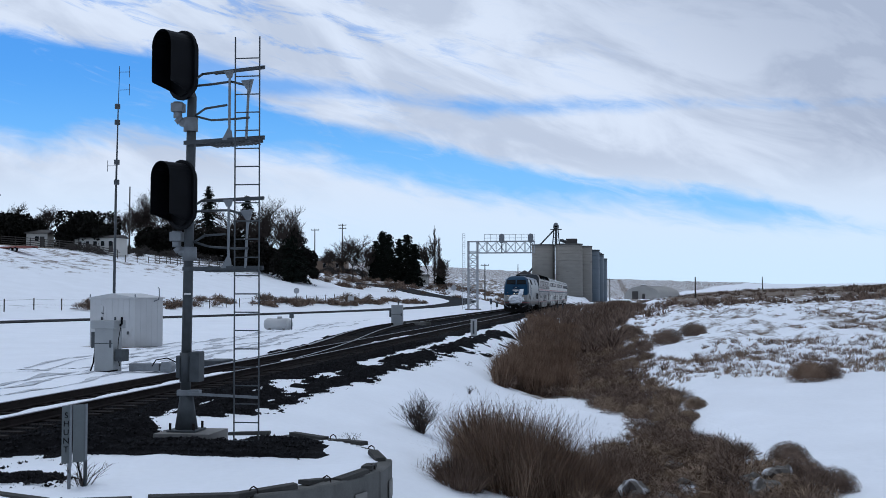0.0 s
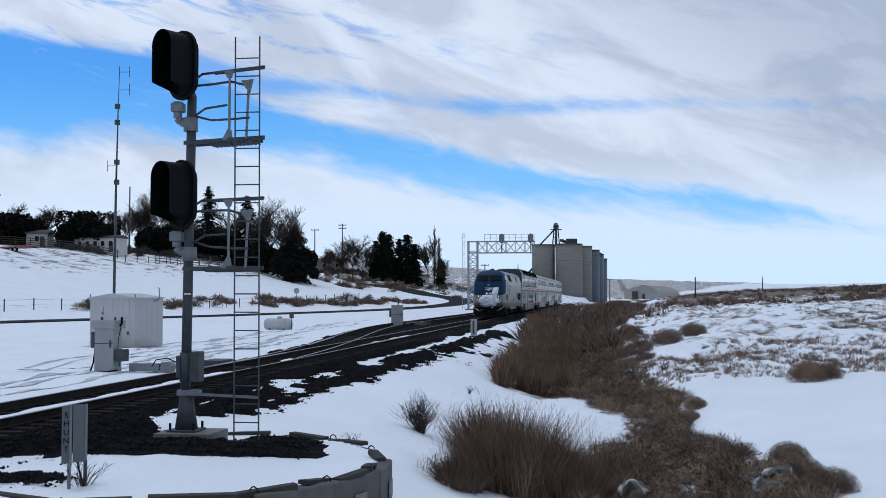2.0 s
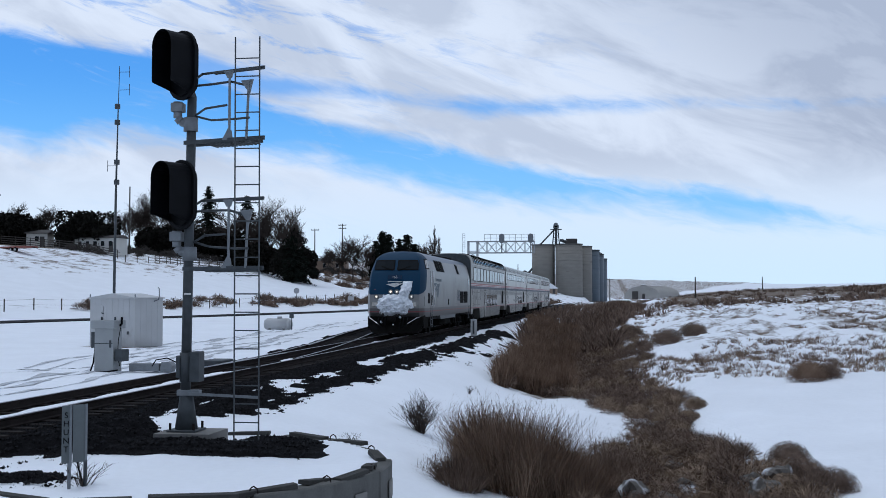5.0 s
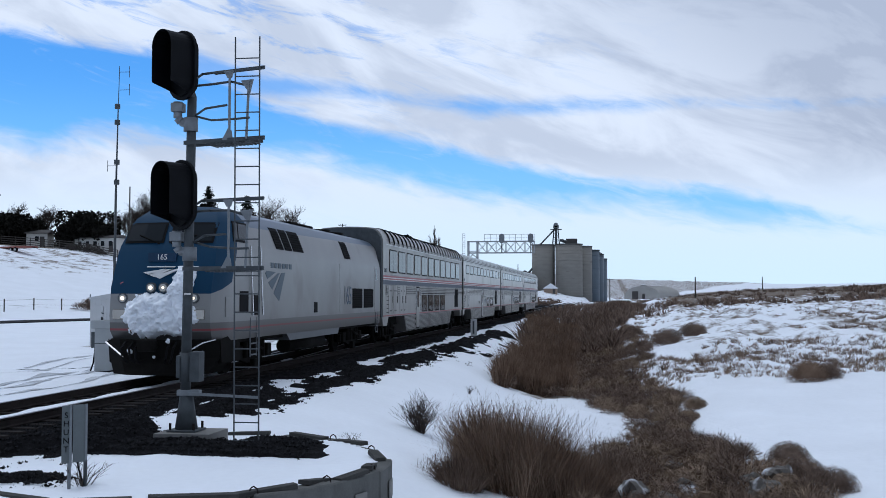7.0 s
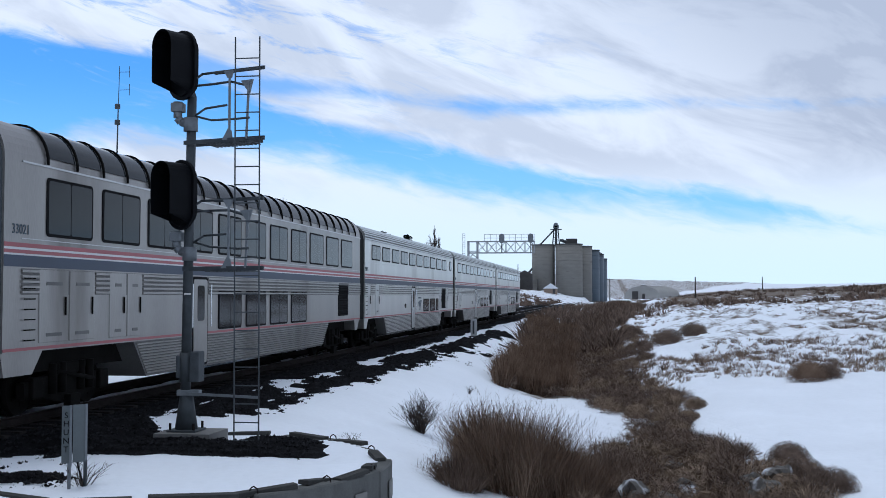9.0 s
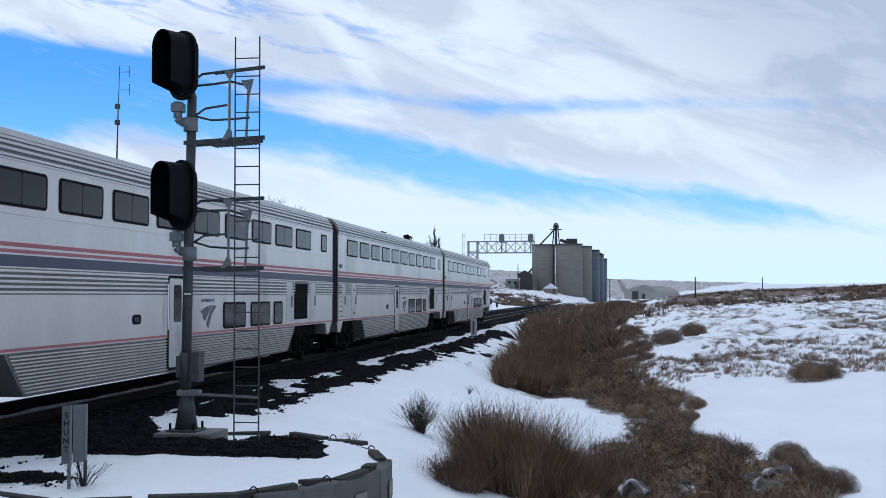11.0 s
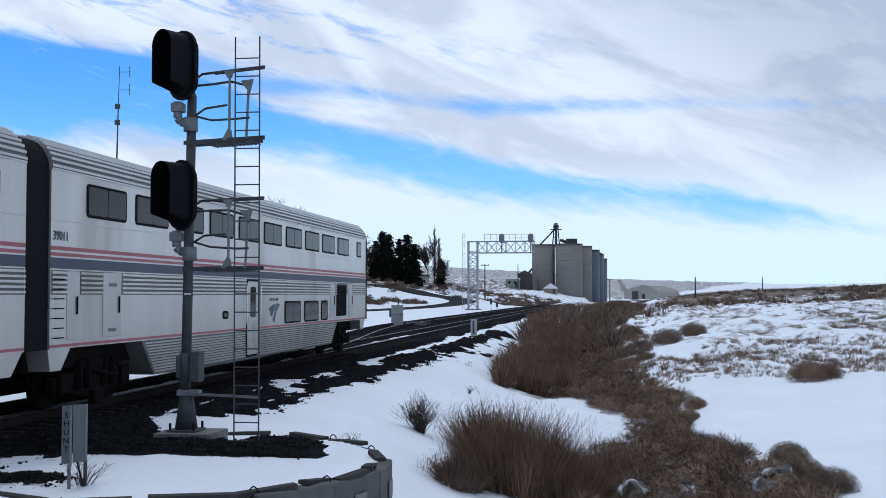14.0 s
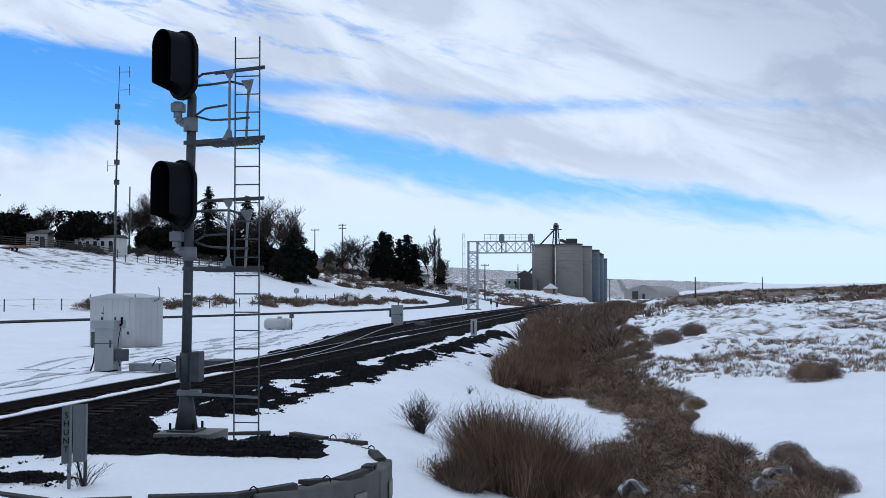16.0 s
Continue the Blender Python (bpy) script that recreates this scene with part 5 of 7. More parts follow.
def build_pad_wall():
    """Cast concrete blocks in an arc that holds up the signal pad."""
    wall = thing("retaining_wall", "curved low retaining wall of weathered concrete blocks", "retaining wall", kind="structure")
    n, rs = 9, random.Random(4)
    cx, cy, r = PAD

    def at(q, a):
        return cx + q * math.cos(a), cy + q * math.sin(a) * (1.13 if math.sin(a) < 0 else 1)

    for k in range(n):
        a0, a1 = radians(-112 + k * 21.0), radians(-112 + (k + 1) * 21.0 - .6)
        top = -.46 + rs.uniform(-.06, .05)
        ro = r + rs.uniform(-.05, .06)
        mid = (a0 + a1) / 2
        pts = [at(ro + .14, a0), at(ro + .13, mid), at(ro + .14, a1), at(ro - .14, a1), at(ro - .13, mid), at(ro - .14, a0)]
        bm = prism(B(), pts, "z", -1.75, top)
        bmesh.ops.bevel(bm, geom=list(bm.edges), offset=.022, segments=1, affect="EDGES")
        block = part("block", bm, M["concrete_dark"], wall)
        # lifting loop cast into the joint
        x, y = at(ro, a0)
        part("lifting_loop", tube(B(), [(x - .06, y, top - .03), (x - .045, y, top + .06), (x, y, top + .09), (x + .045, y, top + .06), (x + .06, y, top - .03)], .009, 6), M["rail_rust"], block)
        # pale patch where the face has spalled
        x, y = at(ro + .145, mid)
        patch = part("patch", box(B(), -.16, .16, -.01, .01, -.14, .12, .006), M["concrete"], block)
        patch.matrix_basis = pose(x, y, top - .35, 0, 0, math.degrees(mid) + 90)
    # loose capping slabs that lie skew along the top
    for a, off, tilt, ln, skew in ((-104, -.02, 2, .52, 2), (-84, .02, -3, .50, -4), (-62, -.05, 3, .55, 5), (-46, .0, -4, .42, -7), (-30, -.10, 6, .36, 16), (-20, .04, -5, .30, -8), (-6, -.08, 5, .34, 12), (14, -.12, -4, .30, 9), (46, -.02, 3, .40, 4), (66, .0, -2, .42, -5), (88, .05, 2, .38, 3)):
        a = radians(a)
        x, y = at(r + off, a)
        bm = box(B(), -ln, ln, -.075, .085, -.03, .035)
        for v in bm.verts:
            v.co += noise.noise_vector(v.co * 4 + Vector((ln * 30, tilt, 0))) * .025
        bmesh.ops.bevel(bm, geom=list(bm.edges), offset=.006, segments=1, affect="EDGES")
        slab = part("capping_slab", bm, M["slab"], wall, "dark broken capping slab")
        slab.matrix_basis = pose(x, y, -.415, 0, tilt, math.degrees(a) + 90 + skew)


M["slab"] = surface("wet_dark_concrete", (0.050, 0.049, 0.046), 0.85, 0, 0.4, 3, 45, 0.5, spec=0.2, dirt=(0.04, 0.04, 0.038), dirt_at=0.55)
build_pad_wall()


def snow_cap(name, label, x, y, z, w, d, h, seed, turn=0):
    bm = B()
    bmesh.ops.create_icosphere(bm, subdivisions=3, radius=1, matrix=Matrix.Diagonal((w, d, h, 1)))
    for v in bm.verts:
        v.co *= 1 + .35 * noise.noise(v.co * 2.2 + Vector((seed, 0, 0)))
        if v.co.z < 0:
            v.co.z *= .2
    ob = part(name, bm, M["snow"], smooth=True)
    ob.matrix_basis = pose(x, y, z, 0, 0, turn)
    return tagged(ob, label, "snow", group="snow lying on things")


snow_cap("snow_patch", "melting snow lying on the concrete footing", -7.42, 18.22, -.40, .46, .14, .07, 2)
snow_cap("snow_patch", "melting snow lying on the concrete footing", -6.9, 19.15, -.31, .25, .13, .03, 6)


M["sign_grey"] = surface("dull_grey_sign_sheet", (0.13, 0.145, 0.15), 0.6, 0.1, 0.15, 3, 40, 0.05, spec=0.2)


def shunt_sign(name, at, letters=True, label="grey sheet-metal railway sign with upright black letters"):
    """Folded sheet marker on two legs, lettered downwards on its narrow face."""
    s = thing(name, label, "railway sign", at)
    part("leg", rod(B(), (-.07, 0, -.04), (-.07, 0, 1.10), .024, n=8), M["galv"], s)
    part("leg", rod(B(), (.11, .12, -.04), (.11, .12, 1.10), .024, n=8), M["galv_dark"], s)
    part("sign_plate", box(B(), -.165, -.05, -.03, -.022, .37, 1.13, .003), M["sign_grey"], s)
    part("sign_plate", prism(B(), [(-.02, -.02), (.14, .06), (.136, .068), (-.024, -.012)], "z", .38, 1.14), M["sign_grey"], s)
    part("edge_strip", box(B(), -.06, -.03, -.045, -.02, .33, 1.135, .004), M["galv"], s)
    part("edge_strip", prism(B(), [(.125, .045), (.15, .058), (.14, .075), (.115, .062)], "z", .40, 1.145), M["galv"], s)
    if letters:
        for k, ch in enumerate("SHUNT"):
            text_part(ch, .11, s, Matrix.Translation((-.105, -.035, 1.0 - k * .112)) @ pose(0, 0, 0, 90, 0, 0), M["black"])
    part("cable", tube(B(), [(.02, .05, .40), (.04, .06, .28), (.085, .09, .12), (.09, .1, -.02)], .012, 6), M["rubber"], s)
    return s


shunt_sign("shunt_sign", pose(-7.02, 14.2, -.50, 0, 0, 12))


def plain_sign(name, x, y, z, w, h, top, label, mt, disc=False):
    s = thing(name, label, "sign", pose(x, y, z))
    part("post", bar(B(), (0, 0, -.3), (0, 0, top), .05), M["galv_dark"], s)
    if disc:
        part("disc", rod(B(), (0, -.05, top - w / 2), (0, -.03, top - w / 2), w / 2, n=20), mt, s)
    else:
        part("sign_plate", box(B(), -w / 2, w / 2, -.05, -.035, top - h, top, .01), mt, s)
    return s


s2 = plain_sign("track_sign", -7.45, 62.5, -.72, .36, .95, 1.50, "white lineside sign with upright black bars on a post", M["white_metal"])
part("lettering", bar(B(), (-.02, -.055, .68), (-.02, -.055, 1.40), .10, .006), M["galv_dark"], s2)
for xx, yy in ((-6.75, 149.0), (-6.1, 150.5)):
    plain_sign("lineside_post", xx, yy, -.7, .2, .3, 1.5, "short grey lineside post", M["galv_dark"])
plain_sign("road_sign", -36.7, 158.8, -.34, .9, .6, 2.3, "small white road sign on a thin post", M["white_metal"])
plain_sign("round_sign", -50.8, 180.2, .52, .95, .9, 2.8, "round pale sign seen from behind on a post", M["alu_paint"], True)
plain_sign("round_sign", -42.2, 307.4, 2.3, 1.5, .9, 2.6, "round pale sign seen from behind on a post", M["alu_paint"], True)


# ---- lineside cases and the equipment house ----
def build_shed():
    sh = thing("equipment_house", "white sheet-metal signal equipment house with a shallow roof", "equipment house", pose(-22.42, 50.4, -.42, 0, 0, -20))
    w, d, h = 1.40, .92, 2.36
    part("wall", box(B(), -w, w, -d, d, .14, h, .012), M["white_metal"], sh)
    part("base_frame", bar(bar(B(), (-w + .1, -d + .1, .05), (w - .1, -d + .1, .05), .14), (-w + .1, d - .1, .05), (w - .1, d - .1, .05), .14), M["galv_dark"], sh)
    part("roof", prism(B(), [(-w - .06, h), (w + .06, h), (w + .06, h + .05), (0, h + .24), (-w - .06, h + .05)], "y", -d - .06, d + .06), M["white_metal"], sh)
    for k in range(1, 8):
        x = -w + k * 2 * w / 8
        part("seam", box(B(), x - .008, x + .008, -d - .008, -d, .16, h - .02), M["white_metal"], sh)
    for k in range(1, 5):
        y = -d + k * 2 * d / 5
        part("seam", box(B(), w, w + .008, y - .008, y + .008, .16, h - .02), M["white_metal"], sh)
    dr = part("door", box(B(), -1.25, -.55, -d - .03, -d + .01, .25, 2.02, .01), M["white_metal"], sh)
    part("door_handle", bar(B(), (-.62, -d - .05, 1.70), (-.50, -d - .05, 1.66), .04), M["galv_dark"], dr)
    part("vent_pipe", tube(B(), [(w + .02, .3, h - .12), (w + .28, .3, h - .05), (w + .33, .3, h + .10), (w + .33, .3, h + .48), (w + .25, .3, h + .52)], .025, 7), M["galv"], sh)
    part("socket_box", box(B(), .95, 1.05, -d - .05, -d, .72, .86, .008), M["galv_dark"], sh)
    for sx in (-w, w):
        part("lifting_eye", rod(B(), (sx, -d, h + .03), (sx, -d, h + .2), .03, n=6), M["galv"], sh)


build_shed()


def build_antenna():
    an = thing("antenna_mast", "slender grey radio mast with two dipole antennas", "antenna", pose(-24.35, 53.2, -.3))
    part("mast", rod(rod(B(), (0, 0, 0), (.05, 0, 7.6), .075, .06, n=10), (.05, 0, 7.6), (.12, 0, 11.8), .055, .03, n=8), M["galv_dark"], an)
    part("upper_mast", rod(B(), (.12, 0, 11.6), (.17, 0, 13.85), .022, .018, n=6), M["galv_dark"], an)
    for z, s in ((13.55, 1), (12.65, 1), (8.85, -1)):
        d = part("dipole", tube(B(), [(.15, 0, z), (.15 + s * .55, 0, z)], .014, 5), M["galv_dark"], an)
        part("element", rod(B(), (.15 + s * .55, 0, z - .28), (.15 + s * .55, 0, z + .28), .016, n=5), M["galv_dark"], d)
    for z in (11.7, 10.9, 8.9, 7.9):
        part("clamp", box(B(), -.02, .2, -.12, .08, z, z + .25, .02), M["galv_dark"], an)


build_antenna()


def lineside_case(x, y, z, w, d, h, turn, label, legs=0.0, cap=True):
    c = thing("lineside_case", label, "equipment case", pose(x, y, z, 0, 0, turn))
    part("case", box(B(), -w / 2, w / 2, -d / 2, d / 2, legs, h, .02), M["grey_metal"], c)
    if cap:
        part("lid", box(B(), -w / 2 - .08, w / 2 + .08, -d / 2 - .08, d / 2 + .08, h - .26, h, .02), M["grey_metal"], c)
        for sx in (-.3, .3):
            part("lifting_eye", rod(B(), (sx * w * 1.2, 0, h), (sx * w * 1.2, 0, h + .1), .03, n=8), M["galv_dark"], c)
    part("door_seam", box(B(), -w / 2 + .02, w / 2 - .02, -d / 2 - .012, -d / 2, h * .55, h * .565), M["galv_dark"], c)
    part("handle", box(B(), w / 2 - .12, w / 2 - .06, -d / 2 - .04, -d / 2, h * .48, h * .62, .01), M["galv_dark"], c)
    return c


case = lineside_case(-15.45, 33.4, -.30, .66, .5, 1.62, -8, "grey metal lineside case with an overhanging lid and cables")
part("side_box", box(B(), -.52, -.34, -.15, .15, .75, 1.25, .02), M["galv_dark"], case)
part("side_box", box(B(), .36, .62, -.2, .2, .35, .72, .02), M["galv_dark"], case)
part("whip_aerial", tube(B(), [(.40, 0, 1.45), (.47, 0, 1.5), (.47, 0, 1.72)], .035, 8), M["black"], case)
part("cable", tube(B(), [(.46, 0, 1.5), (.42, -.1, 1.0), (.40, -.1, .5), (.48, -.1, .2)], .014, 6), M["rubber"], case)
part("cable", tube(B(), [(-.40, -.1, .75), (-.44, -.12, .3), (-.5, -.2, .02), (.2, -.45, .04), (.6, -.4, .1)], .025, 6), M["rubber"], case)
duct = thing("cable_duct", "grey steel cable trough lying beside the rails", "cable duct", pose(-14.2, 33.55, -.30, 0, 0, 2))
part("trough", box(B(), -.55, .42, -.18, .18, .04, .28, .02), M["galv"], duct)
part("end_box", prism(B(), [(.45, .04), (.79, .02), (.85, .22), (.72, .34), (.49, .32)], "y", -.2, .2), M["galv"], duct)
part("cable", tube(B(), [(.2, -.2, .2), (.35, -.25, .40), (.7, -.25, .46), (.95, -.2, .34), (1.3, -.2, .06)], .018, 6), M["rubber"], duct)

sw = thing("switch_machine", "grimy electric switch machine with rods beside the points", "switch machine", pose(-12.9, 36.2, -.30))
part("housing", box(B(), -.35, .35, -.6, .6, .02, .26, .04), M["galv_dark"], sw)
part("throw_rod", rod(B(), (.3, .2, .10), (1.5, .2, .10), .03, n=8), M["rail_rust"], sw)

c2 = lineside_case(-16.1, 85.4, -.27, .86, .8, 1.62, 6, "grey lineside relay case by the siding", cap=False)
part("side_box", box(B(), -.60, -.44, -.2, .2, .7, 1.3, .02), M["galv_dark"], c2)
part("post", bar(B(), (.05, .3, 0), (.05, .3, 1.95), .08), M["galv_dark"], c2)
d2 = thing("cable_duct", "low grey concrete cable trough beside the siding", "cable duct", pose(-14.9, 86.0, -.27, 0, 0, 8))
part("trough", box(B(), -.6, 1.3, -.25, .25, 0, .32, .02), M["concrete"], d2)


def build_tank():
    tk = thing("propane_tank", "white horizontal propane tank on saddles in the snow", "propane tank", pose(-22.0, 73.6, -.47, 0, 0, -6))
    bm = B()
    rod(bm, (-.75, 0, .62), (.75, 0, .62), .40, n=24)
    for s in (-1, 1):
        rod(bm, (s * .75, 0, .62), (s * .92, 0, .62), .40, .30, n=24)
        rod(bm, (s * .92, 0, .62), (s * 1.0, 0, .62), .30, .10, n=24)
    part("shell", bm, M["white_metal"], tk)
    part("dome_cover", rod(B(), (.1, 0, 1.0), (.1, 0, 1.14), .16, n=14), M["white_metal"], tk)
    for s in (-.5, .5):
        part("saddle", box(B(), s - .08, s + .08, -.3, .3, -.05, .35), M["concrete"], tk)


build_tank()
plain_sign("marker_post", -20.95, 73.2, -.28, .3, .35, 1.2, "short grey marker post with a small plate", M["galv_dark"])


# ---- the cantilever signal bridge ----
def build_gantry():
    Y, base = 190.0, -.25
    g = thing("signal_bridge", "silver lattice cantilever signal bridge over the tracks", "signal bridge")
    k = Y / 181.6
    xl, xr, xe = -22.53 * k, -21.06 * k, -11.83 * k
    top, low = 2.09 + 8.69 * k, 2.09 + 6.85 * k
    dep = 1.4
    for x in (xl, xr):
        for y in (Y - dep / 2, Y + dep / 2):
            part("leg", bar(B(), (x, y, base), (x, y, top + .1), .20), M["alu_paint"], g)
    n = 8
    for i in range(n):
        z0, z1 = base + .3 + (low - base) * i / n, base + .3 + (low - base) * (i + 1) / n
        bm = B()
        for y in (Y - dep / 2, Y + dep / 2):
            bar(bm, (xl, y, z0), (xr, y, z1), .09, .06)
            bar(bm, (xr, y, z0), (xl, y, z1), .09, .06)
            bar(bm, (xl, y, z1), (xr, y, z1), .09, .06)
        part("lacing", bm, M["alu_paint"], g)
    for z in (low, top):
        for y in (Y - dep / 2, Y + dep / 2):
            part("chord", bar(B(), (xl, y, z), (xe, y, z), .17), M["alu_paint"], g)
    m = 6
    for i in range(m):
        a, b = xr + (xe - xr) * i / m, xr + (xe - xr) * (i + 1) / m
        bm = B()
        for y in (Y - dep / 2, Y + dep / 2):
            bar(bm, (a, y, low), (b, y, top) if i % 2 else (b, y, top), .08, .06)
            bar(bm, (a, y, top), (b, y, low), .08, .06)
            bar(bm, (b, y, low), (b, y, top), .08, .06)
        bar(bm, (a, Y - dep / 2, low), (b, Y + dep / 2, low), .07)
        part("lacing", bm, M["alu_paint"], g)
    part("walkway", box(B(), xr, xe, Y - .6, Y + .6, top + .02, top + .07), M["alu_paint"], g)
    xs = -19.86 * k
    bm = B()
    for z in (top + .55, top + 1.15):
        bar(bm, (xs, Y - .7, z), (xe, Y - .7, z), .06)
    for i in range(9):
        x = xs + (xe - xs) * i / 8
        bar(bm, (x, Y - .7, top), (x, Y - .7, top + 1.18), .06)
    part("handrail", bm, M["alu_paint"], g)
    for xh in (-17.02 * k, -12.37 * k):
        h = part("signal_head", prism(B(), stadium(.9, 1.6), "y", Y - 1.15, Y - 1.0), M["galv"], g, "grey oval signal head")
        h.location = (xh, 0, top + .45)
        part("head_post", rod(B(), (xh, Y - .9, low), (xh, Y - .9, top + 1.0), .09, n=8), M["galv_dark"], g)
    bm = B()
    for s in (-.22, .22):
        bar(bm, (xl - .75 + s, Y - .5, base), (xl - .75 + s, Y - .5, top + 1.3), .05)
    for i in range(34):
        bar(bm, (xl - .97, Y - .5, base + .3 + i * .38), (xl - .53, Y - .5, base + .3 + i * .38), .035)
    part("caged_ladder", bm, M["alu_paint"], g)
    part("foundation", box(B(), xl - .5, xr + .5, Y - 1.2, Y + 1.2, base - .5, base + .08, .03), M["concrete"], g)
    for dx in (2.2, 3.2):
        p = plain_sign("lineside_post", xr + dx, Y + 1, -.35, .4, 1.0, 1.9 if dx < 3 else 1.4, "dark lineside cabinet post", M["galv_dark"])


build_gantry()


# ---- grain elevator and buildings beyond ----
M["silo"] = surface("streaked_slipform_concrete", (0.235, 0.225, 0.205), 0.85, 0, 0.14, 0.25, 3, 0.2, stretch=(1, 1, 4.0), dirt=(0.11, 0.10, 0.09), dirt_at=0.64)
M["bin_steel"] = surface("blue_grey_bin_steel", (0.125, 0.155, 0.185), 0.5, 0.4, 0.15, 0.3, 5, 0.1)
M["barn"] = surface("grey_sheet_barn", (0.36, 0.35, 0.33), 0.8, 0.0, 0.12, 0.3, 4, 0.1)
M["house_white"] = surface("white_siding", (0.55, 0.54, 0.51), 0.7, 0, 0.12, 0.6, 8, 0.1)
M["house_tan"] = surface("tan_siding", (0.27, 0.20, 0.15), 0.8, 0, 0.15, 0.6, 8, 0.1)
M["house_green"] = surface("pale_green_siding", (0.22, 0.27, 0.25), 0.8, 0, 0.12, 0.6, 8, 0.1)
M["roof_dark"] = surface("dark_shingles", (0.07, 0.065, 0.062), 0.85, 0, 0.25, 1, 10, 0.2)
M["red_rust"] = surface("faded_red_paint", (0.22, 0.075, 0.06), 0.7, 0, 0.2, 1, 10, 0.1)


def silo(parent, x, y, r, z0, z1, mt, label, ring=1.25):
    s = thing("grain_silo", label, "grain silo", pose(x, y, 0), group="silos of the grain elevator")
    part("shell", rod(B(), (0, 0, z0 - 2), (0, 0, z1), r, n=48), mt, s)
    bm = B()
    k = z0 + ring
    while k < z1 - .3:
        rod(bm, (0, 0, k), (0, 0, k + .10), r + .045, n=48)
        k += ring
    part("pour_joints", bm, mt, s)
    part("roof_slab", rod(B(), (0, 0, z1), (0, 0, z1 + .3), r + .18, n=48), M["concrete_dark"], s)
    return s


CO = "weathered concrete grain silo with dark streaks under its roof"
silo(None, -24.1, 420, 4.25, 1.0, 20.6, M["silo"], CO)
silo(None, -14.6, 418, 4.95, 1.0, 20.7, M["silo"], CO)
silo(None, -10.2, 426, 3.9, 1.0, 20.2, M["silo"], CO)
for q, (xx, yy, zz) in enumerate(((-7.2, 432, 19.0), (-5.6, 442, 17.8), (-4.4, 454, 16.4))):
    silo(None, xx, yy, 3.6, 1.0, zz, M["bin_steel"], "blue-grey corrugated steel grain bin", 1.6)


def build_headhouse():
    t = thing("elevator_leg", "steel elevator leg and head over the silos", "grain elevator")
    for sx in (-1, 1):
        for sy in (-1, 1):
            part("tower_leg", bar(B(), (-19.4 + sx * 1.3, 420 + sy * 1.3, 20.5), (-19.4 + sx * .7, 420 + sy * .7, 27.0), .22), M["galv_dark"], t)
    bm = B()
    for i in range(4):
        z = 20.8 + i * 1.6
        bar(bm, (-20.5, 418.9, z), (-18.5, 418.9, z + 1.5), .14)
        bar(bm, (-18.5, 418.9, z), (-20.5, 418.9, z + 1.5), .14)
    part("bracing", bm, M["galv_dark"], t)
    part("leg_casing", box(B(), -19.8, -19.0, 419.6, 420.4, 20, 28), M["galv"], t)
    part("head", rod(box(B(), -20.4, -18.3, 419.2, 420.8, 27.0, 28.0, .1), (-19.4, 419.2, 28.1), (-19.4, 420.8, 28.1), .9, n=16), M["galv"], t)
    part("head_platform", box(B(), -21.4, -17.3, 418.6, 421.4, 26.4, 26.6), M["galv_dark"], t)
    part("machine_room", box(B(), -15.6, -11.6, 416.5, 420.5, 20.9, 22.9, .05), M["roof_dark"], t)
    part("conveyor", bar(B(), (-17.5, 419, 22.4), (-3.2, 446, 18.2), 1.0, .9), M["galv_dark"], t)
    part("spout", rod(B(), (-19.4, 419.5, 27.0), (-25.3, 419.5, 20.8), .28, n=8), M["galv_dark"], t)
    part("spout", rod(B(), (-28.0, 417, 12.0), (-35.0, 417, 4.0), .35, n=8), M["galv_dark"], t)
    part("downpipe", rod(B(), (-25.9, 415.6, 1.0), (-25.9, 415.6, 8.0), .2, n=8), M["roof_dark"], t)


build_headhouse()


def house(name, label, x, y, w, d, h, roof, wall, turn=0, z=None, windows=2, roof_mt="roof_dark", door=True):
    z = gz(x, y) - .1 if z is None else z
    o = thing(name, label, "house", pose(x, y, z, 0, 0, turn))
    part("wall", box(B(), -w / 2, w / 2, -d / 2, d / 2, -1.2, h), M[wall], o)
    part("roof", prism(B(), [(-w / 2 - .3, h), (w / 2 + .3, h), (w / 2 + .3, h + .12), (0, h + roof), (-w / 2 - .3, h + .12)], "y", -d / 2 - .3, d / 2 + .3) if roof > 1.2 else prism(B(), [(-d / 2 - .3, h), (d / 2 + .3, h), (d / 2 + .3, h + .1), (0, h + roof), (-d / 2 - .3, h + .1)], "x", -w / 2 - .3, w / 2 + .3), M[roof_mt], o)
    for k in range(windows):
        xx = -w / 2 + (k + .7) * w / (windows + .4)
        wn = part("window", box(B(), xx - .45, xx + .45, -d / 2 - .05, -d / 2 + .02, h * .42, h * .82), M["white_stripe"], o)
        part("pane", box(B(), xx - .38, xx + .38, -d / 2 - .07, -d / 2 - .04, h * .45, h * .79), M["pane"], wn)
    if door:
        part("door", box(B(), w / 2 - 1.5, w / 2 - .6, -d / 2 - .06, -d / 2 + .02, 0, 2.0), M["roof_dark"], o)
    return o


house("trailer_home", "long white mobile home on the hilltop", -96.5, 205, 9.0, 4.0, 2.7, .7, "house_white", -8, windows=5)
house("shed", "small white shed on the hilltop", -109.0, 205, 4.2, 3, 2.6, .8, "house_white", 4, windows=1)
house("shed", "small white shed on the hilltop", -101.8, 206, 2.6, 3, 2.6, .8, "house_white", 4, windows=0)
house("outbuilding", "low tan outbuilding beyond bare trees", -84.0, 330, 13, 6, 3.6, .9, "house_tan", 6, windows=3)
house("outbuilding", "grey weathered outbuilding with a low roof", -62.5, 305, 6.0, 5, 3.2, .9, "house_white", 10, windows=1)
house("outbuilding", "pale shed among bare bushes", -53.8, 318, 5.5, 4, 2.2, .6, "house_white", 0, windows=0, door=False)
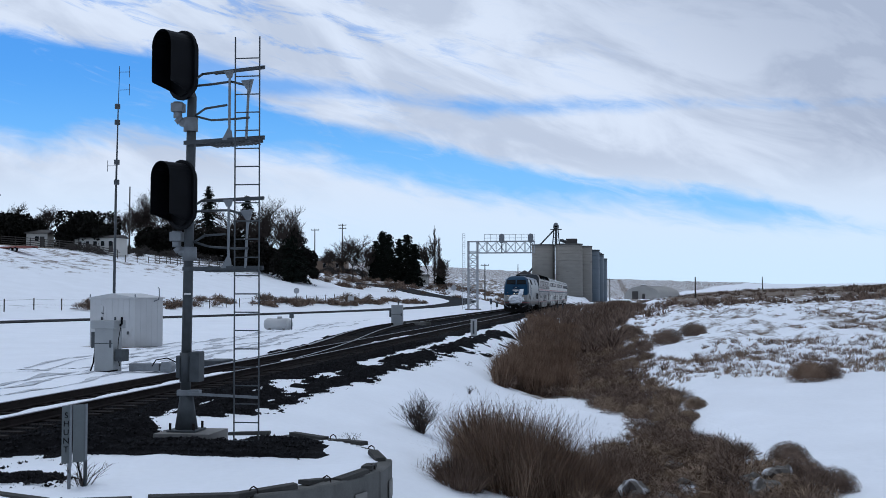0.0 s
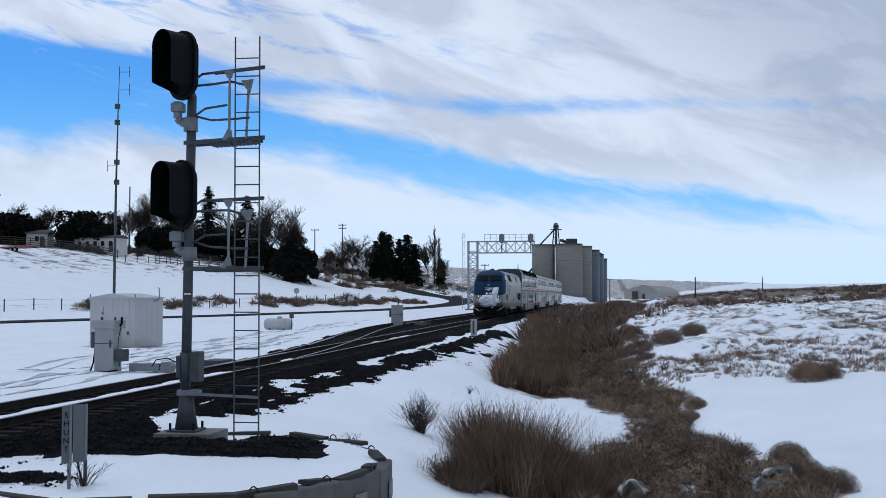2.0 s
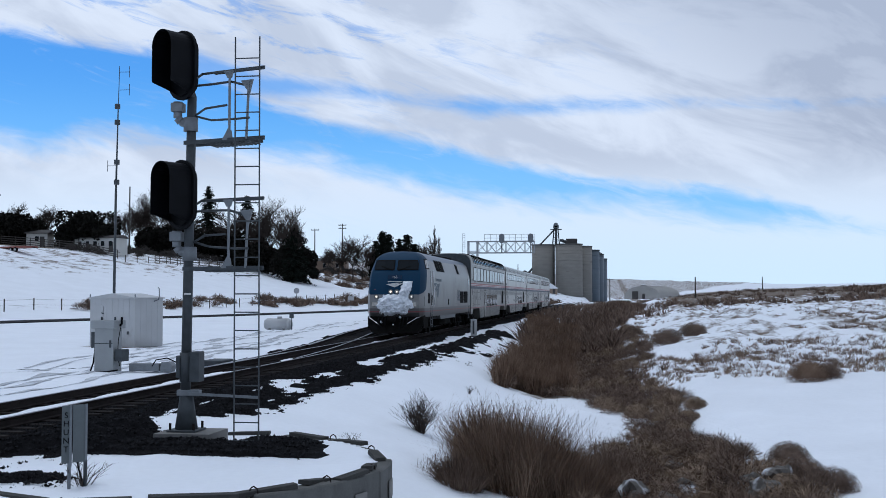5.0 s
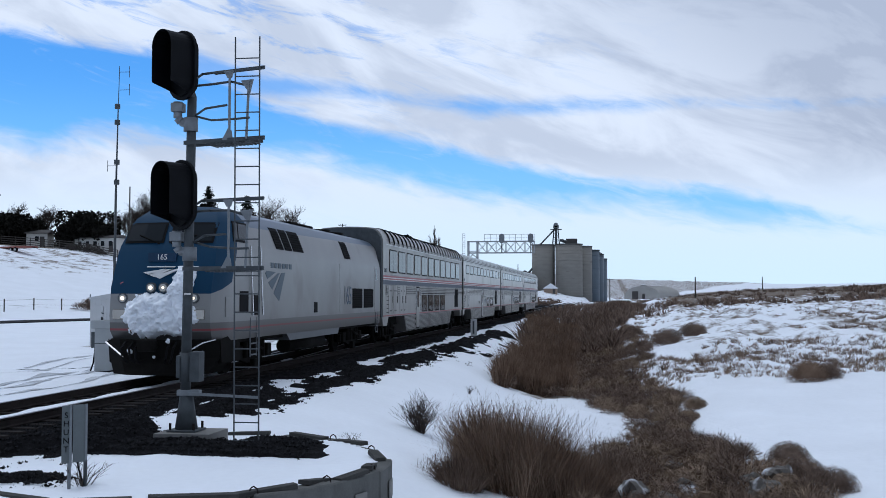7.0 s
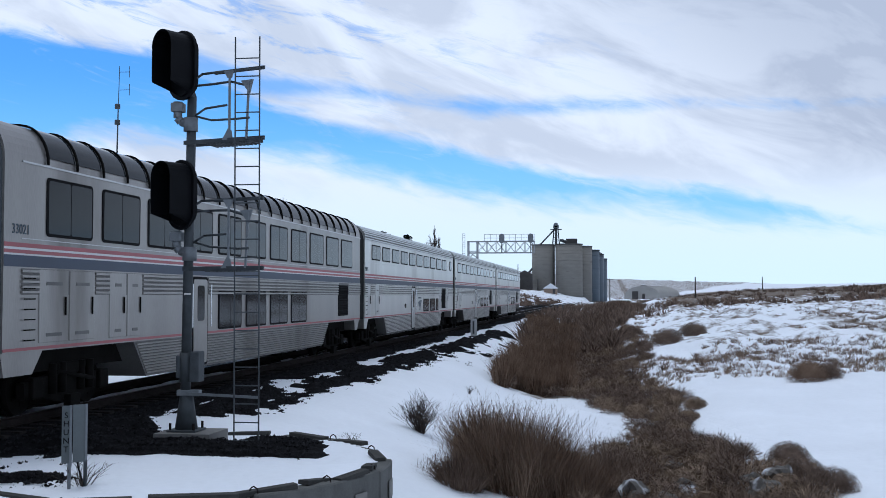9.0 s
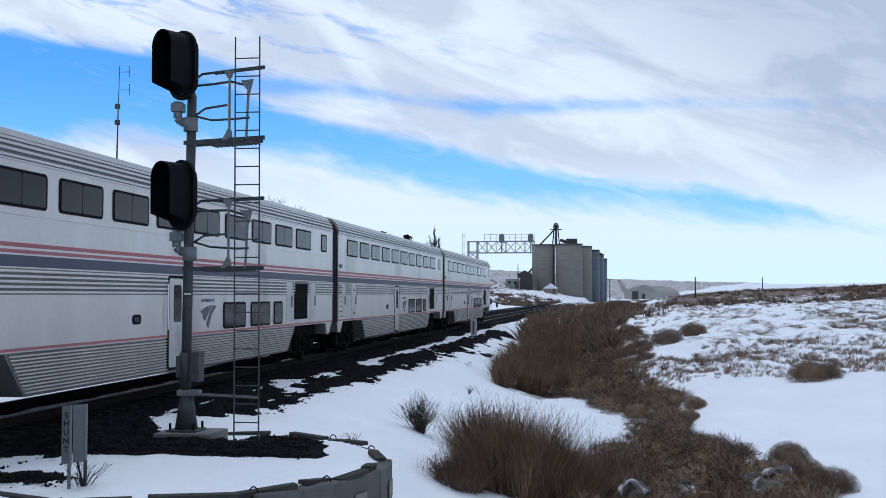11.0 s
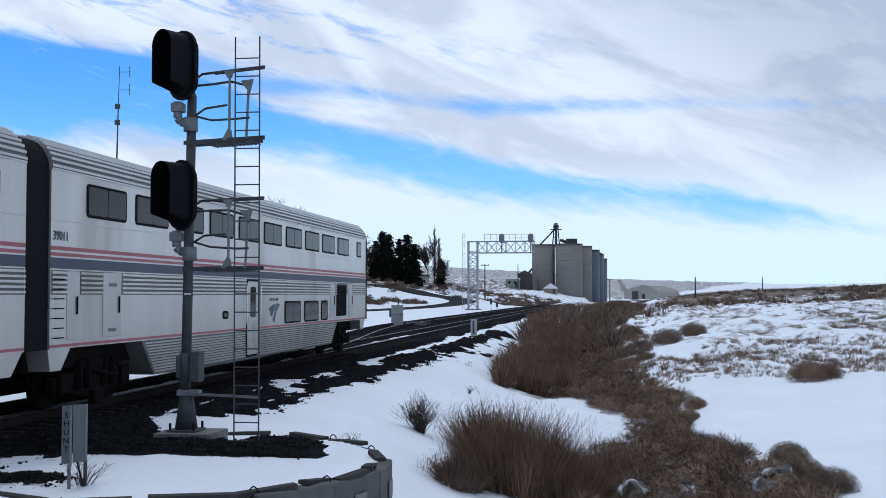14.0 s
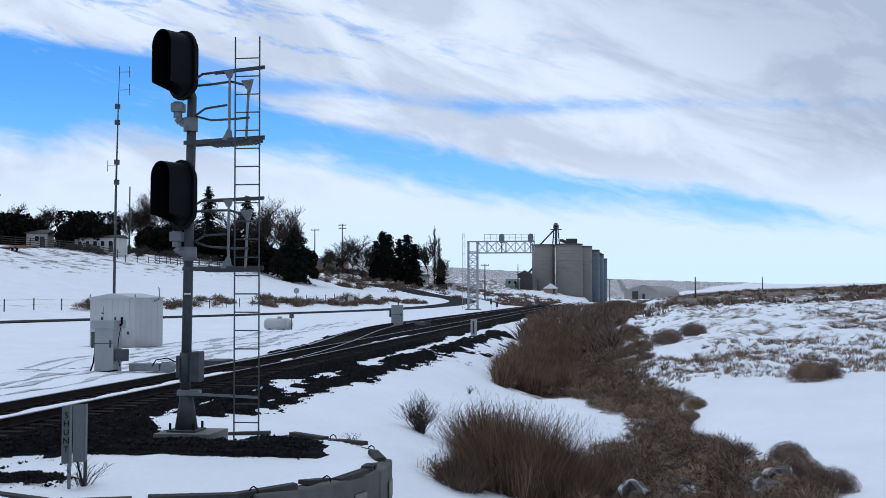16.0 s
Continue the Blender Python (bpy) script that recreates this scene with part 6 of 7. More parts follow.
house("office_shed", "small pale green elevator office with a snowy roof", -33.8, 400, 4.8, 4, 3.0, 1.3, "house_green", 0, roof_mt="snow")
house("storage_shed", "dark corrugated shed beside the silos", -30.0, 408, 5.0, 5, 5.4, 1.6, "roof_dark", 0, windows=0, door=False)
house("truck_shelter", "open gabled shelter at the foot of the silos", -20.8, 408, 4.6, 4, 1.9, 1.9, "house_tan", 0, windows=0, roof_mt="snow")


def build_barn():
    b = thing("quonset_barn", "long grey arched storage barn with dark doorways", "barn", pose(17.2, 488, gz(17.2, 480) - .1, 0, 0, -28))
    arch = [(-8.2 * math.cos(math.pi * k / 20), 5.4 * math.sin(math.pi * k / 20) ** .7) for k in range(21)]
    part("shell", prism(B(), arch, "y", -8, 12), M["barn"], b)
    part("doorway", box(B(), -4.4, -1.6, -8.1, -7.9, 0, 3.3), M["roof_dark"], b)
    part("doorway", box(B(), .3, 1.5, -8.1, -7.9, 0, 2.2), M["roof_dark"], b)
    bm = B()
    for k in range(10):
        y = -7.6 + k * 2.1
        for p, q in zip(arch, arch[1:]):
            bar(bm, (p[0] * 1.005, y, p[1] * 1.005), (q[0] * 1.005, y, q[1] * 1.005), .12, .06)
    part("roof_ribs", bm, M["barn"], b)
    part("roof_vent", box(B(), -.8, .8, -7, -5.4, 5.2, 5.8, .05), M["roof_dark"], b)


build_barn()


def utility_pole(x, y, h, arms=1, turn=0):
    p = thing("utility_pole", "dark wooden utility pole with a crossarm", "utility pole", pose(x, y, gz(x, y) - .2, 0, 0, turn), group="utility poles")
    part("pole", rod(B(), (0, 0, 0), (0, 0, h), .20, .13, n=8), M["timber"], p)
    for k in range(arms):
        part("crossarm", bar(B(), (-1.1, 0, h - .4 - k * .9), (1.1, 0, h - .4 - k * .9), .14), M["timber"], p)
        for q in (-1, -.5, .5, 1):
            part("insulator", rod(B(), (q, 0, h - .33 - k * .9), (q, 0, h - .1 - k * .9), .06, n=6), M["galv_dark"], p)


for a in ((-32.8, 300, 9.5, 1), (-79.5, 300, 14.5, 1), (-73.0, 305, 14.0, 2), (20.2, 274, 5.2, 0), (50.2, 386, 4.4, 0), (92.0, 390, 3.8, 0), (0.2, 395, 8.4, 1), (-94.8, 214, 13.5, 0), (-128.2, 222, 10.5, 1), (-31.0, 388, 9.0, 0)):
    utility_pole(*a)


def rail_fence(pts, rails, label, gap=2.4, h=1.3):
    """Posts and rails along a line of places on the ground."""
    f = thing("fence", label, "fence")
    prev = None
    for (xa, ya), (xb, yb) in zip(pts, pts[1:]):
        n = max(1, int(math.hypot(xb - xa, yb - ya) / gap))
        for k in range(n):
            x, y = xa + (xb - xa) * k / n, ya + (yb - ya) * k / n
            z = gz(x, y)
            part("post", bar(B(), (x, y, z - .3), (x, y, z + h), .10), M["timber"], f)
            if prev:
                for r in range(rails):
                    zz = h * (r + 1) / (rails + .25)
                    part("rail", bar(B(), (*prev[:2], prev[2] + zz), (x, y, z + zz), .05 if rails > 2 else .018, .14 if rails > 2 else .018), M["timber"], f)
            prev = (x, y, z)


rail_fence([(-112, 196), (-88, 200)], 4, "weathered grey corral fence of rails on the hill", 2.6, 1.7)
rail_fence([(-86, 206), (-76, 226)], 3, "weathered grey rail fence on the hill", 2.6, 1.6)
rail_fence([(-88.5, 193), (-84, 214), (-80, 240)], 2, "sagging wire fence on old posts", 3.4, 1.3)
rail_fence([(-66, 104), (-59.7, 130), (-54, 155), (-51.6, 183), (-47.7, 220)], 2, "wire fence on thin posts along the road", 4.2, 1.35)


def build_trailer():
    t = thing("flatbed_trailer", "rusty red flatbed trailer parked on the snow", "trailer", pose(-97.5, 176, gz(-97.5, 176), 0, 0, -24))
    part("deck", box(B(), -4, 3.6, -1.1, 1.1, .65, .95, .03), M["red_rust"], t)
    for x in (-.4, .8):
        w = part("wheel", rod(B(), (x, -1.2, .38), (x, -.9, .38), .38, n=16), M["rubber"], t)
        part("rim", rod(B(), (x, -1.22, .38), (x, -1.18, .38), .2, n=12), M["white_metal"], w)
    part("tongue", bar(B(), (3.5, 0, .75), (5.0, 0, .55), .12), M["rail_rust"], t)


build_trailer()


# ---- vegetation ----
def stems(rs, base, reach, height, width, droop=0.25, mid=0.5):
    """Curved tapering stalks: base (n,3), horizontal reach (n,2), height (n,). Returns vertices and faces."""
    n = len(base)
    a = rs.rand(n) * 2 * math.pi
    side = np.stack([np.cos(a), np.sin(a), np.zeros(n)], 1) * width[:, None]
    reach3 = np.concatenate([reach, np.zeros((n, 1))], 1)
    m = base + reach3 * 0.40 + np.stack([np.zeros(n), np.zeros(n), height * (mid + droop * 0.4)], 1)
    t = base + reach3 + np.stack([np.zeros(n), np.zeros(n), height], 1)
    V = np.stack([base - side, base + side, m - side * .8, m + side * .8, t], 1).reshape(-1, 3)
    k = 5 * np.arange(n)[:, None]
    F = np.concatenate([k + np.array([[0, 1, 3]]), k + np.array([[0, 3, 2]]), k + np.array([[2, 3, 4]])], 0)
    return V, F


def clumps(name, label, centres, count, radius, height, width, mt, seed, category="brush", upright=0.5, kind="stuff"):
    """Many tufts as one mesh: stalks fan out from each centre."""
    rs = np.random.RandomState(seed)
    c = np.repeat(np.asarray(centres, float), count, 0)
    n = len(c)
    sc = np.repeat(0.65 + 0.7 * rs.rand(len(centres)), count)
    rr, a = np.sqrt(rs.rand(n)), rs.rand(n) * 2 * math.pi
    out = np.stack([np.cos(a), np.sin(a)], 1) * rr[:, None]
    base = c.copy()
    base[:, :2] += out * radius * 0.45 * sc[:, None]
    base[:, 2] = ground_z(base[:, 0], base[:, 1]) - 0.03
    dome = np.sqrt(np.maximum(1 - rr ** 2 * (1 - upright), 0.05))
    h = height * sc * dome * (0.65 + 0.5 * rs.rand(n))
    reach = out * radius * sc[:, None] * (0.75 - 0.45 * upright) + (rs.rand(n, 2) - 0.5) * radius * 1.0
    V, F = stems(rs, base, reach, h, width * (0.6 + 0.8 * rs.rand(n)))
    ob = part(name, (V.tolist(), [], F.tolist()), mt)
    return tagged(ob, label, category, kind=kind)


def ditch_points(seed, n, y0, y1, u0, u1, power=1.6):
    rs = np.random.RandomState(seed)
    y = y0 + (y1 - y0) * rs.rand(n) ** power
    grow = np.interp(y, [18, 26, 31, 45, 70, 200], [1.0, 0.75, 0.55, 0.95, 0.95, 2.4])
    x = ditch_x(y) + (u0 + (u1 - u0) * rs.rand(n)) * grow
    # the drift and the snowy bank stay bare
    clear = (x > np.interp(y, [24, 27, 29, 33.5, 37.5, 41.5, 45, 48], [-9, -0.5, 0.0, 0.85, 0.5, -0.4, -1.4, -9])) | (y > 43.5 + (x + 5) * 1.7)
    clear &= x < np.interp(y, [20, 23, 25.3, 27.8, 30, 32.5, 34.7, 36.6, 40, 44.5, 52.5, 70], [3.6, 3.6, 3.5, 2.8, 2.4, 2.3, 2.9, 3.0, 2.2, 1.7, 1.4, 6.0])
    return np.stack([x, y, np.zeros(n)], 1)[clear]


def tangles(name, label, centres, count, radius, width, mt, seed, category="weeds", kind="stuff"):
    """Low rounded heaps of tangled stalks, one mesh for all."""
    rs = np.random.RandomState(seed)
    c = np.repeat(np.asarray(centres, float), count, 0)
    n = len(c)
    sc = np.repeat(0.6 + 0.8 * rs.rand(len(centres)), count) * radius
    c[:, 2] = ground_z(c[:, 0], c[:, 1]) + sc * .12
    d = rs.normal(size=(n, 3))
    d /= np.linalg.norm(d, axis=1)[:, None]
    d[:, 2] = np.abs(d[:, 2]) * .8
    w = rs.normal(size=(n, 3))
    w /= np.linalg.norm(w, axis=1)[:, None]
    s = np.cross(w, d)
    s = s / np.maximum(np.linalg.norm(s, axis=1), .05)[:, None] * width
    k = sc[:, None]
    ring = (rs.rand(n, 1) < .7)
    q = .72 + .34 * rs.rand(n, 1)
    p0 = np.where(ring, c + (d * q - w * .38) * k, c + d * k * .25)
    p1 = np.where(ring, c + d * (q + .08) * k, c + d * k * .75 + w * k * .15)
    p2 = np.where(ring, c + (d * (q - .05) + w * .45) * k, c + d * k * (.9 + .25 * rs.rand(n, 1)) + w * k * .4)
    for p in (p0, p1, p2):
        p[:, 2] = np.maximum(p[:, 2], c[:, 2] - sc * .1)
    V = np.stack([p0 - s, p0 + s, p1 - s, p1 + s, p2], 1).reshape(-1, 3)
    q = 5 * np.arange(n)[:, None]
    F = np.concatenate([q + np.array([[0, 1, 3]]), q + np.array([[0, 3, 2]]), q + np.array([[2, 3, 4]])], 0)
    return tagged(part(name, (V.tolist(), [], F.tolist()), mt), label, category, kind=kind)


clumps("dry_reeds", "tall dry brown grass along the ditch", ditch_points(1, 380, 44, 110, -3.3, -0.2), 170, .62, .95, .010, M["straw"], 21, "grass", .75)
clumps("dry_reeds", "tall dry brown grass along the ditch", ditch_points(2, 420, 70, 330, -3.6, 2.6, 1.1), 60, 1.2, 1.0, .035, M["brush"], 22, "grass", .6)
tangles("ditch_brush", "matted dark dead weeds in the ditch bottom", ditch_points(3, 620, 19.5, 95, -1.9, 4.0), 210, .40, .0065, M["brush"], 23)
tangles("ditch_brush", "matted tan dead weeds in the ditch bottom", ditch_points(4, 260, 19.5, 95, -1.7, 4.0), 240, .38, .0065, M["tumble"], 24)
tangles("reed_foot", "matted dead weeds under the tall grass", ditch_points(5, 200, 42, 110, -3.6, .2), 120, .55, .010, M["brush"], 25)


def grass_clump(name, label, x, y, r, h, n, mt, seed, width=.007, upright=.85, cat="bush"):
    rs = np.random.RandomState(seed)
    rr, a = np.sqrt(rs.rand(n)), rs.rand(n) * 2 * math.pi
    out = np.stack([np.cos(a), np.sin(a)], 1) * rr[:, None]
    base = np.zeros((n, 3))
    base[:, :2] = out * r * .8
    base[:, 2] = ground_z(x + base[:, 0], y + base[:, 1]) - gz(x, y) - .03
    hh = h * (1 - .55 * rr ** 2 * (1 - upright) - .25 * rr) * (.55 + .55 * rs.rand(n))
    reach = out * r * (.55 - .3 * upright) + rs.normal(size=(n, 2)) * h * .17
    V, F = stems(rs, base, reach, hh, width * (.5 + .9 * rs.rand(n)), .2)
    t = thing(name, label, cat, pose(x, y, gz(x, y)))
    part("stalk_tuft", (V.tolist(), [], F.tolist()), mt, t)
    m = n // 3
    stray = reach[:m] * 1.2 + (rs.rand(m, 2) - .5) * h * .85
    V, F = stems(rs, base[:m], stray, hh[:m] * (.7 + .45 * rs.rand(m)), width * .8 * (.4 + .6 * rs.rand(m)), .5)
    part("pale_tuft", (V.tolist(), [], F.tolist()), M["tumble"], t, "paler bent stalks")
    m = n * 2
    i = rs.randint(0, n, m)
    f = .45 + .55 * rs.rand(m)
    b2 = base[i] + np.concatenate([reach[i] * (f ** 1.4)[:, None], (hh[i] * f)[:, None]], 1)
    V, F = stems(rs, b2, (rs.rand(m, 2) - .5) * .22, .05 + .12 * rs.rand(m), np.full(m, width * .5), .3)
    part("seed_head_tuft", (V.tolist(), [], F.tolist()), M["brush"], t)
    return t


def woody_bush(name, label, x, y, r, h, n, seed, mt="twigs"):
    """Stiff stems that fork twice, with seed heads at the tips."""
    rs = np.random.RandomState(seed)
    base = np.zeros((n, 3))
    base[:, :2] = (rs.rand(n, 2) - .5) * r * .35
    base[:, 2] = -.04
    a = rs.rand(n) * 2 * math.pi
    q = np.sqrt(rs.rand(n))
    reach = np.stack([np.cos(a), np.sin(a)], 1) * (q * r)[:, None]
    hh = h * (1 - .45 * q ** 2) * (.7 + .3 * rs.rand(n))
    V, F = stems(rs, base, reach, hh, np.full(n, .007), .1)
    t = thing(name, label, "bush", pose(x, y, gz(x, y)))
    part("stem_tuft", (V.tolist(), [], F.tolist()), M[mt], t)
    m = n * 5
    i = np.repeat(np.arange(n), 5)
    f = .35 + .6 * rs.rand(m)
    b2 = base[i] + np.concatenate([reach[i] * (f ** 1.4)[:, None], (hh[i] * f)[:, None]], 1)
    V, F = stems(rs, b2, (rs.rand(m, 2) - .5) * r * .55 + reach[i] * .18, (hh[i] * (.10 + .22 * rs.rand(m))), np.full(m, .005), .1)
    part("twig_tuft", (V.tolist(), [], F.tolist()), M[mt], t)
    return t


grass_clump("dry_grass_clump", "large clump of tall dry brown stalks in the ditch", -1.75, 22.6, 1.25, 1.9, 3000, M["straw"], 31)
grass_clump("dry_grass_clump", "tall dry brown stalks with pale tips", -2.55, 23.4, .75, 1.7, 1500, M["straw"], 32)
grass_clump("dry_grass_clump", "leaning dry brown stalks beside a larger clump", -.85, 22.3, .9, 1.25, 1500, M["straw"], 33)
grass_clump("dry_grass_clump", "low matted brown stalks at the ditch edge", -2.85, 21.6, .55, .8, 1000, M["brush"], 34, upright=.3)
grass_clump("dry_grass_clump", "dark dry stalks in the ditch", .0, 24.6, 1.0, .75, 1900, M["brush"], 35)
woody_bush("sagebrush", "bare grey-brown bush standing in the snow", -4.45, 26.5, .62, .98, 170, 41)
woody_bush("sagebrush", "sparse dead weed in the snow", -7.0, 14.4, .45, .42, 26, 42)
woody_bush("sagebrush", "sparse dead weed in the snow", -5.2, 22.6, .25, .28, 14, 43)
woody_bush("sagebrush", "sparse dead weed in the snow", -4.7, 38, .4, .35, 16, 44)


def tumbleweed(x, y, r, seed, mt="tumble", n=620, label="round tangled tan tumbleweed"):
    rs = np.random.RandomState(seed)
    V, F = [], []
    n = int(n * 2.2)
    for k in range(n):
        d = Vector(rs.normal(size=3)).normalized()
        d.z = abs(d.z) * .90 - .12
        w = d.cross(Vector(rs.normal(size=3))).normalized()
        s = w.cross(d).normalized() * .0050
        q = .45 + .58 * rs.rand() ** .6
        p = [(d * q - w * .26) * r, d * r * (q + .05), (d * (q - .03) + w * .28) * r]
        if k % 9 == 0:
            p = [d * r * .3, d * r * .8 + w * r * .1, d * r * (.98 + .12 * rs.rand()) + w * r * .2]
        i = len(V)
        V += [tuple(p[0] - s), tuple(p[0] + s), tuple(p[1] - s), tuple(p[1] + s), tuple(p[2])]
        F += [(i, i + 1, i + 3), (i, i + 3, i + 2), (i + 2, i + 3, i + 4)]
    t = thing("tumbleweed", label, "tumbleweed", pose(x, y, gz(x, y) + r * .14, 0, 0, seed * 40), group="tumbleweeds caught in the ditch")
    part("stem_ball", (V, [], F), M[mt], t)


rs0 = random.Random(8)
for x, y, r in ((3.75, 25.0, .50), (3.75, 22.9, .45), (3.3, 22.2, .42), (2.6, 35.6, .40), (2.3, 34.0, .36), (3.95, 21.3, .5), (1.9, 31.0, .38), (2.2, 28.4, .42), (1.3, 27.0, .36), (1.4, 30.2, .4), (1.7, 24.9, .40), (.6, 26.0, .36), (2.6, 25.6, .36), (1.2, 22.4, .36), (2.7, 22.0, .34), (1.5, 33.0, .44), (1.7, 35.5, .42), (.9, 38.6, .45), (.5, 41.5, .45)):
    tumbleweed(x, y, r, rs0.randint(1, 999), rs0.choice(["tumble", "brush", "brush"]), 520)
tumbleweed(6.75, 40.6, .72, 77, "straw", 800, "dense tan tumbleweed on the snowy bank")
tumbleweed(7.55, 41.2, .55, 78, "brush", 500, "dark tangled bush on the snowy bank")
tumbleweed(3.2, 64.5, 1.0, 79, "brush", 900, "large dark round bush on the bank")
tumbleweed(4.9, 68.5, .9, 80, "brush", 800, "dark round bush on the bank")

M["rock_snow"] = surface("snow_dusted_rock", (0.10, 0.09, 0.08), 0.9, 0, 0.3, 3, 30, 0.4, dirt=(0.80, 0.83, 0.88), dirt_at=0.49)
for k, (x, y, r) in enumerate(((1.53, 23.5, .22), (2.82, 23.2, .24), (3.25, 22.6, .28), (2.83, 21.9, .28), (1.4, 26.4, .18), (.45, 22.3, .28), (1.05, 21.7, .22))):
    bm = B()
    bmesh.ops.create_icosphere(bm, subdivisions=3, radius=r)
    for v in bm.verts:
        v.co *= 1 + .55 * noise.noise(v.co * 4 + Vector((k, 0, 0))) + .25 * noise.noise(v.co * 11)
        v.co.x *= 1.3
        v.co.z *= .95
    ob = part("rock", bm, M["rock_snow"])
    ob.matrix_basis = pose(x, y, gz(x, y) + r * .80, 0, 0, k * 50)
    tagged(ob, "low brown rock dusted with snow", "rock", "rocks in the ditch")


def bank_points(seed, n, y0, y1, a0, a1, cut):
    rs = np.random.RandomState(seed)
    y = y0 * (y1 / y0) ** rs.rand(n)
    a = a0 + (a1 - a0) * rs.rand(n)
    keep = fbm2(a * y * .12 + 4, y * .08) > cut
    return np.stack([a * y, y, np.zeros(n)], 1)[keep]


clumps("bank_weeds", "dead grass and sage tufts poking through the snow", bank_points(51, 4600, 42, 170, .022, .26, .50), 14, .20, .21, .007, M["tumble"], 52, "weeds", .5)
clumps("bank_weeds", "dark sage tufts poking through the snow", bank_points(53, 2200, 44, 260, .02, .26, .51), 26, .36, .26, .010, M["brush"], 54, "weeds", .3)
clumps("far_scrub", "dark scrub on the far bank", bank_points(55, 900, 130, 420, .0, .26, .52), 22, 1.3, .8, .07, M["brush"], 56, "scrub", .4)


def strip_points(seed, n, s0, s1, y0, y1, cut):
    rs = np.random.RandomState(seed)
    y = y0 + (y1 - y0) * rs.rand(n)
    s = s0 + (s1 - s0) * rs.rand(n)
    x = -54 + (y - 95) * .21 - s
    keep = fbm2(x * .15 + 9, y * .11) > cut
    return np.stack([x, y, np.zeros(n)], 1)[keep]


tangles("roadside_scrub", "low brown scrub along the fence", strip_points(61, 300, 11, 17, 95, 230, .54), 90, .85, .03, M["brush"], 62, "scrub")
tangles("roadside_scrub", "low dark scrub along the fence", strip_points(63, 240, 12, 22, 150, 250, .50), 80, .85, .035, M["brush"], 64, "scrub")
tangles("hill_scrub", "dark brush along the hilltop", strip_points(65, 420, 62, 92, 196, 330, .46), 90, 1.25, .05, M["bark"], 66, "scrub")
tangles("hill_scrub", "dark brush on the knoll", strip_points(67, 420, 26, 66, 245, 340, .50), 60, 1.0, .05, M["brush"], 68, "scrub")
clumps("elevator_scrub", "dark weeds on the bank before the silos", np.stack([-34 + 20 * np.random.RandomState(7).rand(160), 240 + 120 * np.random.RandomState(9).rand(160), np.zeros(160)], 1), 40, 1.4, .8, .07, M["brush"], 70, "weeds", .3)


def branch_mesh(segs):
    """Tapered three-sided limbs from (a, b, r0, r1)."""
    V, F = [], []
    for a, b, r0, r1 in segs:
        d = (b - a).normalized()
        u = d.orthogonal().normalized()
        w = d.cross(u)
        i = len(V)
        for p, r in ((a, r0), (b, r1)):
            for k in range(3):
                an = k * 2.0944
                V.append(tuple(p + (u * math.cos(an) + w * math.sin(an)) * r))
        F += [(i + k, i + (k + 1) % 3, i + 3 + (k + 1) % 3, i + 3 + k) for k in range(3)]
    return V, [], F


def bare_tree(seed, h, spread, limbs=4, upright=.5, label="leafless tree with many fine grey-brown twigs"):
    rs = random.Random(seed)
    big, fine = [], []

    def grow(p, d, ln, r, lvl):
        n = 3
        for k in range(n):
            q = p + d * ln / n
            (big if lvl < 2 else fine).append((p, q, r * (1 - .25 * k), r * (1 - .25 * (k + 1))))
            p = q
            d = (d + Vector((rs.uniform(-1, 1), rs.uniform(-1, 1), rs.uniform(-.3, .8))) * .16).normalized()
            if lvl < 4:
                for _ in range(limbs if lvl == 0 and k else (3 if lvl < 2 else 2)):
                    if lvl == 0 and k == 0:
                        continue
                    v = Vector((rs.uniform(-1, 1), rs.uniform(-1, 1), rs.uniform(-.2, .7))) * 1.35
                    grow(p, (d * (.45 + upright * .6) + v * spread).normalized(), ln * rs.uniform(.48, .68), max(r * .5, .028), lvl + 1)
    grow(Vector((0, 0, -.3)), Vector((0, 0, 1)), h * .52, h * .022, 0)
    t = thing("bare_tree", label, "tree")
    part("trunk", branch_mesh(big), M["bark"], t)
    part("crown", branch_mesh(fine), M["twigs"], t)
    return t


def poplar(seed, h, w, label="slender leafless poplar on the knoll"):
    """A straight stem with short steep twigs all the way up."""
    rs = random.Random(seed)
    fine = []
    for k in range(150):
        t = .10 + .88 * k / 150
        a = rs.uniform(0, 6.28)
        ln = h * .16 * (1 - .6 * t) * rs.uniform(.6, 1.2)
        out = w / 2 * math.sin(math.pi * min(1, .25 + .75 * t)) ** .6 * rs.uniform(.4, 1)
        p = Vector((0, 0, t * h * .92))
        q = p + Vector((math.cos(a) * out, math.sin(a) * out, ln))
        fine.append((p, q, .05, .02))
        for _ in range(3):
            u = rs.uniform(.3, .9)
            m = p + (q - p) * u
            fine.append((m, m + Vector((rs.uniform(-.3, .3), rs.uniform(-.3, .3), ln * .5)), .025, .01))
    t = thing("poplar", label, "tree")
    part("trunk", branch_mesh([(Vector((0, 0, -.3)), Vector((.1, 0, h * .5)), .22, .13), (Vector((.1, 0, h * .5)), Vector((0, 0, h)), .13, .02)]), M["bark"], t)
    part("crown", branch_mesh(fine), M["twigs"], t)
    return t


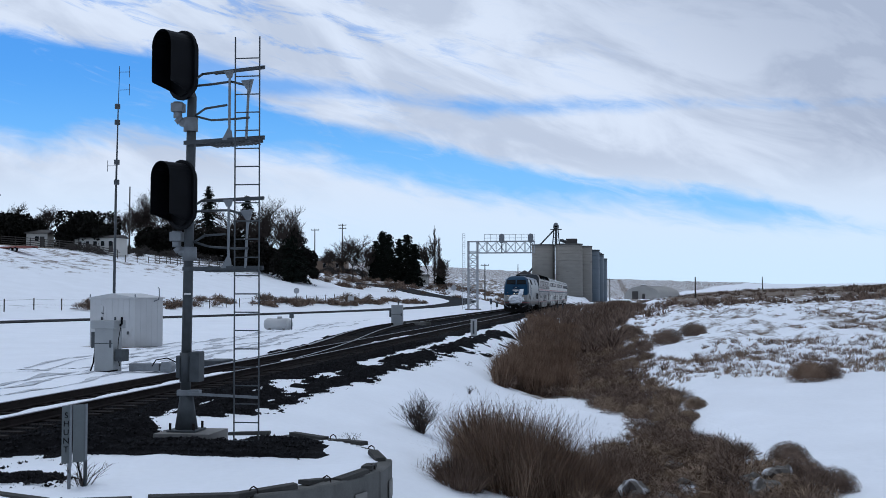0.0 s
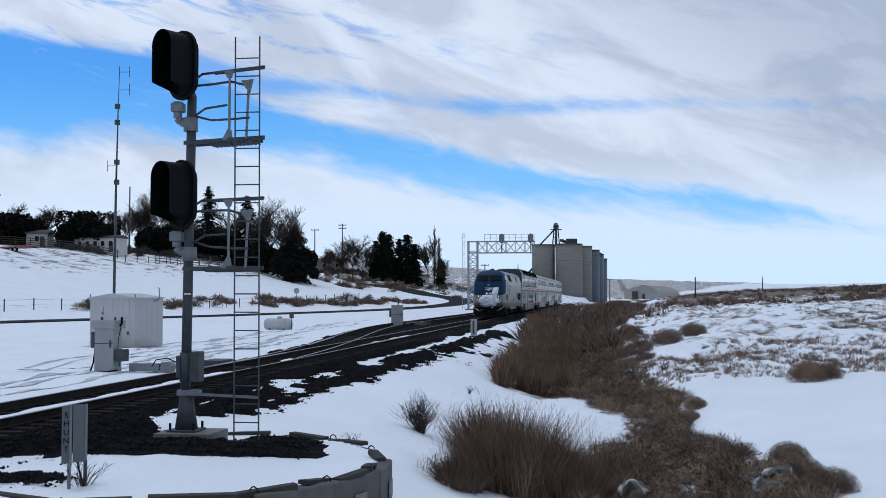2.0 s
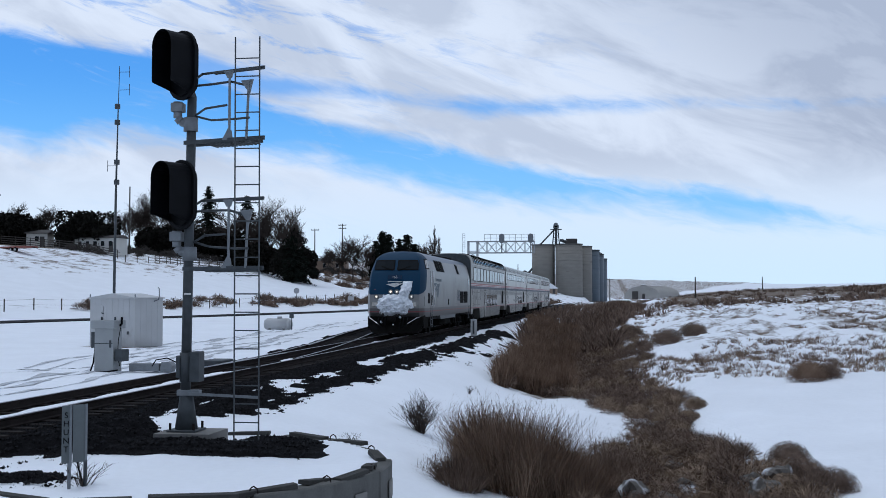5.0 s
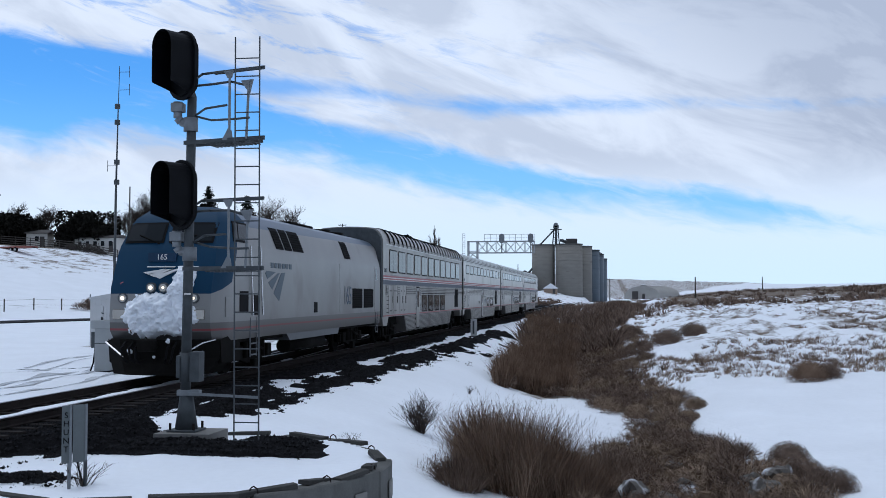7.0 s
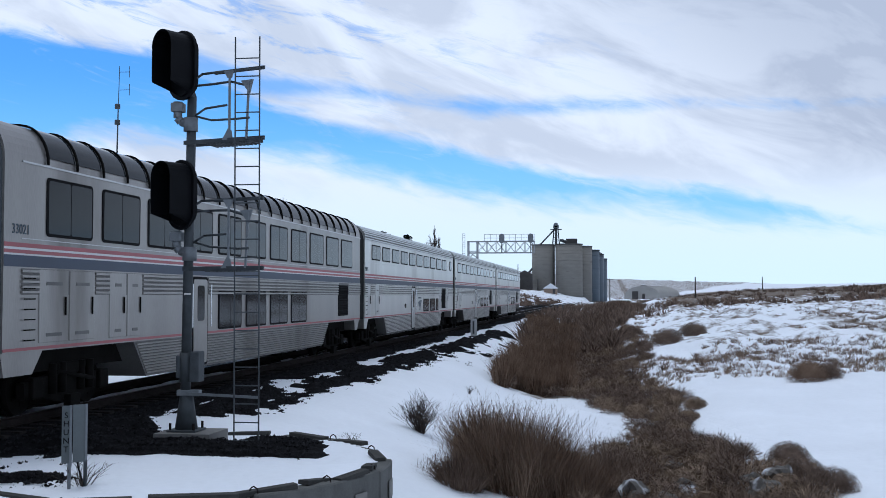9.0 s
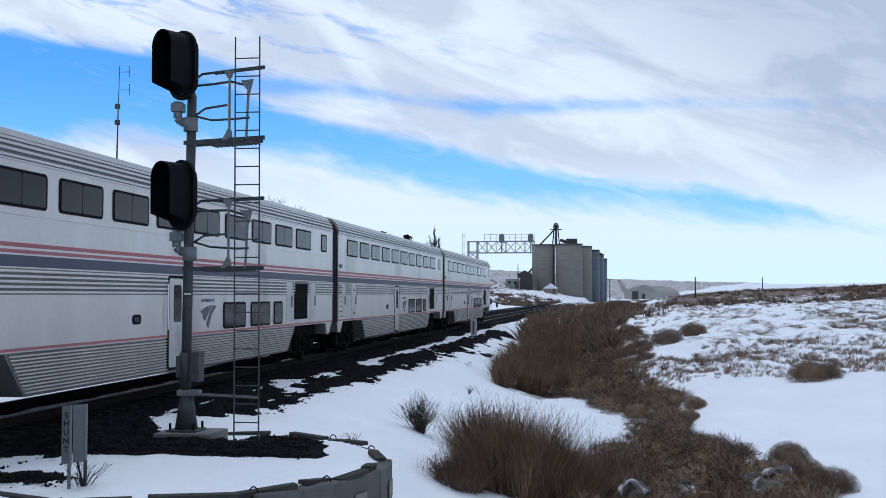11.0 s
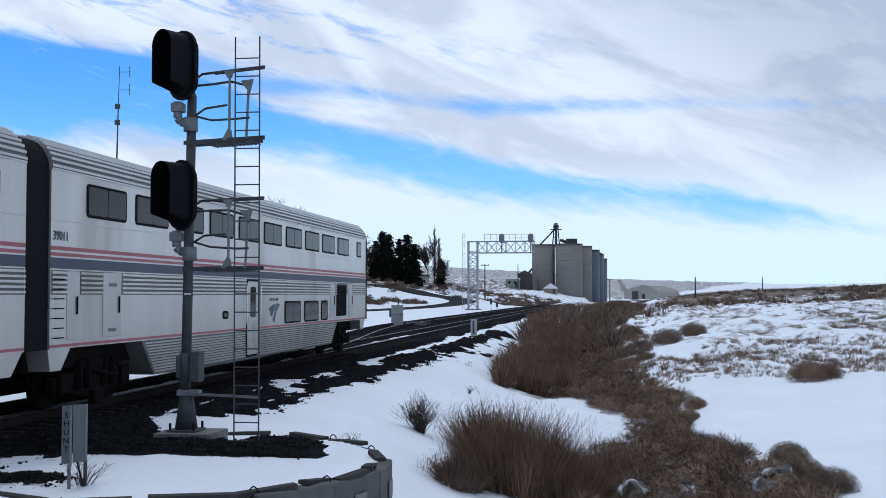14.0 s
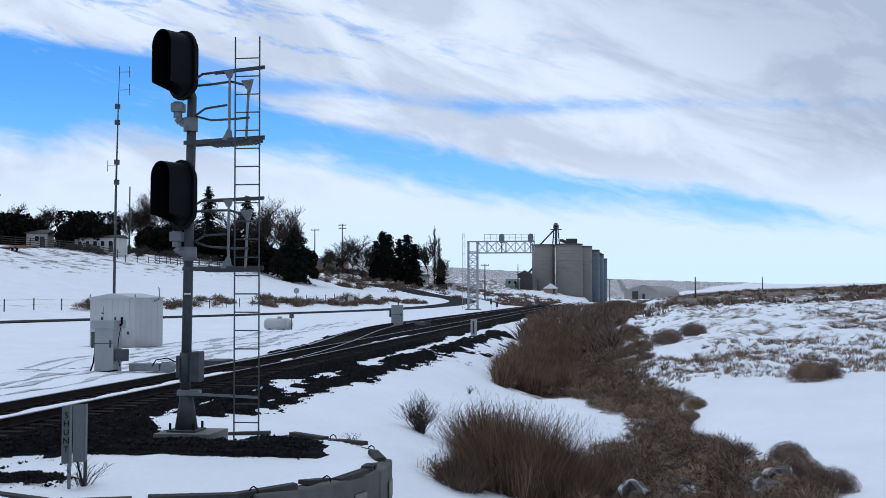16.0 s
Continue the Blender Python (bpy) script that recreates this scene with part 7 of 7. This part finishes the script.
def flakes(rs, pts, size):
    """Small two-sided leaf sprays: one bent quad at each point."""
    n = len(pts)
    u = rs.normal(size=(n, 3))
    u /= np.linalg.norm(u, axis=1)[:, None]
    v = np.cross(u, rs.normal(size=(n, 3)))
    v /= np.linalg.norm(v, axis=1)[:, None]
    s = (size * (.6 + .8 * rs.rand(n)))[:, None]
    V = np.stack([pts - u * s, pts + v * s * .5, pts + u * s, pts - v * s * .5 + u * s * .2], 1).reshape(-1, 3)
    F = np.arange(4 * n).reshape(n, 4)
    return V.tolist(), [], F.tolist()


def conifer(seed, h, w, label="tall dark green conifer with drooping branches", full=.5, low=.06, ragged=.25):
    rs = np.random.RandomState(seed)
    pts, segs = [], []
    z = h * low
    while z < h * .985:
        t = (z / h - low) / (1 - low)
        rad = w / 2 * (1 - t) ** (.75 if full < .7 else .5) * (1 - ragged + 2 * ragged * rs.rand()) + .12
        for k in range(7):
            a = rs.rand() * 2 * math.pi
            ln = rad * (.6 + .5 * rs.rand())
            m = max(3, int(ln / .16))
            for i in range(m):
                q = (i + 1) / m
                for _ in range(3):
                    pts.append((math.cos(a) * ln * q + rs.normal() * .16, math.sin(a) * ln * q + rs.normal() * .16, z + ln * (.12 * q - .38 * q * q) + rs.normal() * .10))
            segs.append((Vector((0, 0, z)), Vector((math.cos(a) * ln, math.sin(a) * ln, z - ln * .22)), .05, .015))
        z += h * .026
    t = thing("conifer", label, "tree")
    part("trunk", branch_mesh([(Vector((0, 0, -.5)), Vector((0, 0, h * .5)), h * .018, h * .011), (Vector((0, 0, h * .5)), Vector((0, 0, h)), h * .011, .02)] + segs), M["bark"], t)
    part("crown", flakes(rs, np.array(pts), .22), M["needles"], t)
    return t


def juniper(seed, h, w, label="broad dark juniper with a ragged crown"):
    rs = np.random.RandomState(seed)
    lobes = [(rs.normal() * w * .20, rs.normal() * w * .2, h * (.25 + .55 * rs.rand()), w * (.16 + .16 * rs.rand())) for _ in range(16)]
    lobes = [(x, y, min(z, h - r * 1.1), r) for x, y, z, r in lobes]
    pts = []
    for x, y, z, r in lobes:
        d = rs.normal(size=(420, 3))
        d /= np.linalg.norm(d, axis=1)[:, None]
        d *= (r * (.55 + .55 * rs.rand(420) ** .5))[:, None]
        d[:, 2] *= 1.15
        pts.append(d + np.array([x, y, z]))
    p = np.concatenate(pts)
    p = p[(p[:, 2] > .1) & (p[:, 2] < h)]
    t = thing("juniper", label, "tree")
    part("trunk", branch_mesh([(Vector((0, 0, -.4)), Vector((x * .8, y * .8, z)), .16, .04) for x, y, z, r in lobes]), M["bark"], t)
    part("crown", flakes(rs, p, .36), M["juniper"], t)
    return t


def plant(make, bearing, y, top, *args, **kw):
    """Plant a tree on the ground along a bearing from the camera, so tall that its tip stands at the given height."""
    x = bearing * y
    z = gz(x, y)
    t = make(*args[:1], top - z, *args[1:], **kw)
    t.matrix_basis = pose(x, y, z)
    return t


plant(juniper, -0.4875, 205, 18.2, 101, 8.5)
plant(juniper, -0.4677, 210, 17.1, 102, 5.0)
plant(juniper, -0.4998, 204, 16.3, 103, 5.0)
plant(juniper, -0.5643, 206, 18.1, 104, 8.0)
plant(juniper, -0.5470, 206, 17.0, 105, 5.0)
plant(juniper, -0.5816, 204, 17.8, 106, 7.0)
plant(bare_tree, -0.5243, 214, 20.1, 107, 1.00, 4, 0.5)
plant(bare_tree, -0.5374, 216, 19.2, 108, 0.90, 4, 0.5)
plant(bare_tree, -0.5529, 214, 19.9, 109, 0.90, 4, 0.5)
plant(bare_tree, -0.4345, 235, 24.1, 110, 0.95, 5, 0.5)
plant(bare_tree, -0.4471, 238, 21.1, 111, 0.95, 4, 0.5)
plant(bare_tree, -0.4178, 236, 22.6, 112, 0.95, 5, 0.5)
plant(bare_tree, -0.4039, 236, 19.2, 113, 1.00, 4, 0.4)
plant(juniper, -0.4120, 232, 16.8, 114, 7.0)
plant(juniper, -0.4247, 236, 16.1, 115, 6.0)
plant(juniper, -0.3939, 236, 17.9, 116, 7.0)
plant(conifer, -0.3658, 245, 27.1, 117, 8.5)
plant(conifer, -0.3294, 246, 24.8, 118, 9.8)
plant(bare_tree, -0.3466, 242, 21.1, 119, 0.95, 4, 0.5)
plant(bare_tree, -0.3819, 240, 19.4, 120, 0.95, 4, 0.5)
plant(juniper, -0.3492, 244, 17.1, 121, 7.0)
plant(juniper, -0.3763, 242, 16.1, 122, 6.0)
plant(bare_tree, -0.3089, 240, 21.7, 123, 0.80, 5, 0.7)
plant(bare_tree, -0.2997, 238, 19.1, 124, 0.80, 4, 0.7)
plant(bare_tree, -0.3195, 240, 18.4, 125, 0.90, 4, 0.6)
plant(juniper, -0.3114, 240, 13.6, 126, 7.0)
plant(juniper, -0.3275, 240, 13.4, 127, 7.0)
plant(conifer, -0.2837, 231, 16.4, 128, 9.0, label="ragged dark evergreen with dead lower twigs", full=.9, low=.02, ragged=.4)
plant(juniper, -0.2926, 232, 13.0, 129, 6.0)
plant(juniper, -0.2740, 232, 12.0, 130, 5.5)
plant(bare_tree, -0.2848, 231, 19.1, 131, 0.55, 3, 0.9)
plant(bare_tree, -0.2293, 296, 17.7, 132, 0.85, 5, 0.6)
plant(bare_tree, -0.2424, 300, 15.5, 133, 0.90, 4, 0.5)
plant(bare_tree, -0.2204, 298, 15.9, 134, 0.90, 4, 0.5)
plant(bare_tree, -0.2529, 310, 15.3, 135, 0.90, 3, 0.5)
plant(conifer, -0.2022, 300, 19.8, 136, 7.0, label="dark rounded pine on the knoll", full=.9, low=.05, ragged=.32)
plant(conifer, -0.1965, 303, 19.2, 137, 6.5, label="dark rounded pine on the knoll", full=.9, low=.05, ragged=.32)
plant(conifer, -0.2089, 300, 17.1, 138, 4.0, label="dark rounded pine on the knoll", full=.9, low=.05, ragged=.32)
plant(conifer, -0.1799, 305, 19.1, 139, 7.5, label="dark rounded pine on the knoll", full=.9, low=.05, ragged=.32)
plant(conifer, -0.1871, 307, 18.0, 140, 5.5, label="dark rounded pine on the knoll", full=.9, low=.05, ragged=.32)
plant(conifer, -0.1722, 306, 16.5, 141, 5.0, label="dark rounded pine on the knoll", full=.9, low=.05, ragged=.32)
plant(bare_tree, -0.1608, 318, 17.1, 142, 0.50, 4, 0.9)
plant(poplar, -0.1547, 320, 22.2, 143, 2.6)
plant(poplar, -0.1506, 322, 19.5, 144, 2.6)
plant(conifer, -0.1491, 316, 12.5, 145, 3.2)
plant(bare_tree, -0.1439, 312, 12.3, 146, 0.70, 4, 0.7)
plant(bare_tree, -0.2136, 310, 13.6, 147, 0.90, 4, 0.5)
plant(bare_tree, -0.1902, 320, 13.2, 148, 0.90, 4, 0.5)


motions()
